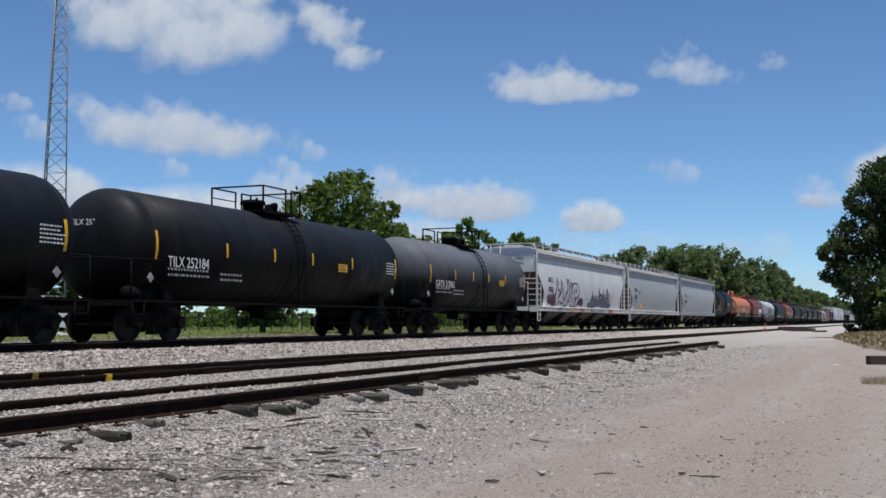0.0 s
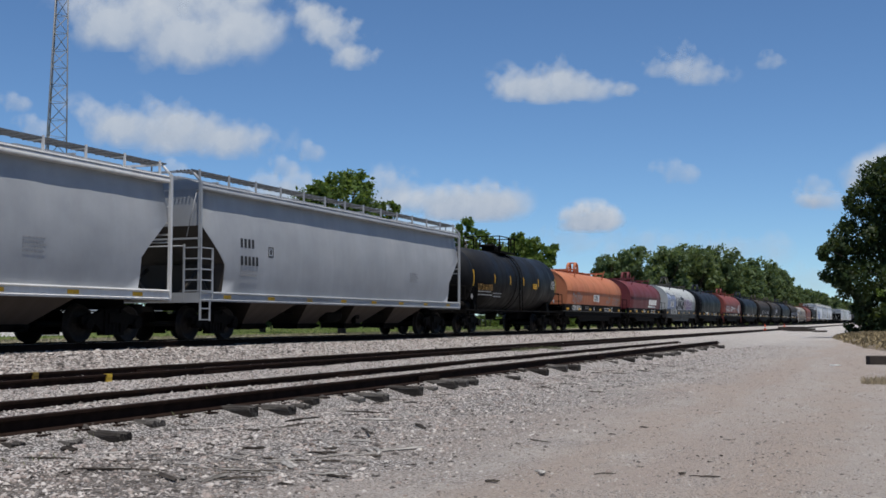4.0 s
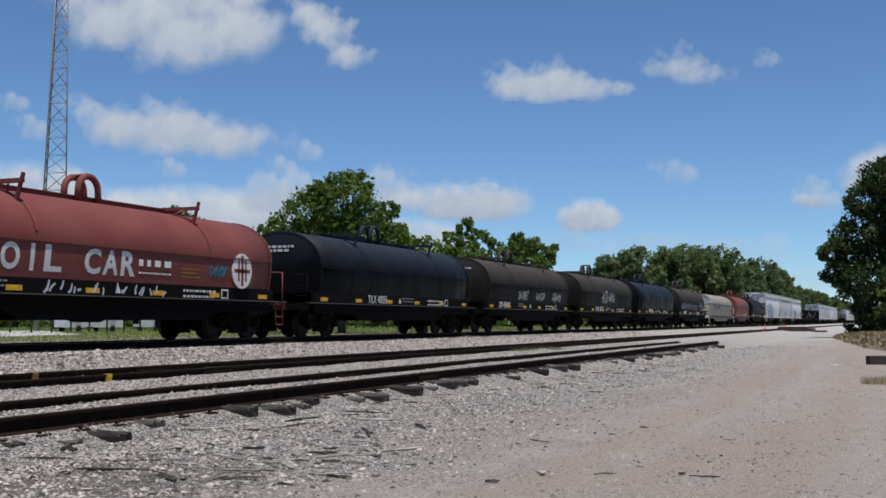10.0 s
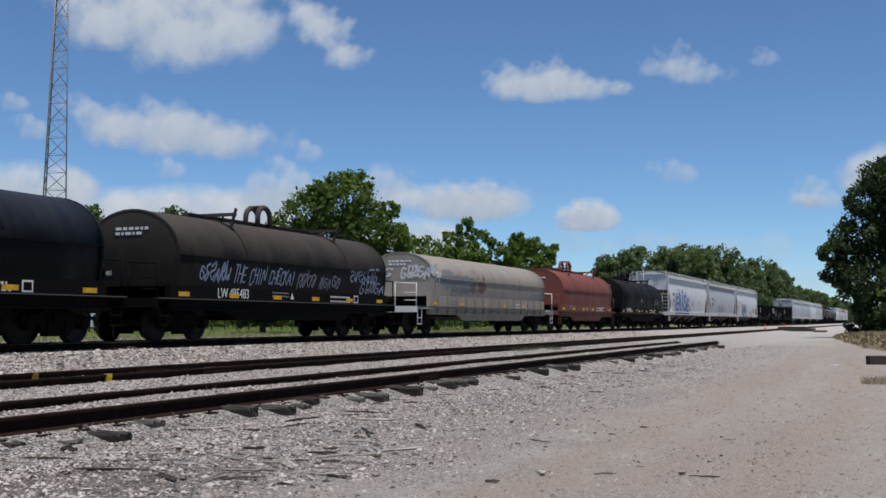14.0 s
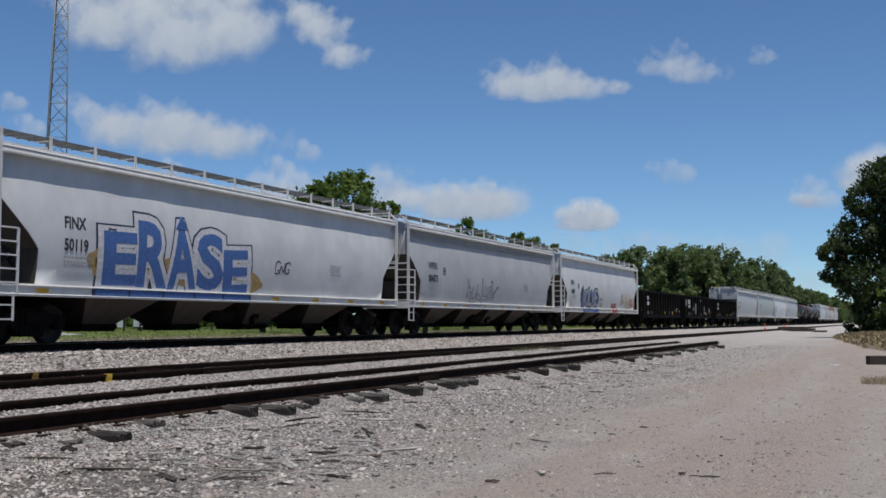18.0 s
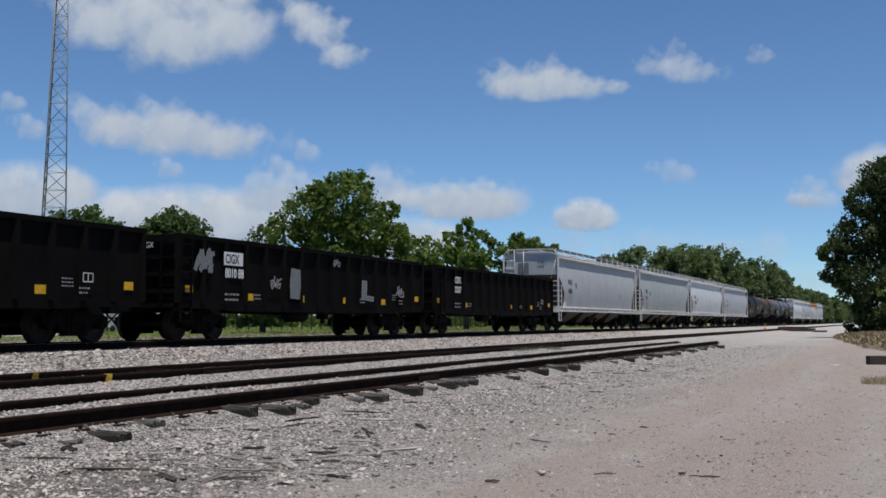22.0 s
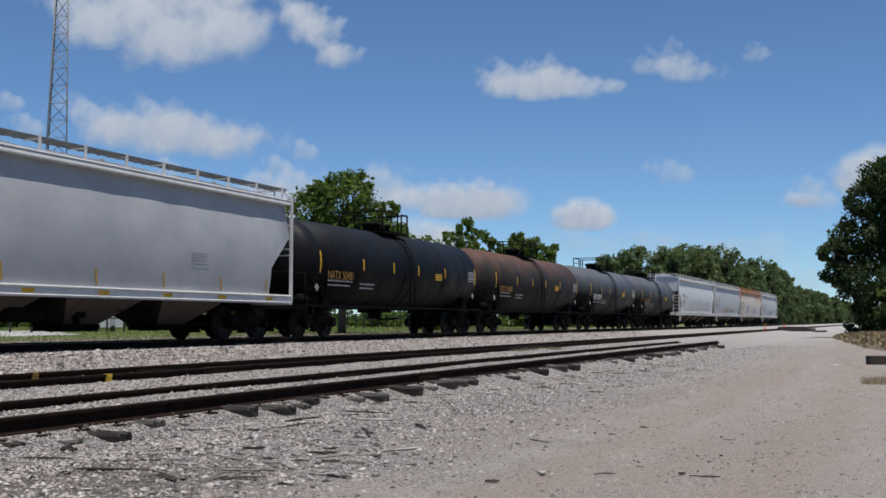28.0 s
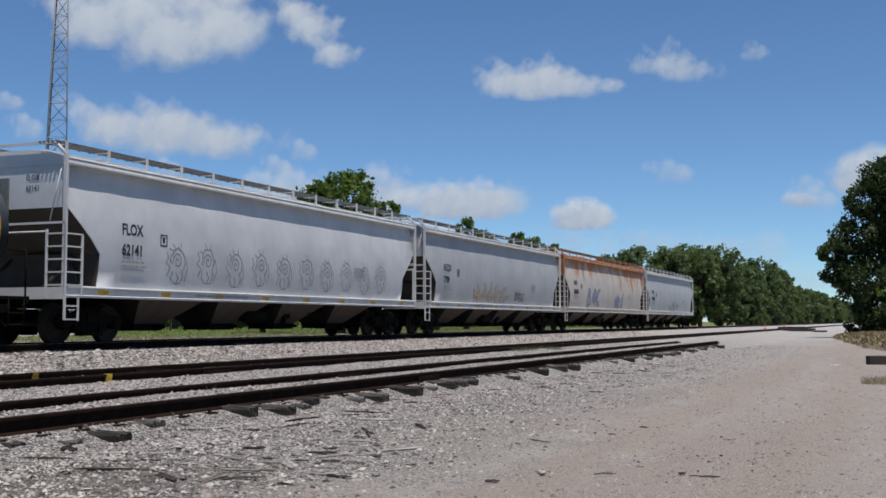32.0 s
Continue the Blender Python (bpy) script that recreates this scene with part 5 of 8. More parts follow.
# ---- coil car ----
def coil_flank(spec):
    """Side of a coil car's hood from its foot to the ridge, as (x, z): leaning in below the seam, round above it."""
    zb, zs, zt, W = spec.get("base", 1.45), spec.get("shoulder", 2.3), spec.get("top", 3.5), 1.54
    return [(1.455, zb), (W - 0.03, (zb + zs) / 2), (W, zs)] + [(W * math.cos(a), zs + (zt - zs) * math.sin(a)) for a in [i * math.pi / 20 for i in range(1, 11)]]


def coil_car(hh, half, spec, group="freight wagons of the train"):
    col, frame_mat = spec["paint"], spec.get("frame", STEEL)
    car = thing("coil_car", spec["label"], "coil car", group)
    zb, zs, zt, W = spec.get("base", 1.45), spec.get("shoulder", 2.3), spec.get("top", 3.5), 1.54
    near_side = coil_flank(spec)
    prof = near_side + [(-x, z) for x, z in near_side[-2::-1]]

    def hood():
        s = Shape()
        k = len(prof)
        st = 9
        vs = [(x, -hh + 2 * hh * j / (st - 1), z) for j in range(st) for x, z in prof]
        s.add(vs, [(j * k + i, j * k + i + 1, (j + 1) * k + i + 1, (j + 1) * k + i) for j in range(st - 1) for i in range(k - 1)], True)
        s.add(vs, [tuple(range(k)), tuple((st - 1) * k + i for i in range(k - 1, -1, -1))])
        return s
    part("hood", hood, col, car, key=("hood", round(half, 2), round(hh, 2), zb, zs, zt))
    for sd in (-1, 1):
        def lip():
            s = Shape()
            vs = [(x * 1.012, y, zs + (z - zs) * 1.012) for y in (hh - 0.07, hh + 0.012) for x, z in prof]
            k = len(prof)
            s.add(vs, [(i, i + 1, k + i + 1, k + i) for i in range(k - 1)])
            inner = [(x * 0.97, hh + 0.012, zs + (z - zs) * 0.97) for x, z in prof]
            s.add(vs[k:] + inner, [(i, i + 1, k + i + 1, k + i) for i in range(k - 1)])
            return s
        part("end_lip", lip, col, car, at=pose(0, 0, 0, 0, 0, 0 if sd > 0 else 180), key=("lip", round(half, 2), round(hh, 2), zb, zs, zt))
        part("seam_rail", lambda: Shape().box(W - 0.01, W + 0.03, -hh + 0.02, hh - 0.02, zs - 0.03, zs + 0.01), col, car, at=pose(0, 0, 0, 0, 0, 0 if sd > 0 else 180), key=("seamrail", round(hh, 2), zs))
    if spec.get("lift", True):
        lm = spec.get("lift_mat", col)
        part("ridge_beam", lambda: Shape().box(-0.11, 0.11, -hh * 0.62, hh * 0.62, zt - 0.03, zt + 0.10).box(-0.16, 0.16, -hh * 0.62, hh * 0.62, zt + 0.10, zt + 0.125), lm, car, key=("ridge", round(hh, 2), zt))
        for sd in (-1, 1):
            def abr():
                s = Shape()
                foot = zs + (zt - zs) * math.sqrt(1 - (1.02 / W) ** 2)
                for x in (1, -1):
                    s.prism([(x * 1.0, foot - 0.04), (x * 1.06, foot - 0.07), (x * 1.25, zt + 0.26), (x * 1.20, zt + 0.29)], -0.04, 0.04)
                    s.rod((x * 0.55, sd * -0.25, zt - 0.1), (x * 0.8, 0, zt + 0.10), 0.03)
                s.box(-1.2, 1.2, -0.07, 0.07, zt + 0.06, zt + 0.15)
                return s

            # thin strip that stands in for the bracket's shadow on the hood
            def shadow_strip():
                s = Shape()
                arc = [(x, z) for x, z in near_side if z > zs + 0.15]
                for x in (1, -1):
                    for (xa, za), (xb, zb_) in zip(arc, arc[1:]):
                        s.add([(x * xa * 1.012, -0.05, za + 0.014), (x * xa * 1.012, 0.05, za + 0.014), (x * xb * 1.012, 0.05, zb_ + 0.014), (x * xb * 1.012, -0.05, zb_ + 0.014)], [(0, 1, 2, 3)])
                return s
            part("hood_strap", shadow_strip, lm, car, at=pose(0, sd * hh * 0.5 + 0.12, 0), key=("shadow_strip", zt))
            part("lifting_bracket", abr, lm, car, at=pose(0, sd * hh * 0.5, 0), key=("abr", zt, sd))

        def loops():
            s = Shape()
            if spec.get("frame_lift"):
                for y in (-0.35, 0.35):
                    s.box(-0.2, 0.2, y - 0.08, y + 0.08, zt + 0.8, zt + 0.88)
                    for x in (-0.42, 0.42):
                        s.rod((x, y * 1.9, zt - 0.05), (x * 0.3, y, zt + 0.84), 0.05)
                s.box(-0.15, 0.15, -0.42, 0.42, zt + 0.82, zt + 0.89)
                return s
            for x in (-0.22, 0.22):
                pts = [(x, -0.38, zt + 0.02)] + [(x, -0.36 * math.cos(a), zt + 0.30 + 0.33 * math.sin(a)) for a in [i * math.pi / 10 for i in range(11)]] + [(x, 0.38, zt + 0.02)]
                s.path(pts, 0.085, 8)
            s.rod((-0.22, 0, zt + 0.66), (0.22, 0, zt + 0.66), 0.05)
            return s
        part("lifting_loop", loops, lm, car, key=("loops", zt, spec.get("frame_lift", False)))
    # trough frame beneath the hood
    for sd in (-1, 1):
        rot = 0 if sd > 0 else 180
        part("side_sill", lambda: Shape().prism([(1.30, 0.80), (1.50, 0.80), (1.52, 0.84), (1.46, 0.87), (1.46, 1.02), (1.52, 1.05), (1.52, 1.09), (1.46, 1.10), (1.46, zb + 0.02), (1.30, zb + 0.02)], -hh - 0.25, hh + 0.25), frame_mat, car, at=pose(0, 0, 0, 0, 0, rot), key=("coilsill", round(hh, 2), zb))
        part("deep_sill", lambda: Shape().prism([(-hh * 0.62, 0.82), (hh * 0.62, 0.82), (hh * 0.52, 0.55), (-hh * 0.52, 0.55)], 1.32, 1.42, "x"), frame_mat, car, at=pose(0, 0, 0, 0, 0, rot), key=("deepsill", round(hh, 2)))
        if spec.get("ribbed"):
            for i in range(14):
                yy = -hh + 0.5 + i * (2 * hh - 1.0) / 13
                part("stake", lambda: Shape().box(1.47, 1.54, -0.06, 0.06, 0.85, zb), frame_mat, car, at=pose(0, yy * (1 if sd > 0 else -1), 0, 0, 0, rot), key=("stake", zb))
        part("walkway", lambda: Shape().box(1.36, 1.58, -half + 0.6, half - 0.6, 1.10, 1.125), spec.get("deck_mat", DECKEDGE), car, at=pose(0, 0, 0, 0, 0, rot), key=("walk", round(half, 2)))

        def endgear():
            s = Shape()
            s.box(-1.5, 1.5, -half + 0.62, -hh + 0.05, 1.02, 1.07).box(-1.52, 1.52, -half + 0.58, -half + 0.66, 0.88, 1.12)
            s.path([(1.46, -half + 0.66, 1.1), (1.46, -half + 0.66, 2.0), (0.55, -half + 0.66, 2.05)], 0.022)
            s.path([(-1.46, -half + 0.66, 1.1), (-1.46, -half + 0.66, 2.0), (-0.55, -half + 0.66, 2.05)], 0.022)
            s.rod((0.55, -half + 0.66, 1.05), (0.55, -half + 0.66, 2.05), 0.02).rod((-0.55, -half + 0.66, 1.05), (-0.55, -half + 0.66, 2.05), 0.02)
            for x in (1.5, -1.5):
                for z in (0.42, 0.66):
                    s.rod((x, -half + 0.7, z), (x, -half + 1.1, z), 0.016)
                s.rod((x, -half + 0.7, 0.4), (x, -half + 0.7, 1.05), 0.018).rod((x, -half + 1.1, 0.4), (x, -half + 1.1, 1.05), 0.018)
            for z in (1.35, 1.65):
                s.rod((0.95, -half + 0.66, z), (1.46, -half + 0.66, z), 0.016)
            return s
        part("end_railing", endgear, spec.get("rail_mat", frame_mat), car, at=pose(0, 0, 0, 0, 0, 0 if sd < 0 else 180), key=("coilend", round(half, 2), round(hh, 2)))
        part("hand_wheel", lambda: Shape().lathe([(0.22, -0.02), (0.26, 0), (0.22, 0.02)], (-0.75, -half + 0.7, 1.75), "y", 16).box(-0.9, -0.6, -half + 0.7, -half + 0.85, 1.3, 1.9), STEEL, car, at=pose(0, 0, 0, 0, 0, 0 if sd < 0 else 180), key=("handwheel", round(half, 2)))
    for i in range(6):
        yy = -hh + 0.35 + i * (2 * hh - 0.7) / 5
        part("reflector", lambda: Shape().box(1.534, 1.54, -0.24, 0.24, -0.06, 0.06), YELLOW, car, at=pose(-0.072, yy, 1.24 + spec.get("refl", 0.0)), key="coil_reflector")
    underframe(car, half, 0.4)
    for sd in (-1, 1):
        truck(car, sd * (half - 2.4))
    coupler(car, half)
    return car, hh


# ---- gondola ----
def gondola(h, half, spec, group="freight wagons of the train"):
    col = spec["paint"]
    car = thing("gondola", spec["label"], "gondola car", group)
    z0, z1, W = 0.95, 2.72, 1.5
    for sd in (-1, 1):
        rot = 0 if sd > 0 else 180
        part("side", lambda: Shape().box(W - 0.06, W - 0.02, -h, h, z0, z1), col, car, at=pose(0, 0, 0, 0, 0, rot), key=("gside", round(h, 2)))
        part("top_rail", lambda: Shape().prism([(W - 0.1, z1 - 0.02), (W + 0.09, z1 - 0.02), (W + 0.1, z1 + 0.1), (W - 0.1, z1 + 0.1)], -h - 0.02, h + 0.02), col, car, at=pose(0, 0, 0, 0, 0, rot), key=("grail", round(h, 2)))
        part("side_sill", lambda: Shape().prism([(-h, 0.88), (-h * 0.72, 0.84), (-h * 0.66, 0.80), (h * 0.66, 0.80), (h * 0.72, 0.84), (h, 0.88), (h, 1.1), (-h, 1.1)], W - 0.06, W + 0.02, "x"), col, car, at=pose(0, 0, 0, 0, 0, rot), key=("gsill", round(h, 2)))
        for i in range(16):
            yy = -h + 0.06 + i * (2 * h - 0.12) / 15
            part("side_stake", lambda: Shape().prism([(W - 0.03, -0.12), (W + 0.09, -0.06), (W + 0.09, 0.06), (W - 0.03, 0.12)], 1.0, z1, "z"), col, car, at=pose(0, yy * (1 if sd > 0 else -1), 0, 0, 0, rot), key="gstake")
        def end():
            return Shape().box(-W + 0.02, W - 0.02, -h, -h + 0.05, z0, z1 + 0.08)
        for z in (0.88, 1.25, 1.7, 2.15, 2.6):
            part("end_rib", lambda: Shape().box(-W + 0.05, W - 0.05, -h - 0.08, -h, 0, 0.12), col, car, at=pose(0, 0, z) if sd < 0 else pose(0, 0, z, 0, 0, 180), key=("grib", round(h, 2)))
        part("end_wall", end, col, car, at=pose(0, 0, 0, 0, 0, 0 if sd < 0 else 180), key=("gend", round(h, 2)))
        lad = Shape()
        for i in range(5):
            z = 1.1 + i * 0.36
            lad.box(1.08, 1.5, -h - 0.16, -h - 0.13, z, z + 0.03).box(W + 0.1, W + 0.13, -h + 0.05, -h + 0.5, z, z + 0.03)
        lad.box(1.08, 1.11, -h - 0.16, -h - 0.08, 1.0, 2.7).box(W + 0.06, W + 0.13, -h + 0.03, -h + 0.06, 0.5, 2.7).box(W + 0.06, W + 0.13, -h + 0.5, -h + 0.53, 0.5, 2.7)
        for z in (0.5, 0.76):
            lad.box(W + 0.1, W + 0.13, -h + 0.05, -h + 0.5, z, z + 0.03)
        part("ladder", lad, col, car, at=pose(0, 0, 0, 0, 0, 0 if sd < 0 else 180), key=("glad", round(h, 2)))
    part("floor", Shape().box(-W + 0.03, W - 0.03, -h + 0.03, h - 0.03, 1.05, 1.12), col, car)
    for i in range(6):
        yy = -h + 0.55 + i * (2 * h - 1.1) / 5
        part("reflector", lambda: Shape().box(W + 0.0, W + 0.005, -0.17, 0.17, -0.1, 0.1), YELLOW, car, at=pose(0, yy, 1.22 if 0 < i < 5 else 1.38), key="gon_reflector")
    underframe(car, half, 0.35)
    for sd in (-1, 1):
        truck(car, sd * (half - 2.5))
    coupler(car, half)
    return car, h


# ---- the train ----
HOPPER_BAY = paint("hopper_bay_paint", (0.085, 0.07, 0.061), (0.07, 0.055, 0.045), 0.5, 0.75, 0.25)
H_WHITE = paint("white_hopper_paint", (0.52, 0.53, 0.538), (0.30, 0.27, 0.24), 0.09, 0.45)
H_GREY = paint("grey_hopper_paint", (0.31, 0.321, 0.333), (0.2, 0.18, 0.16), 0.1, 0.45)
H_PALE = paint("pale_grey_hopper_paint", (0.37, 0.381, 0.394), (0.27, 0.24, 0.21), 0.09, 0.45)
H_TRIM = paint("white_trim_paint", (0.56, 0.56, 0.55), (0.3, 0.24, 0.19), 0.35, 0.55)
H_RUST = paint("rust_streaked_paint", (0.50, 0.475, 0.44), (0.34, 0.18, 0.09), 0.3, 0.6, rust=0.36, run=0.17, line=3.0, rusty=((0.36, 0.13, 0.045), (0.55, 0.26, 0.10)))
ORANGE = paint("orange_hood_paint", (0.46, 0.15, 0.065), (0.2, 0.08, 0.045), 0.5, 0.6, fade=(0.55, 0.215, 0.11))
MAROON = paint("maroon_hood_paint", (0.135, 0.024, 0.028), (0.10, 0.055, 0.045), 0.4, 0.5)
COILWHITE = paint("white_hood_paint", (0.41, 0.425, 0.415), (0.24, 0.26, 0.24), 0.35, 0.55)
# skylight on the black hood's crown is put into the colour
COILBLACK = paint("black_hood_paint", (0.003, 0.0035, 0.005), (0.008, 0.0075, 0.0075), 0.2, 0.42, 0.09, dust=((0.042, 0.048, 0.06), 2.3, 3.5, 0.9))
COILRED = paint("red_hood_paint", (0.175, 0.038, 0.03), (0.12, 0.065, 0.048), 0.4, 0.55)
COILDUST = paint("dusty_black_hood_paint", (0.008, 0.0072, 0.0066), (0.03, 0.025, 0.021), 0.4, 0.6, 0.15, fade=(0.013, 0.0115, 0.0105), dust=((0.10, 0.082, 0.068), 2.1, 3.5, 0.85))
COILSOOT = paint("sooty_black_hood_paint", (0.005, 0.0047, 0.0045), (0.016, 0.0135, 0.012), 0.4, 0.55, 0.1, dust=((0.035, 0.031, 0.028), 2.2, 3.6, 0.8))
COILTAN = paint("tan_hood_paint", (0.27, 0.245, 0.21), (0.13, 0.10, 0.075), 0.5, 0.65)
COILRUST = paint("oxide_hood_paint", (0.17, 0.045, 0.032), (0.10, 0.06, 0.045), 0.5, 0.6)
# the tank's skylit upper half is painted in slate blue
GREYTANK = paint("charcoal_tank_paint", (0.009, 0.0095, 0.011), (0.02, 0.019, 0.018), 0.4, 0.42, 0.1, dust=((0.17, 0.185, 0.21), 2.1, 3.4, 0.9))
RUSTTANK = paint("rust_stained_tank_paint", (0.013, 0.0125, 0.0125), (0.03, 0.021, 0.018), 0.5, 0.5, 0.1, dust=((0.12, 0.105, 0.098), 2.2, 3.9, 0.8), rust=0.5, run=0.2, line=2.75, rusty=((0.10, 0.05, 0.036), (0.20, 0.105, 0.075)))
GONBLACK = paint("black_gondola_paint", (0.004, 0.0038, 0.0038), (0.013, 0.0105, 0.009), 0.35, 0.65, 0.06)
AMBER = plain("faded_amber_strip", (0.50, 0.30, 0.06), 0.6)
LIME = plain("sprayed_white", (0.62, 0.62, 0.64), 0.7)
SPRAY_BLUE = plain("sprayed_blue", (0.07, 0.15, 0.38), 0.6)
SPRAY_NAVY = plain("sprayed_navy", (0.03, 0.045, 0.085), 0.6)
SPRAY_PLUM = plain("sprayed_plum", (0.10, 0.022, 0.045), 0.6)
SPRAY_LILAC = plain("sprayed_lilac", (0.30, 0.23, 0.37), 0.6, 0.0, 0.5, 4)
SPRAY_GREY = plain("sprayed_grey", (0.22, 0.23, 0.26), 0.6)
SPRAY_TAN = plain("sprayed_tan", (0.55, 0.42, 0.25), 0.6)
BLUEGREY = plain("sprayed_blue_grey", (0.30, 0.35, 0.47), 0.6)


def tank_marks(car, hs, code, material, seed, placards=True):
    if code:
        lettering("reporting_mark", code, 0.40, material, car, on_side(1.525, -hs + 0.55, 1.93, 0), 0.86)
        lettering("reporting_mark", code, 0.22, material, car, pose(-0.45, -hs - 0.86, 2.95, 90, 0, 16), 0.8)
    else:
        bars(car, 1.52, -hs * 0.8, 2.55, 1.9, 1, 0.3, material, 0, seed)
    bars(car, 1.52, -hs + 0.55, 1.9, 1.9, 2, 0.07, GREYMARK, 0, seed + 1)
    bars(car, 1.52, -hs * 0.6, 1.85, 1.2, 2, 0.07, GREYMARK, 0, seed + 2)
    bars(car, 1.512, hs - 0.95, 2.66, 0.8, 5, 0.045, WHITE, 0, seed + 7)
    part("notice", Shape().box(1.50, 1.516, hs * 0.36, hs * 0.36 + 0.62, 2.18, 2.44), YELLOW, car, "yellow notice plate")
    bars(car, 1.524, hs * 0.36 + 0.06, 2.39, 0.5, 2, 0.05, INK, 0, seed + 3)
    if placards:
        for yy in (-hs - 0.1, hs - 0.35):
            part("placard", lambda: Shape().prism([(-0.13, 0), (0, -0.13), (0.13, 0), (0, 0.13)], 1.40, 1.42, "x"), GREYMARK, car, at=pose(0.06, yy, 1.62), key="placard")


def coil_marks(car, hh, spec):
    mm = spec.get("mark", WHITE)
    if spec.get("code"):
        lettering("reporting_mark", spec["code"], spec.get("code_size", 0.4), mm, car, on_side(spec.get("code_x", 1.464), -hh + spec.get("code_y", 3.6), spec.get("code_z", 1.17)), 0.84)
        lettering("reporting_mark", spec["code"], 0.17, mm, car, on_end(-1.25, -hh - 0.03, 1.75), 0.8)
    bars(car, 1.464, -hh + (spec.get("code_y", 3.6) + 2.9 if spec.get("code") else 1.6), 1.4, 1.1, 2, 0.05, GREYMARK, 0, spec["seed"])
    bars(car, 1.464, hh * 0.35, 1.36, 1.6, 2, 0.07, mm, 0, spec["seed"] + 4)
    if not spec.get("coer"):
        rnd = random.Random(spec["seed"] + 6)
        small = Shape()
        for row, wide in ((0.0, 1.0), (-0.13, 0.7)):
            a = 0.0
            while a < wide:
                w = rnd.uniform(0.06, 0.2)
                small.box(a, a + w, row, row + 0.075, 0, 0.003)
                a += w + 0.05
        tagged(part("stencil", small, WHITE if mm is WHITE else INK, car, at=on_end(-0.5, -hh - 0.016, 2.95)), kind="stuff")
    part("warning_mark", Shape().prism([(-0.1, 0), (0.1, 0), (0, 0.2)], 1.46, 1.466, "x"), mm, car, at=pose(0, -hh * 0.05, 1.2))
    part("inspection_panel", Shape().box(1.46, 1.466, hh * 0.62, hh * 0.62 + 0.33, 1.15, 1.41), mm, car)
    part("inspection_panel", Shape().box(1.466, 1.47, hh * 0.62 + 0.04, hh * 0.62 + 0.29, 1.19, 1.37), STEEL, car)


def hopper_marks(car, h, spec):
    mm = spec.get("mark", INK)
    lines = spec.get("code")
    if lines:
        a, b = lines
        lettering("reporting_mark", a, 0.38, mm, car, on_side(1.5985, -h + 1.95, 2.62, 2.6), 0.85, 0.009)
        lettering("reporting_mark", b, 0.38, mm, car, on_side(1.604, -h + 1.95, 2.12), 0.85, 0.009)
        lettering("reporting_mark", a, 0.2, mm, car, on_end(0.35, -h + 0.07, 3.75), 0.8)
        lettering("reporting_mark", b, 0.2, mm, car, on_end(0.35, -h + 0.07, 3.5), 0.8)
    else:
        code = Shape()
        for r, k in ((0, 4), (1, 5)):
            for c in range(k):
                code.box(c * 0.2, c * 0.2 + 0.12, -0.5 * r, -0.5 * r + 0.26, 0, 0.003)
        tagged(part("stencil", code, mm, car, at=on_side(1.5985, -h + 1.95, 2.62, 2.0)), kind="stuff")
    bars(car, 1.604, -h + 1.95, 1.98, 1.0, 2, 0.05, GREYMARK, 0, spec["seed"] + 1)
    bars(car, 1.602, h - 5.2, 2.35, 0.8, 5, 0.035, GREYMARK, 0, spec["seed"] + 2)
    fr = Shape().box(1.602, 1.607, -h + 3.45, -h + 3.48, 2.42, 2.72).box(1.602, 1.607, -h + 3.7, -h + 3.73, 2.42, 2.72).box(1.602, 1.607, -h + 3.45, -h + 3.73, 2.42, 2.45).box(1.602, 1.607, -h + 3.45, -h + 3.73, 2.69, 2.72).box(1.602, 1.607, -h + 3.55, -h + 3.63, 2.5, 2.64)
    part("inspection_frame", fr, mm, car, "small outlined inspection box")
    bars(car, 1.612, -h + 5.0, 1.22, 3.2, 1, 0.06, GREYMARK, 0, spec["seed"] + 5)
    for k in spec.get("strips", ()):
        part("reflector_strip", Shape().box(1.60, 1.606, -0.03, 0.03, -0.24, 0.24), AMBER, car, at=pose(-0.04, k * h, 1.62, 6, 0, 0))


# rear and front of each body along the line at the start, leading wagon first
SPANS = [(5.4, 19.96), (23.07, 37.73), (40.92, 53.2), (54.91, 74.62), (75.94, 94.6), (95.94, 114.88), (116.8, 129.58), (131.71, 144.86), (147.72, 158.28), (161.24, 174.46),
         (177.17, 190.25), (193.1, 206.26), (209.38, 222.7), (225.54, 238.59), (241.37, 254.86), (257.24, 270.48), (273.46, 286.05), (290.67, 305.69), (309.3, 320.65), (324.0, 337.16),
         (339.73, 359.5), (360.6, 379.87), (381.35, 400.8), (401.89, 418.03), (419.42, 435.49), (436.66, 453.2), (454.2, 473.63), (475.0, 495.0), (496.3, 515.69), (516.9, 536.74),
         (538.7, 553.12), (555.75, 569.97), (573.07, 585.3), (587.88, 600.31), (602.13, 621.6), (622.56, 641.5), (642.4, 663.3), (664.3, 684.4)]
OVERHANG = {"tank": 1.5, "hopper": 0.66, "coil": 1.45, "gondola": 0.62}

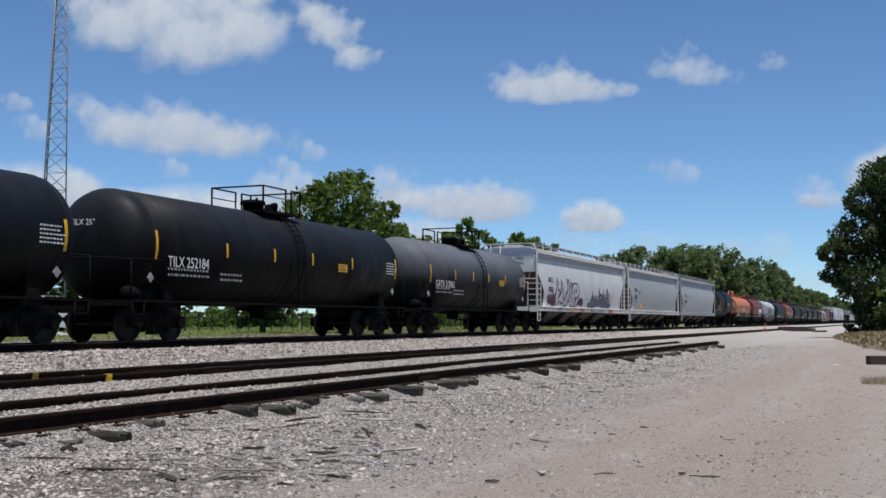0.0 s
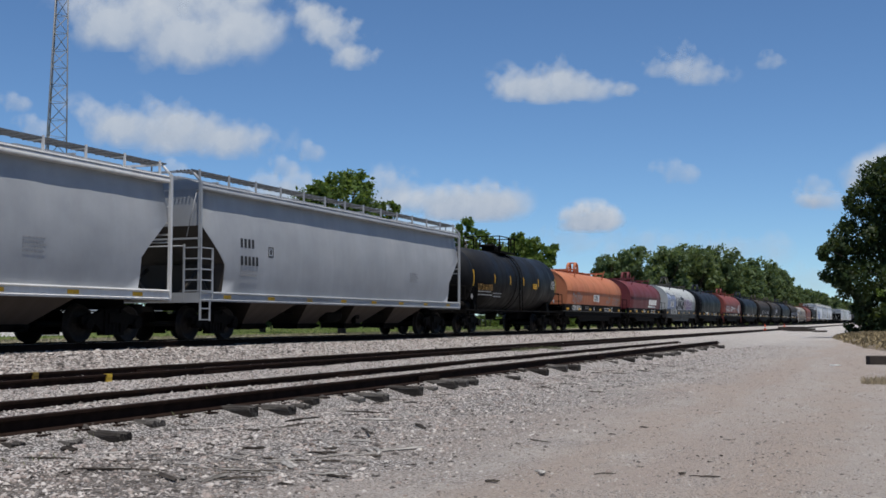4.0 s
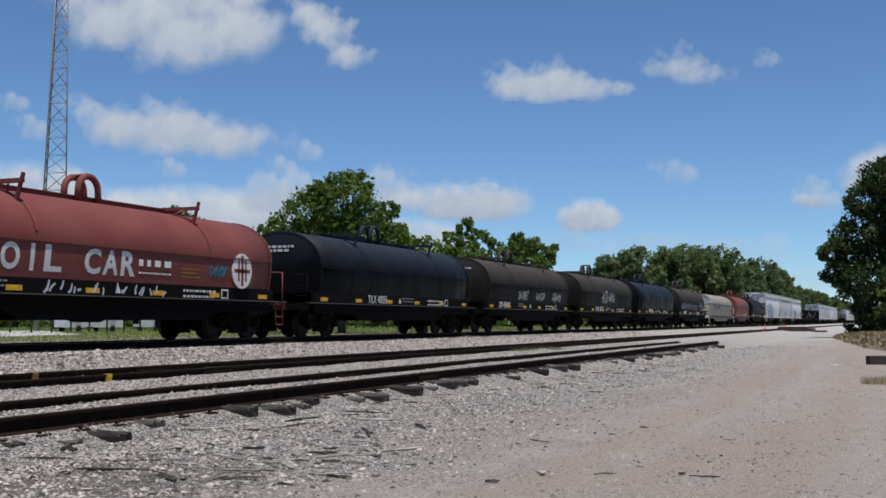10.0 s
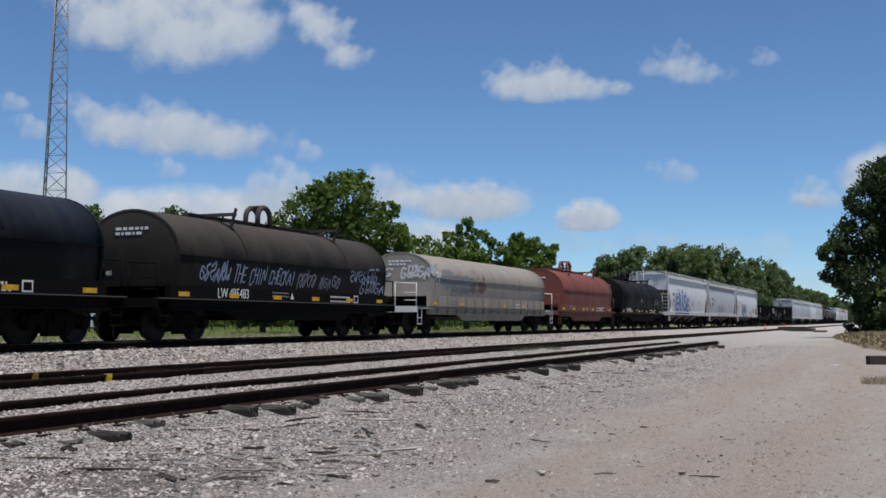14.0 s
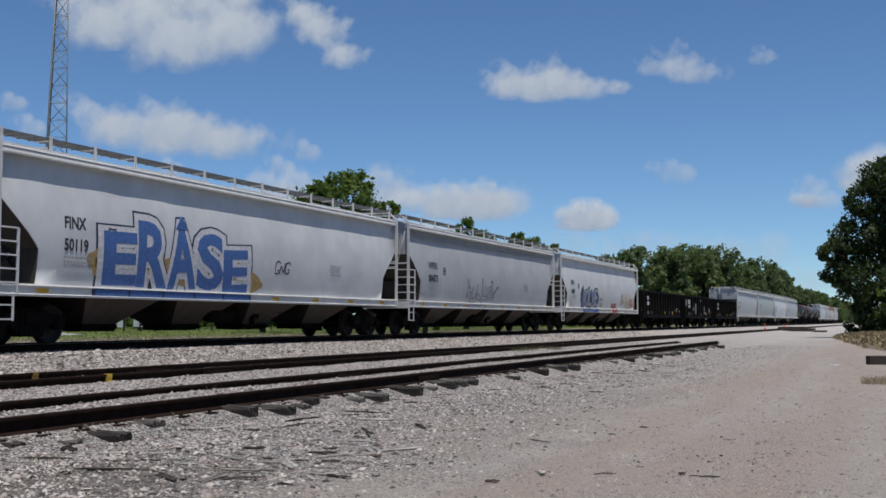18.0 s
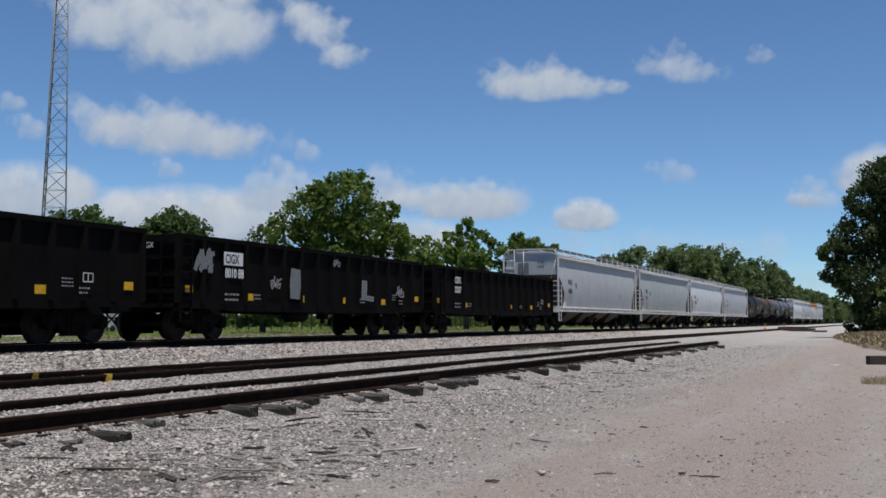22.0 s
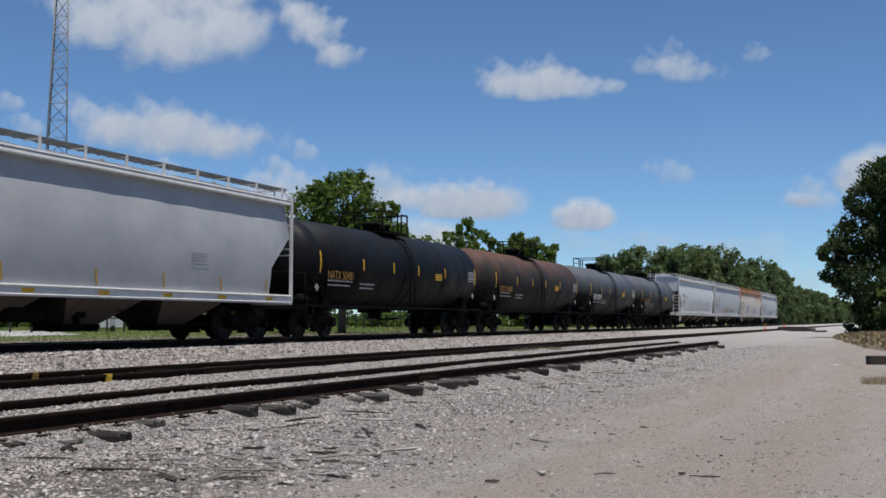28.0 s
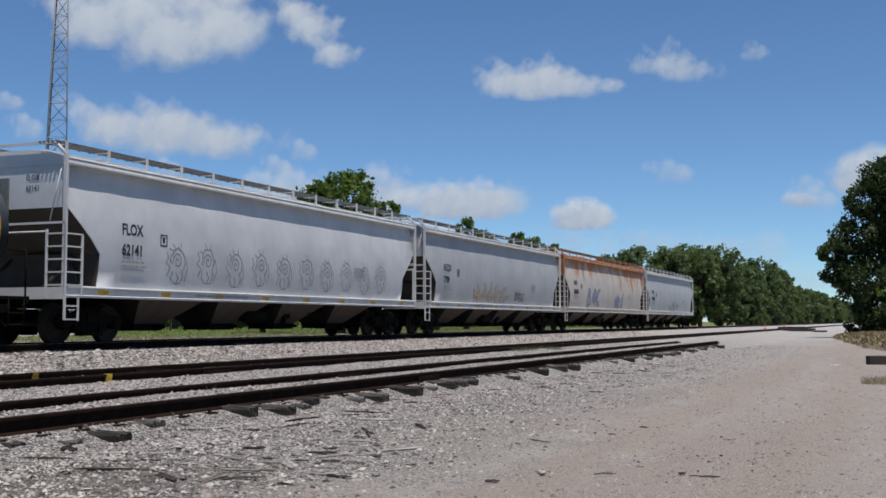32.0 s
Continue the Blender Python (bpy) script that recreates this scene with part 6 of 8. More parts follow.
TANK = "tank car rolling on the main line"
CONSIST = [
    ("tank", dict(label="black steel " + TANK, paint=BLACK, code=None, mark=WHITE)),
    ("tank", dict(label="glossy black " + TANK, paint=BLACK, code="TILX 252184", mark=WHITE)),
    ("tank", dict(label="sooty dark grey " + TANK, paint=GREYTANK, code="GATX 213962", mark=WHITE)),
    ("hopper", dict(label="white covered hopper car sprayed with large dark graffiti", paint=H_WHITE, trim=H_TRIM, code=("AMCX", "109264"), ribs=True, art=1)),
    ("hopper", dict(label="plain grey covered hopper car with ladders at its ends", paint=H_GREY, trim=H_TRIM, yellow=True, code=("OCPX", "62879"))),
    ("hopper", dict(label="plain grey covered hopper car with ladders at its ends", paint=H_GREY, trim=H_GREY)),
    ("tank", dict(label="black steel " + TANK + "", paint=BLACK, code="UTLX 661851", mark=GOLD)),
    ("coil", dict(label="faded orange hooded coil car with black frame", paint=ORANGE, code="COER 803856", base=1.5, code_y=1.3, coer=6.6, art=2)),
    ("coil", dict(label="maroon hooded coil car with white slanted emblem", paint=MAROON, emblem=True)),
    ("coil", dict(label="white hooded coil car covered in bold graffiti", paint=COILWHITE, frame=paint("grey_frame_paint", (0.02, 0.019, 0.018), (0.02, 0.016, 0.013), 0.6), code="COER 806066", mark=INK, code_x=1.484, base=1.5, code_y=1.9, code_size=0.42, coer=2.05, frame_lift=True, lift_mat=plain("bare_lift_steel", (0.075, 0.07, 0.066), 0.7), art=3)),
    ("coil", dict(label="clean black hooded coil car with white stencilled marks", paint=COILBLACK, code="TILX 40294")),
    ("coil", dict(label="faded red hooded coil car with white lettering and round emblem", paint=COILRED, coil_word=True, rail_mat=COILRED)),
    ("coil", dict(label="clean black hooded coil car with white stencilled marks", paint=COILBLACK, code="TILX 40056")),
    ("coil", dict(label="dusty dark brown hooded coil car with small tags", paint=COILDUST, code="LW 495497", code_y=1.4, art=4)),
    ("coil", dict(label="dusty dark brown hooded coil car with white sprayed scrawl", paint=COILDUST, code="DOKL 381571", art=5)),
    ("coil", dict(label="clean blue-black hooded coil car with white stencilled marks", paint=COILBLACK, code="TILX 40301")),
    ("coil", dict(label="dusty dark grey hooded coil car with sprayed lettering", paint=COILDUST, code="LW 495483", code_y=1.9, art=6)),
    ("coil", dict(label="weathered tan hooded coil car with ribbed frame", paint=COILTAN, frame=COILTAN, ribbed=True, lift=False, base=1.55, top=3.35, over=2.3, art=7, rail_mat=WHITE)),
    ("coil", dict(label="dull oxide red hooded coil car", paint=COILRUST, frame=COILRUST)),
    ("coil", dict(label="sooty black hooded coil car with faint tags", paint=COILSOOT, code="LW 42003", code_y=1.2, art=8)),
    ("hopper", dict(label="white covered hopper car with large blue graffiti lettering", paint=H_WHITE, trim=H_TRIM, code=("FINX", "50119"), art=9)),
    ("hopper", dict(label="white covered hopper car with thin outlined graffiti", paint=H_PALE, trim=H_TRIM, code=("WFRX", "884873"), ribs=True, art=10)),
    ("hopper", dict(label="white covered hopper car with patchy graffiti and rusty corner", paint=H_WHITE, trim=H_TRIM, code=("FINX", "10409"), strips=(-0.8, -0.05, 0.9), art=11)),
    ("gondola", dict(label="black open gondola car with ribbed sides", paint=GONBLACK, code=("CIGX", "302650"))),
    ("gondola", dict(label="black open gondola car with patched tags and white marks", paint=GONBLACK, code=("CIGX", "8010 88"), art=12)),
    ("gondola", dict(label="black open gondola car with ribbed sides and white marks", paint=GONBLACK, code=("CEFX", "32207"))),
    ("hopper", dict(label="light grey covered hopper car with white end cage", paint=H_PALE, trim=H_TRIM, code=("SHQX", "41836"), top=4.22)),
    ("hopper", dict(label="pale green-grey covered hopper car with slanted yellow strips", paint=paint("green_grey_hopper_paint", (0.325, 0.347, 0.34), (0.27, 0.24, 0.21), 0.09, 0.45), trim=H_TRIM, code=("GISX", "2371"), strips=(-0.72, -0.4, -0.1, 0.2, 0.5, 0.8))),
    ("hopper", dict(label="clean white covered hopper car", paint=H_WHITE, trim=H_TRIM)),
    ("hopper", dict(label="light grey covered hopper car with slanted yellow strips", paint=H_PALE, trim=H_TRIM, code=("TILX", "221175"), strips=(-0.72, -0.45, -0.2, 0.1, 0.36, 0.62, 0.86))),
    ("tank", dict(label="black " + TANK + " behind a grey hopper", paint=BLACK, code="NATX 50481", mark=GOLD)),
    ("tank", dict(label="rust-stained dark " + TANK, paint=RUSTTANK, code="UTLX 67488", mark=GOLD)),
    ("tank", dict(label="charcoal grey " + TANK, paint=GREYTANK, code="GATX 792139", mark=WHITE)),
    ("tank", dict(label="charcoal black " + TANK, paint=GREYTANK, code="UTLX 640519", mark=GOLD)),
    ("hopper", dict(label="white covered hopper car with a row of scrawled faces", paint=H_WHITE, trim=H_TRIM, code=("FLOX", "62141"), art=13)),
    ("hopper", dict(label="pale covered hopper car with outlined graffiti", paint=H_PALE, trim=H_TRIM, code=("AEQX", "7789"), art=14)),
    ("hopper", dict(label="white covered hopper car streaked with orange rust", paint=H_RUST, trim=H_RUST, art=15)),
    ("hopper", dict(label="white covered hopper car at the end of the train", paint=H_PALE, trim=H_TRIM, art=16)),
]
CARS = []


def block_art(parent, at, width, height, glyphs, fill, outline, seed, pen=0.05):
    """Chunky sprayed block shapes with an outline, like lettering but spelling nothing."""
    rnd = random.Random(seed)
    inner, outer = Shape(), Shape()
    step = width / glyphs
    for gi in range(glyphs):
        x0 = gi * step
        w, sl = step * 0.34, rnd.uniform(-0.22, 0.22) * step
        lo, hi = rnd.uniform(-0.05, 0.06) * height, height * rnd.uniform(0.92, 1.05)
        kind = rnd.randint(0, 3)
        quads = [((x0 + 0.02 * step, lo), (x0 + w, lo), (x0 + w + sl, hi), (x0 + sl, hi))]
        if kind != 1:
            quads.append(((x0 + step - w, lo), (x0 + step * 0.98, lo), (x0 + step * 0.98 - sl, hi), (x0 + step - w - sl, hi)))
        if kind in (0, 3):
            quads.append(((x0, hi - 0.30 * height), (x0 + step * 0.95, hi - 0.34 * height), (x0 + step * 0.95, hi - 0.02), (x0, hi)))
        if kind in (1, 3):
            quads.append(((x0, lo), (x0 + step * 0.95, lo + 0.02), (x0 + step * 0.9, lo + 0.3 * height), (x0, lo + 0.26 * height)))
        if kind in (1, 2):
            quads.append(((x0 + w * 0.4, height * 0.36), (x0 + step * 0.9, height * 0.42), (x0 + step * 0.9, height * 0.66), (x0 + w * 0.4, height * 0.6)))
        for qi, q in enumerate(quads):
            cx, cy = sum(p[0] for p in q) / 4, sum(p[1] for p in q) / 4
            big = [(p[0] + math.copysign(pen, p[0] - cx), p[1] + math.copysign(pen, p[1] - cy)) for p in q]
            outer.add([(p[0], p[1], 0.0006 * (gi * 4 + qi) / glyphs) for p in big], [(0, 1, 2, 3)])
            inner.add([(p[0], p[1], 0.006 + 0.0006 * (gi * 4 + qi) / glyphs) for p in q], [(0, 1, 2, 3)])
    put("graffiti_outline", outer, outline, parent, at)
    return put("graffiti", inner, fill, parent, at)


def scrawl_face(parent, at, seed):
    """A thin swirl with hair lines above and a curved body below, drawn quickly."""
    rnd = random.Random(seed)
    s = Shape()
    pen = 0.024

    def j():
        return rnd.uniform(-0.04, 0.04)
    stroke(s, [(0.5 + (0.03 + 0.014 * i) * math.cos(i * 0.75), 0.62 + (0.03 + 0.016 * i) * math.sin(i * 0.75)) for i in range(14)], pen)
    stroke(s, [(0.5 + 0.30 * math.cos(a) + j(), 0.60 + 0.36 * math.sin(a) + j()) for a in [0.3 * i - 0.6 for i in range(14)]], pen)
    for k in range(3):
        a = 1.0 + 0.6 * k + j() * 3
        stroke(s, [(0.5 + r * math.cos(a + 0.8 * r), 0.66 + r * math.sin(a + 0.8 * r)) for r in (0.30, 0.38, 0.46)], pen * 0.8)
    stroke(s, [(0.02 + j(), 0.85), (0.10, 0.66 + j()), (0.02 + j(), 0.55), (0.2, 0.42 + j()), (0.06, 0.2 + j())], pen * 0.8)
    stroke(s, [(0.30 + j(), 0.36), (0.24, 0.18 + j()), (0.42 + j(), 0.02), (0.66, 0.04 + j()), (0.78 + j(), 0.22), (0.70, 0.4)], pen)
    stroke(s, [(0.46, 0.34 + j()), (0.56 + j(), 0.18), (0.5, 0.06)], pen)
    stroke(s, [(0.86 + j(), 0.7), (0.94, 0.4 + j()), (0.84 + j(), 0.1)], pen * 0.7)
    return put("graffiti", s, SPRAY_GREY, parent, at)


SPRAY_BLACK = plain("sprayed_black", (0.014, 0.016, 0.022), 0.6)
SPRAY_SKY = plain("sprayed_periwinkle", (0.22, 0.27, 0.44), 0.6)
SPRAY_DUSK = plain("sprayed_dusk", (0.40, 0.29, 0.32), 0.6)
SPRAY_SLATE = plain("sprayed_slate", (0.12, 0.14, 0.19), 0.6)
SPRAY_OCHRE = plain("sprayed_ochre", (0.40, 0.27, 0.11), 0.7)
PATCHGREY = plain("buffed_grey_patch", (0.19, 0.20, 0.205), 0.7)


def add_art(car, kind, side, h):
    """Sprayed paint on the wagons' flanks; side is the curve of the flank."""
    def on(y, z):
        return (side, y, z)
    if kind == 1:
        haze_patch(car, on(-h + 1.9, 1.34), 1.9, 0.8, SPRAY_PLUM, 30, 3)
        haze_patch(car, on(-h + 7.6, 1.34), 1.3, 0.7, SPRAY_PLUM, 38, 3)
        wild(car, on(-h + 3.1, 1.34), 4.4, 1.4, 8, [(0.13, SPRAY_PLUM), (0.055, SPRAY_NAVY), (0.0, LIME)], 31, 0.15)
        spray(car, on(-h + 6.9, 1.4), "P", 1.2, 1.25, [(0.06, SPRAY_NAVY), (0.0, LIME)], 35, twist=8)
        haze_patch(car, on(0.3, 1.34), 5.6, 0.5, SPRAY_SLATE, 32, 9)
        wild(car, on(0.5, 1.34), 4.9, 1.2, 10, [(0.05, SPRAY_BLACK), (0.0, SPRAY_SLATE)], 33, 0.2)
        wild(car, on(0.9, 1.36), 4.4, 0.8, 6, [(0.0, plain("sprayed_brick", (0.26, 0.05, 0.04), 0.6))], 36, 0.15)
        graffiti(car, on(h - 4.6, 1.75), 0.9, 0.6, RED, 37, 3, 0.03)
        wild(car, on_side(1.648, -h + 2.2, 1.09), 12.0, 0.2, 18, [(0.02, LIME), (0.0, SPRAY_NAVY)], 34)
        for k, mat in enumerate((SPRAY_BLUE, YELLOW, RED, SPRAY_OCHRE, SPRAY_SKY, RED)):
            haze_patch(car, on_side(1.646, -h + 3.6 + 2.3 * k, 1.08), 0.9, 0.2, mat, 60 + k, 2)
    elif kind == 2:
        tag(car, on(-h + 1.1, 1.6), "?????", 2.2, 0.6, GREYMARK, 0.05, 35)
        graffiti(car, on(0.3, 1.62), 0.5, 0.6, LIME, 36, 1, 0.05)
        tag(car, on(2.6, 1.6), "???", 0.9, 0.45, GREYMARK, 0.04, 37)
        tag(car, on(4.2, 1.6), "????", 1.6, 0.45, GREYMARK, 0.045, 38)
    elif kind == 3:
        haze_patch(car, on(-h + 0.15, 1.55), 3.6, 1.2, SPRAY_SKY, 37, 6)
        spray(car, on(-h + 0.2, 1.55), "BW", 3.2, 1.2, [(0.06, SPRAY_NAVY), (0.0, plain("sprayed_pale_blue", (0.33, 0.38, 0.50), 0.6))], 38, twist=4, fat=0.06)
        spray(car, on(-h + 3.9, 1.53), "LANCE", 3.5, 1.14, [(0.065, LIME), (0.0, SPRAY_BLACK)], 39, twist=6, fat=0.075, squeeze=1.06)
        wild(car, on(-h + 7.4, 1.55), 1.3, 1.0, 2, [(0.05, SPRAY_NAVY), (0.01, SPRAY_DUSK)], 40, 0.8)
        block_art(car, on(-h + 8.7, 1.54), 2.8, 0.92, 5, SPRAY_LILAC, LIME, 41, 0.06)
        tag(car, on(h - 1.6, 1.56), "????", 1.1, 0.7, SPRAY_GREY, 0.05, 42)
        tag(car, on(-h + 0.6, 2.85), "????", 1.4, 0.25, SPRAY_GREY, 0.03, 45)
        tag(car, on(-h + 4.4, 2.75), "??????", 2.6, 0.25, SPRAY_GREY, 0.025, 46)
        tag(car, on_side(1.468, -0.2, 1.18), "????", 1.6, 0.22, GREYMARK, 0.035, 43)
        tag(car, on_side(1.468, 2.4, 1.18), "?? ???", 2.0, 0.22, GREYMARK, 0.03, 44)
    elif kind == 4:
        for y, w, sd, word in ((-2.4, 1.5, 42, "???????"), (0.5, 1.4, 43, "??????"), (3.4, 1.6, 44, "????????")):
            tag(car, on(y, 1.6), word, w, 0.45, LIME, 0.04, sd)
    elif kind == 5:
        tag(car, on(-1.9, 1.75), "-KASX-????", 3.4, 0.62, LIME, 0.07, 45, 0.2, 0.6)
        haze_patch(car, on(-0.4, 2.5), 1.7, 0.42, SPRAY_BLACK, 61, 3)
    elif kind == 6:
        tag(car, on(-5.4, 1.62), "??????", 1.5, 0.5, BLUEGREY, 0.055, 45)
        tag(car, on(-3.7, 1.62), "THE CHIN CHECKA!", 3.4, 0.45, BLUEGREY, 0.04, 46)
        tag(car, on(-0.1, 1.58), "???? ?????", 2.8, 0.45, SPRAY_GREY, 0.05, 47)
        tag(car, on(3.4, 1.85), "???????", 2.2, 0.45, BLUEGREY, 0.05, 48)
        tag(car, on(4.2, 1.5), "?????", 2.0, 0.42, BLUEGREY, 0.05, 49)
    elif kind == 7:
        tag(car, on(-h + 0.1, 2.0), "??", 0.5, 0.6, LIME, 0.06, 48)
        tag(car, on_end(-1.3, -h - 0.03, 2.3), "??", 0.9, 0.42, LIME, 0.06, 50)
        tag(car, on_end(0.0, -h - 0.03, 2.3), "??????", 1.6, 0.5, LIME, 0.08, 49, 0.1)
        haze_patch(car, on(-h + 1.0, 1.75), 4.0, 1.0, PATCHGREY, 62, 4)
        tag(car, on(h - 2.6, 1.6), "??????", 2.0, 0.45, GREYMARK, 0.05, 51)
        haze_patch(car, on(-3.6, 1.8), 1.9, 0.7, plain("faded_brown_patch", (0.15, 0.10, 0.08), 0.8), 63, 3)
    elif kind == 8:
        tag(car, on(-1.0, 1.85), "??", 0.6, 0.4, GREYMARK, 0.05, 51)
        tag(car, on(3.8, 1.75), "????", 1.6, 0.4, SPRAY_GREY, 0.045, 52)
    elif kind == 9:
        haze_patch(car, on(-h + 2.9, 1.34), 7.2, 0.95, SPRAY_OCHRE, 54, 8)
        spray(car, on(-h + 3.3, 1.34), "ERASE", 6.3, 1.62, [(0.10, SPRAY_NAVY), (0.075, LIME), (0.0, SPRAY_BLUE)], 53, [0.80, 1.02, 1.04, 0.95, 0.76], 4.0, 0.035, 1.0)
        part("graffiti", Shape().prism([(-h + 6.1, 2.9), (-h + 6.35, 3.25), (-h + 6.65, 2.92)], 1.56, 1.60, "x"), SPRAY_BLUE, car)
        for mat, a0, z0, z1, x in ((SPRAY_NAVY, 0.0, 1.10, 1.28, 1.612), (SPRAY_BLUE, 0.1, 1.115, 1.265, 1.616)):
            part("graffiti", Shape().box(1.60, x, -h + 2.9 + a0, -h + 9.7 - a0, z0, z1), mat, car)
        for k in range(4):
            part("graffiti", Shape().box(1.60, 1.619, -h + 4.2 + 1.35 * k, -h + 4.27 + 1.35 * k, 1.11, 1.27), SPRAY_NAVY, car)
        tag(car, on(-h + 11.0, 1.95), "GNG", 0.9, 0.35, SPRAY_BLACK, 0.04, 54)
    elif kind == 10:
        wild(car, on(-h + 6.0, 1.34), 3.8, 1.05, 6, [(0.02, SPRAY_NAVY), (-0.015, H_PALE)], 55, 0.5)
        wild(car, on_side(1.645, -h + 6.2, 1.09), 3.4, 0.18, 7, [(0.0, BLUEGREY)], 56)
    elif kind == 11:
        haze_patch(car, on(-h + 4.2, 1.34), 4.0, 1.2, SPRAY_NAVY, 56, 7)
        haze_patch(car, on(-h + 4.4, 1.36), 3.6, 1.1, SPRAY_BLUE, 59, 6)
        spray(car, on(-h + 4.5, 1.42), "WOLVE", 3.5, 1.05, [(0.05, SPRAY_NAVY), (0.0, plain("sprayed_silver", (0.36, 0.37, 0.41), 0.5))], 57, twist=7, fat=0.02, squeeze=1.0)
        haze_patch(car, on_side(1.645, -h + 4.4, 1.08), 3.6, 0.24, SPRAY_BLUE, 90, 7)
        wild(car, on_side(1.65, -h + 4.4, 1.09), 3.4, 0.2, 7, [(0.0, BLUEGREY)], 91)
        tag(car, on(-h + 8.4, 1.75), "???", 0.8, 0.25, INK, 0.03, 92)
        tag(car, on(-h + 8.4, 1.42), "???", 0.8, 0.25, INK, 0.03, 93)
        tag(car, on(1.9, 1.34), "????", 1.3, 0.34, RED, 0.08, 58)
        tag(car, on_side(1.648, 1.9, 1.08), "???", 1.3, 0.2, RED, 0.07, 94)
        wild(car, on(5.2, 1.36), 2.4, 1.1, 5, [(0.0, SPRAY_TAN)], 59, 0.2)
        tag(car, on(4.3, 1.45), "??", 1.0, 0.6, SPRAY_OCHRE, 0.05, 95)
        tag(car, on(7.0, 1.42), "???", 1.2, 0.7, RED, 0.06, 96)
        haze_patch(car, on_end(-0.1, -h + 0.072, 2.9), 0.22, 0.9, SPRAY_OCHRE, 97, 1)
    elif kind == 12:
        wild(car, on_side(1.60, -h + 0.6, 1.85), 0.8, 0.6, 4, [(0.03, PATCHGREY)], 60, 0.8)
        part("paint_patch", Shape().prism([(-2.35, 1.22), (-1.78, 1.2), (-1.72, 1.6), (-1.74, 2.12), (-2.3, 2.16), (-2.38, 1.7)], 1.592, 1.598, "x"), PATCHGREY, car, "buffed grey paint patch")
        spray(car, on_side(1.60, 2.6, 1.25), "L", 0.8, 0.6, [(0.03, GREYMARK), (0.0, PATCHGREY)], 62)
        tag(car, on_side(1.604, -3.6, 1.5), "???", 0.6, 0.3, GREYMARK, 0.05, 63)
        tag(car, on_side(1.604, 5.4, 1.5), "???", 0.5, 0.3, GREYMARK, 0.07, 64)
        tag(car, on_side(1.604, 0.4, 2.35), "??", 0.5, 0.2, SPRAY_GREY, 0.05, 65)
        part("name_panel", Shape().box(1.594, 1.599, -h + 2.04, -h + 3.0, 2.08, 2.45), WHITE, car, "white name panel")
    elif kind == 13:
        for i in range(10):
            scrawl_face(car, on(-h + 3.7 + i * 1.36, 1.46 + 0.05 * (i % 2)), 70 + i)
    elif kind == 14:
        wild(car, on(-h + 5.2, 1.36), 4.6, 0.95, 6, [(0.035, SPRAY_GREY), (0.0, SPRAY_TAN)], 85, 0.4)
        tag(car, on(1.6, 1.5), "????", 1.4, 0.45, SPRAY_PLUM, 0.05, 86)
    elif kind == 15:
        wild(car, on(-h + 4.4, 1.36), 3.0, 1.2, 4, [(0.04, SPRAY_SLATE), (0.0, BLUEGREY)], 87, 0.6)
        wild(car, on(1.2, 1.36), 2.4, 1.1, 3, [(0.04, SPRAY_SLATE), (0.0, BLUEGREY)], 88, 0.6)
    elif kind == 16:
        wild(car, on(-1.5, 1.36), 4.0, 0.9, 5, [(0.02, SPRAY_GREY)], 89, 0.5)


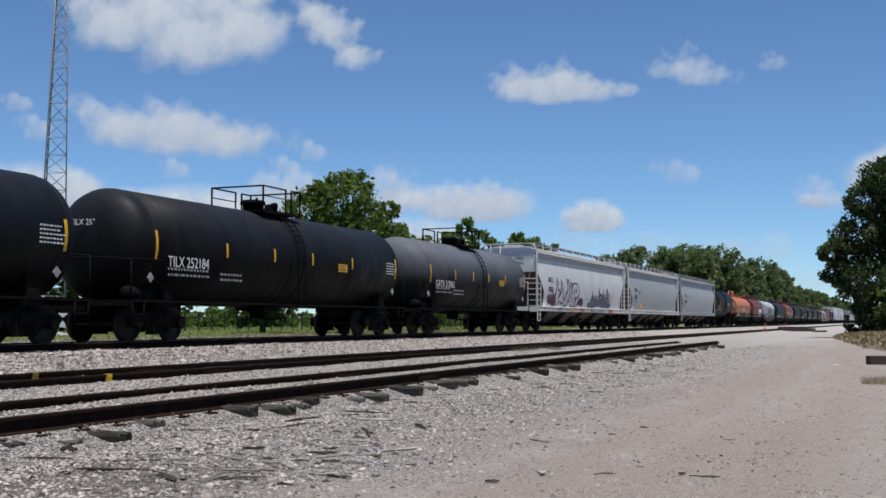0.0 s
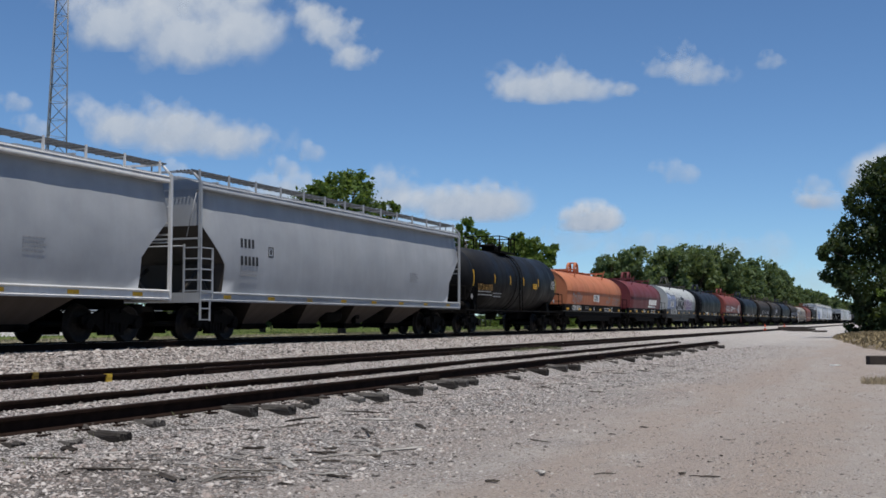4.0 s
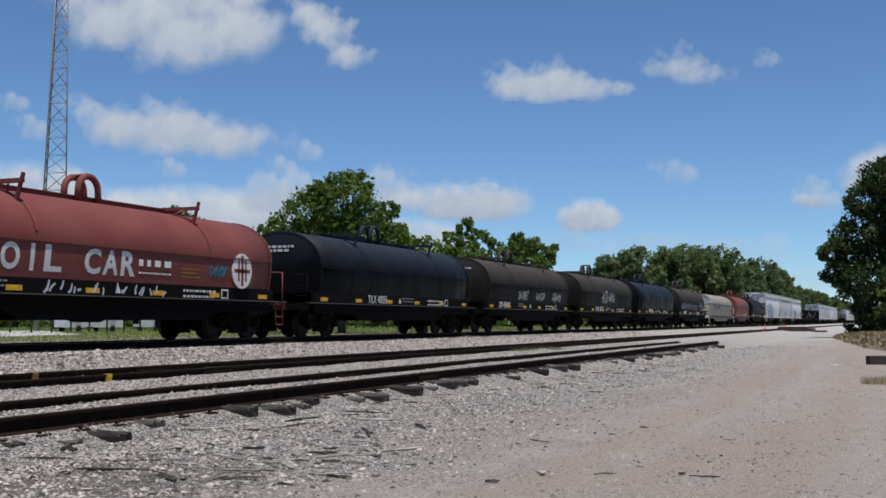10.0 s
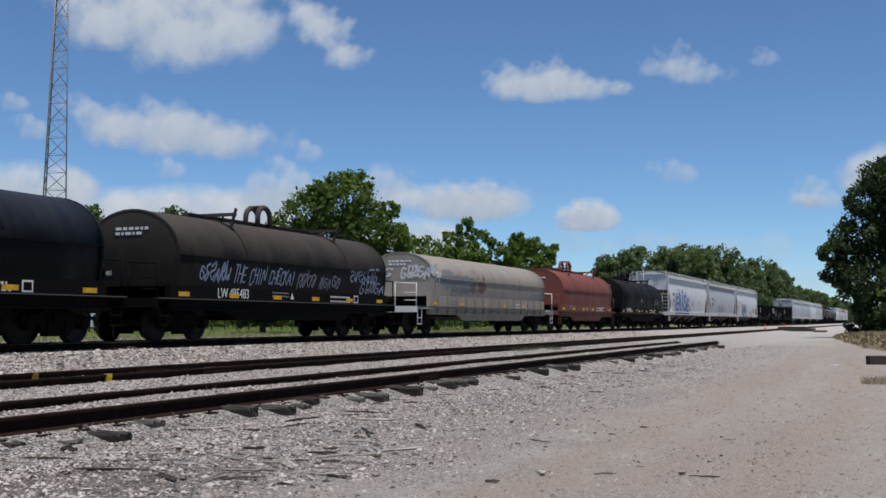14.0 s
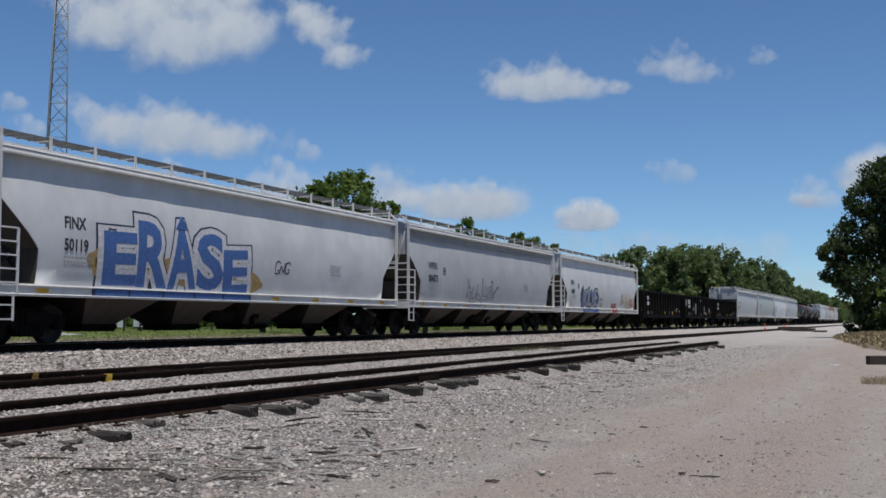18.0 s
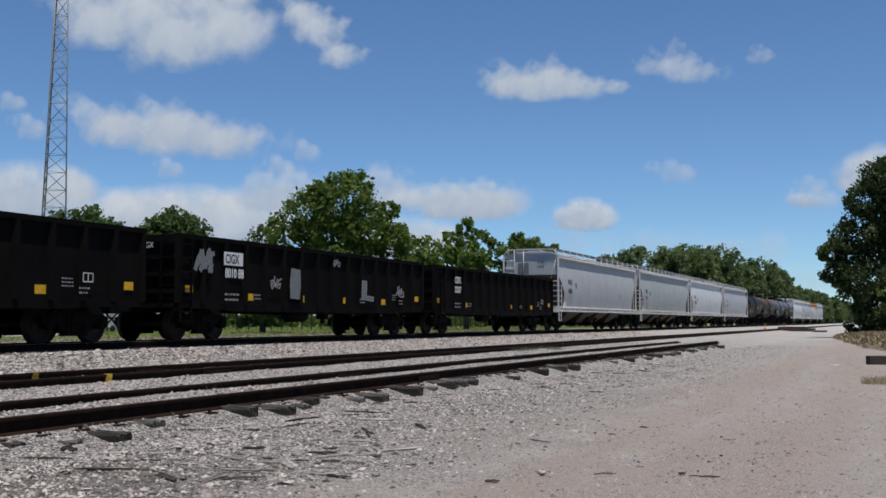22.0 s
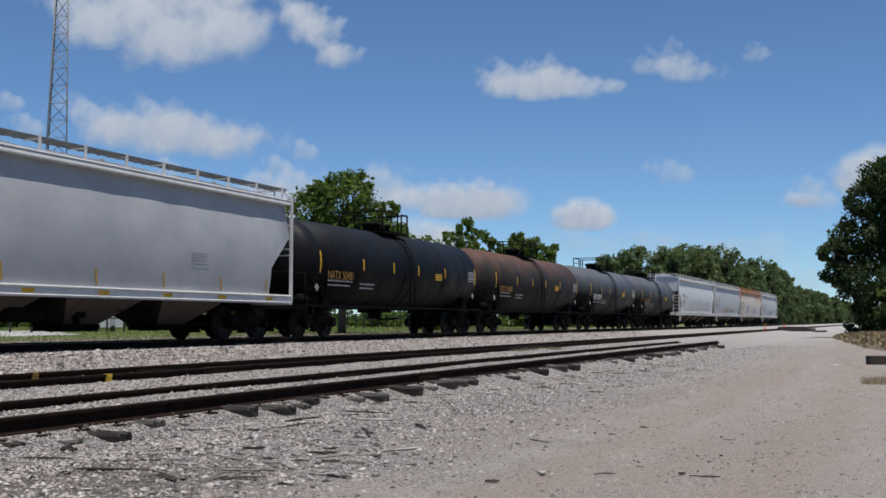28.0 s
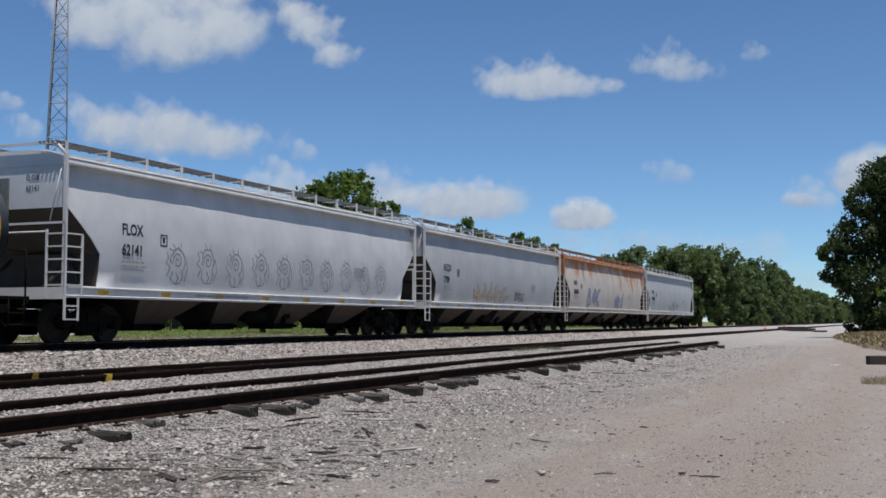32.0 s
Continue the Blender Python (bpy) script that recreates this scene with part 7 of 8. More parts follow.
for i, (kind, spec) in enumerate(CONSIST):
    y0, y1 = SPANS[i]
    mid = (y0 + y1) / 2
    half = (y1 - y0) / 2 + spec.get("over", OVERHANG[kind])
    spec["seed"] = 100 + 10 * i
    maker = {"tank": tank_car, "hopper": hopper_car, "coil": coil_car, "gondola": gondola}[kind]
    car, h = maker((y1 - y0) / 2, half, spec)
    CARS.append((car, mid))
    if kind == "tank":
        tank_marks(car, h, spec["code"], spec["mark"], spec["seed"])
    elif kind == "coil":
        coil_marks(car, h, spec)
        if spec.get("coer"):
            cy = spec["coer"] - h
            part("name_panel", Shape().box(1.50, 1.545, cy - 0.62, cy + 0.62, 1.74, 2.14), WHITE, car, "white name panel")
            lettering("name", "COER", 0.42, INK, car, on_side(1.548, cy - 0.56, 1.80), 0.82, 0.008)
            part("name_panel", Shape().box(-1.3, -0.1, -h - 0.03, -h - 0.02, 2.5, 2.92), WHITE, car, "white name panel")
            if spec.get("mark") is INK:
                part("number_panel", Shape().box(1.46, 1.479, -h + 1.8, -h + 4.35, 1.13, 1.50), plain("plate_white", (0.55, 0.55, 0.53), 0.6), car, "white number panel")
            lettering("name", "COER", 0.38, INK, car, on_end(-1.24, -h - 0.034, 2.56), 0.85, 0.008)
        if spec.get("coil_word"):
            side = coil_flank(spec)
            spray(car, (side, -4.9, 1.62), "COIL CAR", 5.2, 0.60, [(0.0, WHITE)], 7, [1.0] * 8, 0.0, 0.032, 0.86, "lettering")
            bars(car, 1.535, 0.35, 2.05, 1.5, 1, 0.2, WHITE, 0, 7)
            bars(car, 1.53, 0.35, 1.74, 1.5, 1, 0.05, WHITE, 0, 8)
            bars(car, 1.53, 2.1, 1.92, 0.9, 3, 0.05, GOLD, 0, 9)
            graffiti(car, (side, 3.4, 1.75), 0.8, 0.3, plain("sprayed_teal", (0.06, 0.22, 0.30), 0.6), 12, 4, 0.06)
            part("emblem", Shape().lathe([(0.50, 1.50), (0.50, 1.545)], (0, 5.0, 1.95), "x", 28), WHITE, car, "round white emblem with a cross")
            part("emblem_cross", Shape().box(1.54, 1.55, 4.94, 5.06, 1.52, 2.38).box(1.54, 1.55, 4.78, 4.86, 1.65, 2.25).box(1.54, 1.55, 5.14, 5.22, 1.65, 2.25).box(1.54, 1.55, 4.6, 5.4, 1.90, 2.0), COILRED, car)
            wild(car, on_side(1.464, -3.0, 1.14), 4.6, 0.28, 6, [(0.03, SPRAY_NAVY), (0.01, LIME)], 13)
        if spec.get("emblem"):
            em = Shape()
            for k in range(4):
                em.prism([(0.95 + k * 0.72, 1.74), (1.5 + k * 0.72, 1.74), (1.62 + k * 0.72, 2.14), (1.07 + k * 0.72, 2.14)], 1.52, 1.546, "x")
            em.prism([(0.8, 1.56), (3.3, 1.56), (3.4, 1.62), (0.85, 1.68)], 1.49, 1.535, "x")
            lettering("lettering", "COIL CAR", 0.34, GREYMARK, car, on_side(1.464, -0.9, 1.16), 0.8)
            part("emblem", em, WHITE, car, "slanted white emblem with a swoosh")
    elif kind == "hopper":
        hopper_marks(car, h, spec)
        if spec.get("yellow"):
            part("notice", Shape().box(1.52, 1.575, -h + 3.7, -h + 4.4, 1.5, 1.82), YELLOW, car, "yellow notice plate")
    elif kind == "gondola":
        if spec.get("code"):
            lettering("reporting_mark", spec["code"][0], 0.36, INK if spec.get("art") else WHITE, car, on_side(1.602, -h + 2.1, 2.14), 0.8, 0.008)
            lettering("reporting_mark", spec["code"][1], 0.36, WHITE, car, on_side(1.598, -h + 2.1, 1.74), 0.8, 0.008)
            lettering("reporting_mark", spec["code"][0], 0.22, WHITE, car, on_end(0.4, -h - 0.09, 2.45), 0.8)
        else:
            bars(car, 1.598, -h + 2.5, 2.5, 0.9, 2, 0.26, WHITE, 0, spec["seed"])
        bars(car, 1.598, -h + 2.1, 1.3, 0.7, 2, 0.07, GREYMARK, 0, spec["seed"] + 1)
        bars(car, 1.598, h - 3.0, 1.5, 0.4, 3, 0.04, GREYMARK, 0, spec["seed"] + 2)
        fr = Shape().box(1.592, 1.597, h - 2.3, h - 1.95, 1.42, 1.44).box(1.592, 1.597, h - 2.3, h - 1.95, 1.62, 1.64).box(1.592, 1.597, h - 2.3, h - 2.28, 1.42, 1.64).box(1.592, 1.597, h - 1.97, h - 1.95, 1.42, 1.64).box(1.592, 1.597, h - 2.135, h - 2.115, 1.42, 1.64)
        part("inspection_frame", fr, WHITE, car, "white outlined inspection box")
        for k in (-0.55, 0.3, 0.7):
            bars(car, 1.598, k * h, 1.3, 0.35, 2, 0.05, GREYMARK, 0, spec["seed"] + 3)
    if spec.get("art"):
        add_art(car, spec["art"], coil_flank(spec) if kind == "coil" else hopper_flank(spec.get("top", 4.28)), h)


# ---- trees ----
LEAF_A = leaf_mat("leaf_bright", (0.09, 0.16, 0.03), (0.19, 0.28, 0.055), 0.4)
LEAF_B = leaf_mat("leaf_dark", (0.048, 0.09, 0.026), (0.095, 0.155, 0.042))


# distance haze put into the leaf colour: greyer and paler
LEAF_D = leaf_mat("leaf_far_hazy", (0.12, 0.178, 0.085), (0.215, 0.285, 0.135), 0.42)
LEAF_E = leaf_mat("leaf_far_hazy_pale", (0.14, 0.195, 0.085), (0.235, 0.30, 0.13), 0.42)
# leaf colour darkened to carry the crown's shade
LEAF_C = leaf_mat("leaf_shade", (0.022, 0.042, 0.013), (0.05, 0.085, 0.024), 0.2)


def crown_mesh(name, lobes, per, leaf, seed, material):
    """Leaves gathered in clumps about each lobe (x, y, z, rx, rz), thin at the rim and open between the clumps."""
    rng = np.random.default_rng(seed)
    cs = []
    for x, y, z, rx, rz in lobes:
        k = max(10, int(per * rx * rx))
        clumps = rng.normal(0, 1, (max(8, k // 38), 3))
        clumps /= np.linalg.norm(clumps, axis=1)[:, None]
        clumps *= rng.uniform(0.45, 1.0, (len(clumps), 1)) ** 0.6
        pick = rng.integers(0, len(clumps), k)
        p = clumps[pick] * (rx, rx, rz) + np.clip(rng.normal(0, 1, (k, 3)), -1.7, 1.7) * 0.17 * min(rx, rz)
        cs.append(p + (x, y, z))
    c = np.concatenate(cs)
    c = c[c[:, 2] > 0.2]
    k = len(c)
    u = rng.normal(0, 1, (k, 3))
    u /= np.linalg.norm(u, axis=1)[:, None]
    w = np.cross(u, rng.normal(0, 1, (k, 3)))
    w /= np.linalg.norm(w, axis=1)[:, None]
    sz = leaf * np.exp(rng.normal(0, 0.35, (k, 1)))
    a, b = u * sz, w * sz * 0.62
    v = np.stack([c - a, c + b * 0.9 - a * 0.1, c + a, c - b], 1).reshape(-1, 3)
    me = bpy.data.meshes.new(name)
    me.vertices.add(4 * k)
    me.vertices.foreach_set("co", v.reshape(-1))
    me.loops.add(4 * k)
    me.loops.foreach_set("vertex_index", np.arange(4 * k))
    me.polygons.add(k)
    me.polygons.foreach_set("loop_start", np.arange(0, 4 * k, 4))
    me.update(calc_edges=True)
    me.materials.append(material)
    return me


def tree(label, at, height, radius, seed, material, per=150, leaf=0.2, lobes=None, low=0.3, name="tree"):
    rnd = random.Random(seed)
    ob = thing(name, label, "tree", "trees round the yard", at)
    if lobes is None:
        lobes = [(0, 0, height * 0.8, radius * 0.55, height * 0.18)]
        for i in range(9):
            a = i * 2.4 + rnd.uniform(-0.4, 0.4)
            t = rnd.uniform(low, 0.8)
            r = radius * rnd.uniform(0.45, 0.72) * (1.15 - abs(t - 0.5))
            lobes.append((math.cos(a) * r, math.sin(a) * r, height * t, radius * rnd.uniform(0.36, 0.52), height * rnd.uniform(0.10, 0.16)))
    tr = Shape().rod((0, 0, -0.3), (0.1, 0.05, height * 0.35), height * 0.028, 9, height * 0.02).rod((0.1, 0.05, height * 0.35), (0, 0.1, height * 0.8), height * 0.02, 8, height * 0.006)
    part("trunk", tr, BARK, ob)
    for x, y, z, rx, rz in lobes[1:]:
        s = Shape()
        mid = (x * 0.5, y * 0.5, z * 0.78)
        s.rod((0.08, 0.05, min(z * 0.6, height * 0.5)), mid, height * 0.011, 6, height * 0.008).rod(mid, (x, y, z), height * 0.008, 5, height * 0.003)
        part("limb", s, BARK, ob)
    cr = new("crown", crown_mesh("crown", lobes, per, leaf, seed, material))
    cr.parent = ob
    return ob


tree("broad green shade tree behind the railway line", pose(-43.8, 84, -0.2, 0, 0, 22.3), 14.0, 5.6, 3, LEAF_A, 330, 0.17,
     [(0, 0, 11.2, 3.1, 2.4), (1.2, 0, 13.0, 1.5, 1.1), (-2.9, 0, 10.4, 2.0, 1.8), (3.6, 0, 10.6, 1.2, 0.9), (-1, 1, 8.8, 3.0, 2.0), (2, 0.5, 8.8, 3.0, 2.0), (4.1, 0.5, 8.3, 2.1, 1.6), (-5.2, 0.5, 8.8, 1.9, 1.5), (0, 0, 5.5, 3.4, 2.4), (-1.4, -0.6, 12.2, 1.5, 1.1)])
tree("lower green tree beside a broad shade tree", pose(-37.4, 87, -0.2, 0, 0, 22.3), 8.4, 2.8, 4, LEAF_A, 260, 0.18, low=0.2)
tree("lower green tree beside a broad shade tree", pose(-52.8, 86, -0.2, 0, 0, 22.3), 9.8, 3.4, 5, LEAF_B, 240, 0.19, low=0.2)
tree("bright green tree with an uneven top behind the line", pose(-50.2, 130, -0.2, 0, 0, 22.3), 14.2, 3.6, 6, LEAF_A, 230, 0.24,
     [(0, 0, 12.8, 1.4, 1.3), (-1.9, 0, 10.8, 1.8, 1.5), (2.0, 0, 11.3, 1.4, 1.5), (0, 0, 9.2, 2.8, 2.0), (-0.5, 0, 6.5, 3.0, 2.2), (1.8, 0.4, 8.0, 1.9, 1.7)])
tree("rounded green tree behind the railway line", pose(-43.3, 133, -0.2, 0, 0, 22.3), 12.4, 4.2, 7, LEAF_A, 230, 0.24,
     [(0, 0, 11.0, 2.3, 1.3), (-2.6, 0, 9.8, 1.8, 1.5), (2.5, 0, 9.5, 1.8, 1.4), (0, 0, 8.0, 3.4, 1.9), (0.5, 0, 5.2, 3.4, 2.0)])
tree("dark green tree far behind the line", pose(-101.4, 119.9, -0.2), 16.8, 7.2, 8, LEAF_B, 150, 0.27)
tree("dark green tree far behind the line", pose(-90.0, 124.4, -0.2), 16.6, 7.8, 9, LEAF_B, 150, 0.27)
tree("small far green tree above the wagons", pose(-66.7, 242.5, -0.2), 13.6, 2.6, 10, LEAF_B, 120, 0.32)
tree("low green bush beside the shade tree", pose(-47.0, 109.7, -0.2), 8.6, 2.8, 12, LEAF_A, 180, 0.22, low=0.15)
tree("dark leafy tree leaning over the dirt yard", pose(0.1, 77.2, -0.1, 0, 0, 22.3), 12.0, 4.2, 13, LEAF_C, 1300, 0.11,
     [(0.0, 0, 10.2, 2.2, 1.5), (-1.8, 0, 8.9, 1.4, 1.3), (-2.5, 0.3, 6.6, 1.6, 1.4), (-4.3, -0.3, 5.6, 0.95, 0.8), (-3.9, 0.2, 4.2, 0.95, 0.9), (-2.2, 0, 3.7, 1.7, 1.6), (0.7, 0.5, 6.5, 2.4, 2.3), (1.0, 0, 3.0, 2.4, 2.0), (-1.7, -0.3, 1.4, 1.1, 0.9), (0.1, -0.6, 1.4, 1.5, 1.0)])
tree("bright green shrub under a dark tree", pose(0.6, 73.5, -0.1, 0, 0, 22.3), 4.6, 1.5, 15, LEAF_A, 520, 0.10, [(0, 0, 3.6, 1.3, 0.9), (-0.8, 0, 2.9, 0.9, 0.7), (0.8, 0, 2.6, 1.1, 0.9)])
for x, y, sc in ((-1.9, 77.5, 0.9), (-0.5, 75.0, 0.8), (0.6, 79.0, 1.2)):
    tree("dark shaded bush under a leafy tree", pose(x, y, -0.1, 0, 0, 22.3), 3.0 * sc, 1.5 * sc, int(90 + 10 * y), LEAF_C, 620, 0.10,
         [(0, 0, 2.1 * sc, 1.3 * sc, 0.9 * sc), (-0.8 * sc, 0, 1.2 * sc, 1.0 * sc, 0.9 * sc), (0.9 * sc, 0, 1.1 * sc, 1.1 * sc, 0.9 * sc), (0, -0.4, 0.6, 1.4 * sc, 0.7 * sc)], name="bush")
WOOD = "dense woodland tree beside the railway line"
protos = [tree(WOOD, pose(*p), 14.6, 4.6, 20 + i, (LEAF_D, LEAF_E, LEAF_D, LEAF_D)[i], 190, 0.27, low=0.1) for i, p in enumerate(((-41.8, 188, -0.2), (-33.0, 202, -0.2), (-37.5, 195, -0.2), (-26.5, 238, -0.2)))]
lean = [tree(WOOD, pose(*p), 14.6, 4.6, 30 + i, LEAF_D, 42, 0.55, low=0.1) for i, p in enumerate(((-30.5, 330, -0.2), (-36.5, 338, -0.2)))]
rw = random.Random(5)
front = [(-45.5, 187, 0.9), (-29.8, 206, 1.0), (-36.0, 206, 1.05), (-27.5, 222, 0.86), (-31.5, 214, 0.98), (-24.8, 252, 0.92), (-29.0, 240, 1.0), (-40, 200, 0.94), (-26.5, 268, 0.84), (-31.0, 262, 0.95)]
for i in range(56):
    y = 280 + 12.5 * i
    for row in range(2):
        front.append((-27.5 - row * 8 + rw.uniform(-2.0, 2.0), y + rw.uniform(-3, 3), rw.uniform(0.72, 0.9)))
for i in range(16):
    front.append((-24.5 - rw.uniform(0, 3), 212 + i * 7.5, rw.uniform(0.3, 0.5)))
# unseen trees beside and behind the yard, added to darken reflections on the wagons
unseen_belt = tree("tall leafy tree at the edge of the dirt yard", pose(12.0, 8.0, -0.2), 14.0, 4.6, 40, LEAF_C, 60, 0.42, low=0.1)
for i in range(24):
    y = -30 + 8.0 * i
    sc = rw.uniform(0.8, 1.05)
    copy_thing(unseen_belt, Matrix.LocRotScale((11.5 + rw.uniform(-1.0, 5.0), y + rw.uniform(-2, 2), -0.2), Euler((0, 0, rw.uniform(0, 6.28))), (sc, sc, sc)))
for i in range(8):
    copy_thing(unseen_belt, Matrix.LocRotScale((-58 + 9 * i + rw.uniform(-2, 2), -42 + rw.uniform(-4, 4), -0.2), Euler((0, 0, rw.uniform(0, 6.28))), (0.9, 0.9, 0.9)))
# close bushes that shut off the field
bush = tree("low dense green bush at the far edge of the field", pose(-150, 128, -0.2), 4.2, 3.2, 41, LEAF_A, 60, 0.3,
            [(0, 0, 2.6, 2.0, 1.4), (-1.8, 0, 1.5, 1.8, 1.4), (1.9, 0, 1.6, 1.8, 1.5), (0, 1, 1.2, 2.2, 1.3), (3.2, 0, 1.0, 1.3, 1.1), (-3.2, 0, 1.1, 1.3, 1.1)], name="bush")
for i in range(1, 46):
    sc = rw.uniform(0.7, 1.15)
    copy_thing(bush, Matrix.LocRotScale((-150 + 2.3 * i, 128 + 2.0 * i + rw.uniform(-1, 1), -0.2), Euler((0, 0, rw.uniform(-0.6, 0.6) - 0.7)), (sc * 1.1, sc * 1.1, sc * 0.85)))
# far hedgerow across the field
for i in range(60):
    front.append((-190 + 2.5 * i + rw.uniform(-1, 1), 145 + 1.9 * i + rw.uniform(-4, 4), rw.uniform(0.3, 0.5)))
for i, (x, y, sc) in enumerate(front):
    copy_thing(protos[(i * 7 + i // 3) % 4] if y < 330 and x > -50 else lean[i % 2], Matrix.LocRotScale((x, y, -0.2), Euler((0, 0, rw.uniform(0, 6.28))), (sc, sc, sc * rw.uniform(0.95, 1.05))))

# ---- across the field ----
fence = thing("rail_fence", "dark timber post and rail fence across the green field", "fence")
FENCEWOOD = plain("dark_fence_timber", (0.035, 0.03, 0.026), 0.85, 0.0, 0.3, 4)
for i in range(60):
    part("fence_post", lambda: Shape().box(-0.07, 0.07, -0.07, 0.07, -0.2, 2.05, 0.02), FENCEWOOD, fence, at=pose(-70, 66 + i * 2.5, 0), key="fence_post")
    for z in (1.3, 1.92):
        part("fence_rail", lambda: Shape().box(-0.03, 0.03, 0.0, 2.5, -0.06, 0.06), FENCEWOOD, fence, at=pose(-69.9, 66 + i * 2.5, z), key="fence_rail")
TRAILERWHITE = plain("chalky_white_panel", (0.62, 0.64, 0.66), 0.6, 0.0, 0.12, 3)
for y, ln in ((85.5, 2.2), (90.5, 3.4), (97.5, 2.4)):
    tl = thing("trailer", "small white box trailer parked behind a rail fence", "trailer", "trailers behind the fence", pose(-74.0, y, -0.05))
    part("box", Shape().box(-1.0, 1.0, -ln / 2, ln / 2, 0.45, 2.35, 0.06), TRAILERWHITE, tl)
    part("roof", Shape().box(-1.03, 1.03, -ln / 2 - 0.03, ln / 2 + 0.03, 2.35, 2.42, 0.06), TRAILERWHITE, tl)
    part("door", Shape().box(1.0, 1.02, -0.45, 0.45, 0.6, 2.1), plain("pale_grey_panel", (0.45, 0.46, 0.48), 0.6), tl)
    part("drawbar", Shape().box(-0.08, 0.08, -ln / 2 - 1.1, -ln / 2, 0.38, 0.48), STEEL, tl)
    for sx in (-1, 1):
        part("wheel", lambda: Shape().lathe([(0.10, -0.1), (0.3, -0.1), (0.33, -0.06), (0.33, 0.06), (0.3, 0.1), (0.10, 0.1)], (0, 0, 0), "x", 18), WHEEL, tl, at=pose(sx * 1.02, 0, 0.33), key="trailer_wheel")
lane = Shape().prism([(-51.0, 47.0), (-90.0, 80.0), (-83.0, 92.0), (-56.0, 66.0)], -0.12, 0.035, "z")
tagged(new("gravel_lane", lane.mesh("gravel_lane", plain("pale_lane", (0.46, 0.44, 0.41), 0.95, 0.0, 0.2, 0.6))), "pale gravel lane across the grass behind the line", "lane", kind="structure")

# ---- yard clutter ----
CONE = plain("cone_orange", (0.72, 0.12, 0.05), 0.5)
for x, y in ((-12.9, 120.0), (-11.05, 120.8)):
    c = thing("traffic_cone", "orange traffic cone on pale gravel", "cone", "traffic cones", pose(x, y, -0.02))
    part("base", lambda: Shape().box(-0.19, 0.19, -0.19, 0.19, 0, 0.04, 0.03), CONE, c, key="cone_base")
    part("body", lambda: Shape().lathe([(0.16, 0.04), (0.10, 0.35), (0.045, 0.68), (0.03, 0.7)], (0, 0, 0), "z", 16), CONE, c, key="cone_body")
    part("collar", lambda: Shape().lathe([(0.122, 0.3), (0.095, 0.42)], (0, 0, 0), "z", 16), WHITE, c, "pale reflective collar", key="cone_collar")
OLDWOOD = plain("old_timber", (0.055, 0.045, 0.038), 0.9, 0.0, 0.4, 5, 0.6)
rt = random.Random(8)
for i in range(9):
    ob = new("old_tie", Shape().box(-1.3, 1.3, -0.11, 0.11, 0, 0.17, 0.02).mesh("old_tie", OLDWOOD))
    ob.matrix_basis = pose(-8.9 + rt.uniform(-1.2, 1.3), 115.5 + rt.uniform(-3.5, 3.5), -0.05 + 0.17 * (i // 4), 0, 0, rt.uniform(-35, 35) + 20)
    tagged(ob, "old dark railway tie lying in a low heap", "railway tie", "heap of old ties")
POST = plain("post_grey", (0.22, 0.22, 0.215), 0.8)
gp = new("gate_post", Shape().box(-0.11, 0.11, -0.11, 0.11, -0.1, 1.3, 0.02).mesh("gate_post", POST))
gp.matrix_basis = pose(-1.05, 76.5, 0)
tagged(gp, "plain grey gate post under the dark trees", "post")
cab = thing("utility_box", "pale grey utility box under the dark trees", "utility box", at=pose(-0.35, 75.6, 0, 0, 0, 20))
part("cabinet", Shape().box(-0.42, 0.42, -0.3, 0.3, -0.1, 1.05, 0.03), POST, cab)
part("lid", Shape().box(-0.46, 0.46, -0.34, 0.34, 1.05, 1.11, 0.03), POST, cab)
ob = new("timber", Shape().prism([(-0.13, 0.0), (0.13, 0.0), (0.135, 0.2), (0.12, 0.22), (-0.12, 0.215), (-0.13, 0.2)], -0.4, 3.6, "y").mesh("timber", OLDWOOD))
ob.matrix_basis = pose(-0.35, 29.4, -0.06, 0, 0, -66)
tagged(ob, "dark square timber lying on the dirt yard", "timber")
def bank(x, y):
    u, w = (x + 0.095 * (y - 38) - 2.6) / 3.1, (y - 61) / 25
    k = 1 - u * u - abs(w) ** 5 + 0.15 * noise.noise(Vector((x * 0.9, y * 0.5, 2)))
    return 0.42 * max(0.0, k) ** 0.6 + 0.05 * noise.noise(Vector((x * 1.3, y * 0.7, 5))) - 0.1 + 0.5 * min(0.0, k)


mound = Shape()
nx, ny = 56, 60
mound.add([(-9 + 14 * i / (nx - 1), 33 + 52 * j / (ny - 1), bank(-9 + 14 * i / (nx - 1), 33 + 52 * j / (ny - 1))) for j in range(ny) for i in range(nx)],
          [(j * nx + i, j * nx + i + 1, (j + 1) * nx + i + 1, (j + 1) * nx + i) for j in range(ny - 1) for i in range(nx - 1)], True)
tagged(new("dirt_bank", mound.mesh("dirt_bank", plain("brown_dirt", (0.20, 0.158, 0.112), 0.95, 0.0, 0.5, 2.2, 0.6))), "low bank of bare brown dirt under the dark trees", "dirt bank", kind="structure")
verge("bank_grass", "dry straw-coloured grass on a low dirt bank", (-5.0, 3.0, 36, 84), 15000, 0.16, DRYBLADE, 33, lambda x, y: bank(x, y) if bank(x, y) > ground_height(x, y) + 0.02 else -0.6)
scrap = new("paper_scrap", Shape().prism([(-0.12, 0.0), (0.1, 0.0), (0.13, 0.02), (0.05, 0.035), (-0.05, 0.02), (-0.1, 0.04)], -0.06, 0.05).mesh("paper_scrap", WHITE))
scrap.matrix_basis = pose(-1.42, 28.0, ground_height(-1.42, 28.0) + 0.004, 0, 0, 20)
tagged(scrap, "crumpled white scrap lying on the dirt yard", "litter")
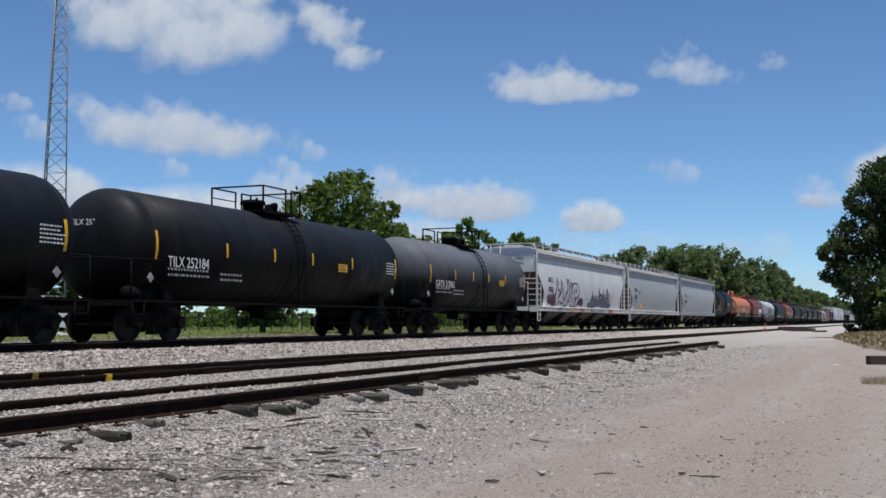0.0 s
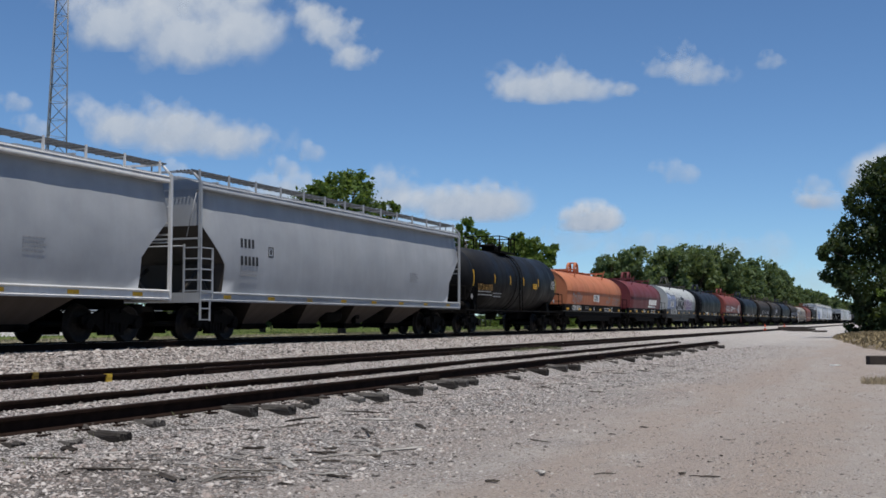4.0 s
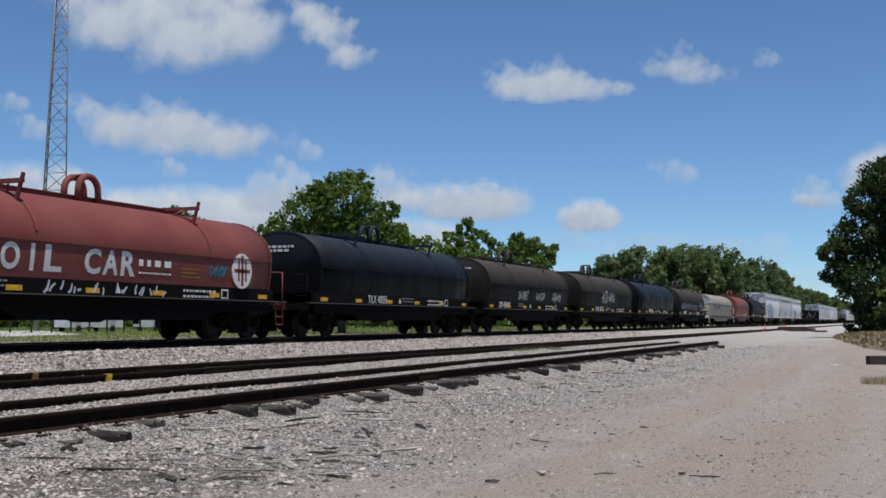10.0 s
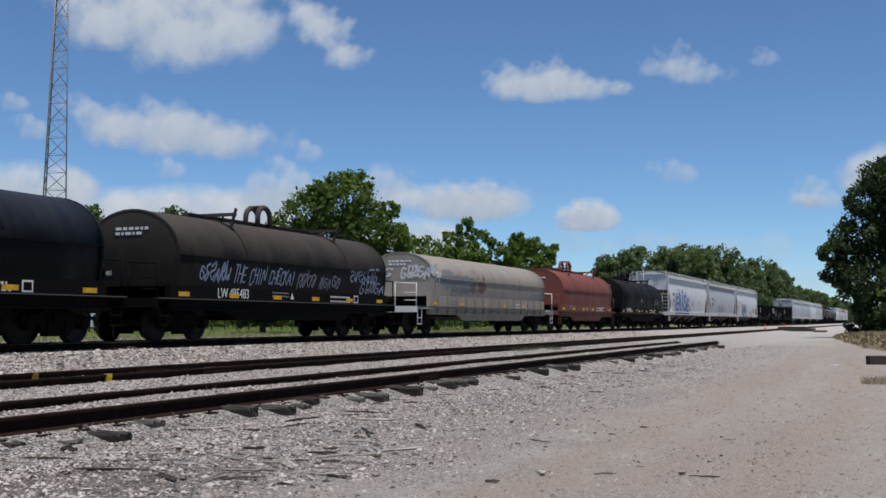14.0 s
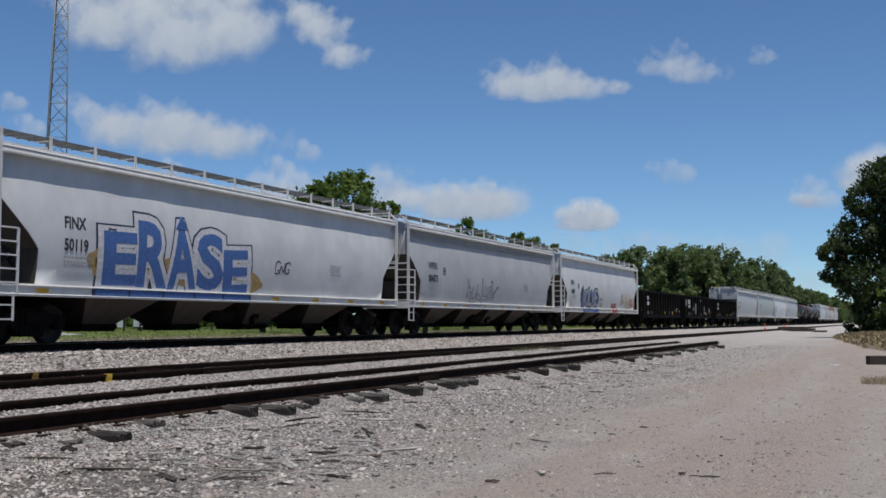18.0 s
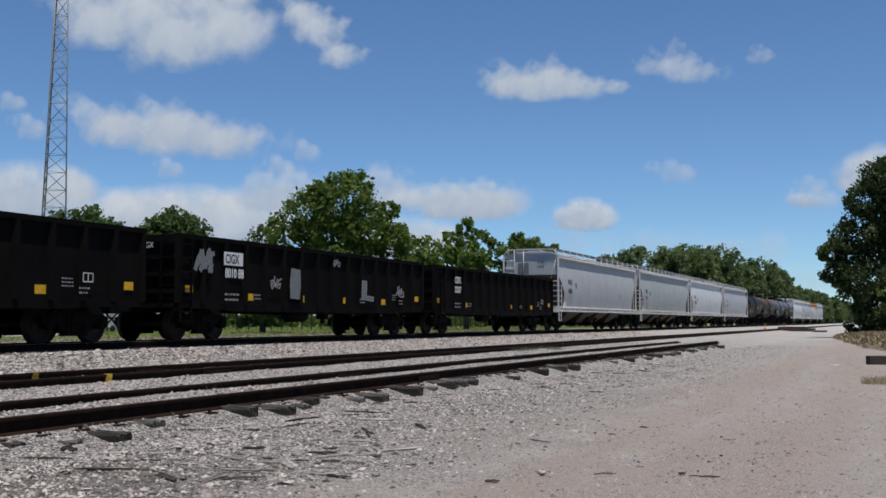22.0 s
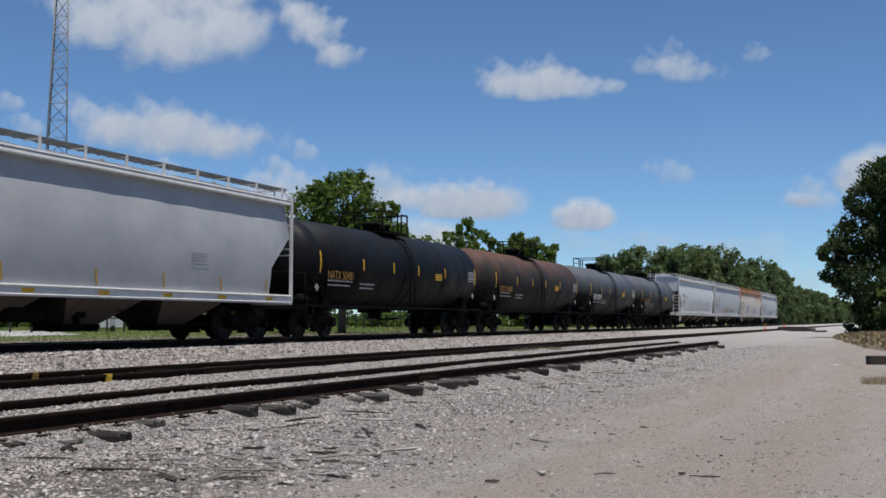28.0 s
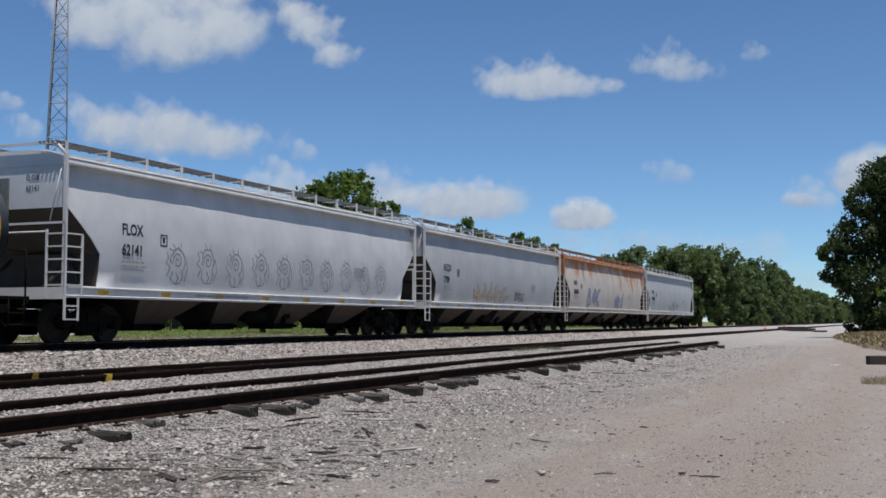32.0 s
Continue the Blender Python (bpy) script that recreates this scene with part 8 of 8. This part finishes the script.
# ---- lattice mast ----
mast = thing("radio_mast", "tall grey steel lattice radio mast behind the trees", "mast", at=Matrix.Translation((-77.45, 86.05, 0)) @ Matrix.Rotation(radians(1.15), 4, Vector((-0.379, 0.925, 0))) @ pose(0, 0, 0, 0, 0, 20))


def mast_r(z):
    return 1.75 - 0.030 * z


legs = [(math.cos(a), math.sin(a)) for a in (0.3, 0.3 + 2.094, 0.3 + 4.189)]
MAST = plain("mast_steel", (0.24, 0.245, 0.25), 0.55, 0.3)
for c, s_ in legs:
    part("leg", Shape().rod((c * mast_r(0), s_ * mast_r(0), -0.2), (c * mast_r(42), s_ * mast_r(42), 42), 0.075, 6), MAST, mast)
for lv in range(24):
    z0, z1 = lv * 1.75, (lv + 1) * 1.75
    sec = Shape()
    for k in range(3):
        (c0, s0), (c1, s1) = legs[k], legs[(k + 1) % 3]
        a, b = (c0 * mast_r(z0), s0 * mast_r(z0), z0), (c1 * mast_r(z1), s1 * mast_r(z1), z1)
        a2, b2 = (c1 * mast_r(z0), s1 * mast_r(z0), z0), (c0 * mast_r(z1), s0 * mast_r(z1), z1)
        if lv % 2:
            sec.rod(a, b, 0.04, 4)
        else:
            sec.rod(a2, b2, 0.04, 4)
        sec.rod(b, b2, 0.03, 4)
    part("lattice_bay", sec, MAST, mast)

# ---- clouds: far backdrop sheets that drift ----
CLOUDS = [
    ("big", -0.0184, 0.0020, 0.95, 0.10, 0.0050, [(-0.2980, 0.2173, 0.0702, 0.0398), (-0.2316, 0.2071, 0.0957, 0.0497), (-0.1806, 0.2148, 0.0574, 0.0398), (-0.2469, 0.2454, 0.1403, 0.0398)]),
    ("torn", -0.0184, 0.0020, 0.90, -0.05, 0.0070, [(-0.1015, 0.2097, 0.0478, 0.0318), (-0.0811, 0.1842, 0.0383, 0.0232), (-0.1143, 0.2224, 0.0383, 0.0265)]),
    ("long", -0.0082, 0.0000, 0.95, 0.00, 0.0055, [(-0.2903, 0.1230, 0.0765, 0.0332), (-0.2367, 0.1255, 0.0542, 0.0365), (-0.1959, 0.1102, 0.0702, 0.0298), (-0.2469, 0.1102, 0.0957, 0.0265)]),
    ("wide", -0.0133, 0.0041, 0.95, 0.00, 0.0070, [(0.0668, 0.1546, 0.0383, 0.0226), (0.1102, 0.1638, 0.0332, 0.0318), (0.0898, 0.1577, 0.0510, 0.0279), (0.1306, 0.1546, 0.0383, 0.0212), (0.1673, 0.1495, 0.0255, 0.0119), (0.0974, 0.1485, 0.0733, 0.0172)]),
    ("small_torn", -0.0163, 0.0041, 0.62, 0.00, 0.0090, [(0.2224, 0.1740, 0.0351, 0.0279), (0.2378, 0.1638, 0.0383, 0.0172), (0.1995, 0.1689, 0.0287, 0.0146)]),
    ("wisp", -0.0163, 0.0092, 0.55, 0.00, 0.0110, [(0.2974, 0.1740, 0.0230, 0.0133)]),
    ("flat", -0.0061, 0.0020, 1.00, 0.12, 0.0075, [(0.0082, 0.0480, 0.0446, 0.0226), (0.0429, 0.0485, 0.0459, 0.0252), (0.0260, 0.0474, 0.0606, 0.0226), (0.0082, 0.0434, 0.0765, 0.0172)]),
    ("puff", -0.0092, 0.0020, 1.00, 0.25, 0.0110, [(0.1347, 0.0327, 0.0332, 0.0186), (0.1214, 0.0291, 0.0230, 0.0133), (0.1480, 0.0296, 0.0204, 0.0133)]),
    ("edge", -0.0143, 0.0010, 0.95, 0.30, 0.0060, [(0.3883, 0.0709, 0.0332, 0.0239), (0.4071, 0.0781, 0.0383, 0.0252), (0.3372, 0.0454, 0.0230, 0.0093)]),
    ("low_left", -0.0071, 0.0020, 0.95, 0.30, 0.0060, [(-0.3694, 0.0566, 0.0702, 0.0318), (-0.3337, 0.0592, 0.0351, 0.0226), (-0.4102, 0.0566, 0.0446, 0.0332)]),
    ("mid_left", -0.0071, 0.0020, 0.85, 0.15, 0.0060, [(-0.0480, 0.0577, 0.0421, 0.0292), (-0.1245, 0.0566, 0.0478, 0.0265), (-0.1551, 0.0566, 0.0446, 0.0239)]),
    ("low_band", -0.0051, 0.0010, 1.00, 0.30, 0.0060, [(-0.2316, 0.0337, 0.1020, 0.0345), (-0.1806, 0.0311, 0.0702, 0.0332), (-0.2827, 0.0362, 0.0702, 0.0279), (-0.0327, 0.0107, 0.0765, 0.0265)]),
    ("scrap", -0.0082, 0.0010, 0.55, 0.00, 0.0110, [(-0.1214, 0.0913, 0.0217, 0.0133), (-0.1449, 0.0770, 0.0230, 0.0133), (-0.2454, 0.0755, 0.0217, 0.0133), (-0.3719, 0.1138, 0.0255, 0.0159), (-0.3898, 0.1357, 0.0255, 0.0119)]),
    ("haze_low", -0.0051, 0.0010, 0.40, -0.05, 0.0050, [(0.1102, 0.0158, 0.0574, 0.0239), (0.1714, 0.0133, 0.0702, 0.0212), (0.2531, 0.0082, 0.0957, 0.0265), (0.2020, 0.0005, 0.1020, 0.0239), (0.3245, -0.0199, 0.0574, 0.0265)]),
    ("thin", -0.0071, 0.0000, 0.45, 0.00, 0.0090, [(0.3398, 0.0490, 0.0415, 0.0146), (0.2097, 0.0730, 0.0383, 0.0146), (0.3347, 0.0607, 0.0255, 0.0119)]),
]
FWD = (Vector(AIM) - Vector(EYE)).normalized()
RIGHT = FWD.cross(Vector((0, 0, 1))).normalized()
UP = RIGHT.cross(FWD)
FACING = Matrix((RIGHT, UP, -FWD)).transposed().to_4x4()
SKY = []
for i, (nm, dx, dy, dens, boost, grain, puffs) in enumerate(CLOUDS):
    mat = cloud_mat("cloud_" + nm, i + 1, dens, boost, grain)
    cl = thing("cloud", "soft white fair-weather cloud in blue sky", "cloud", "clouds", kind="structure")
    far = 3600.0 + 30 * i
    for j, (b, r, rx, ry) in enumerate(puffs):
        me = bpy.data.meshes.new("puff")
        me.from_pydata([(-rx * far, -ry * far, 0), (rx * far, -ry * far, 0), (rx * far, ry * far, 0), (-rx * far, ry * far, 0)], [], [(0, 1, 2, 3)])
        uv = me.uv_layers.new(name="UVMap")
        uv.data.foreach_set("uv", [0, 0, 1, 0, 1, 1, 0, 1])
        me.materials.append(mat)
        ob = new("puff", me)
        ob.parent = cl
        ob.visible_shadow = False
        ob.matrix_basis = Matrix.Translation((b * far, r * far, -far - 6.0 * j))
    base = Matrix.Translation(EYE) @ FACING
    SKY.append((cl, base, Matrix.Translation(EYE) @ FACING @ Matrix.Translation((dx * far, dy * far, 0))))


# ---- what moves ----
def travelled(t):
    """Metres the train has rolled since the start; it gathers a little speed."""
    return 17.75 * t + (0.025 * (t - 8.0) ** 2 if t > 8 else 0.0)


def motions():
    times = [0.0, 4.0, 8.0, 11.0, 14.0, 17.0, 20.0, 23.0, 26.0, 29.0, 32.0]
    for car, mid in CARS:
        walk(car, [(t, pose(TRACK_X, mid - travelled(t), RAIL_Z)) for t in times])
    # wheels turn with the distance rolled; all axles of a kind share one set of keys
    turns = [(0.0, 0.0)]
    t = 0.0
    while t < 32.0:
        t = min(32.0, t + 1 / 30)
        if math.degrees((travelled(t) - turns[-1][1]) / 0.457) > 72 or t >= 32.0:
            turns.append((t, travelled(t)))
    for k, y in ((0, -0.889), (1, 0.889)):
        same = [w for kk, w in WHEELSETS if kk == k]
        walk(same[0], [(t, pose(0, y, 0.457, math.degrees(d / 0.457))) for t, d in turns])
        lead = same[0].animation_data
        for w in same[1:]:
            w.rotation_mode = "QUATERNION"
            own = w.animation_data_create()
            own.action = lead.action
            own.action_slot = lead.action_slot
    for cl, m0, m1 in SKY:
        walk(cl, [(0.0, m0), (32.0, m1)])


motions()
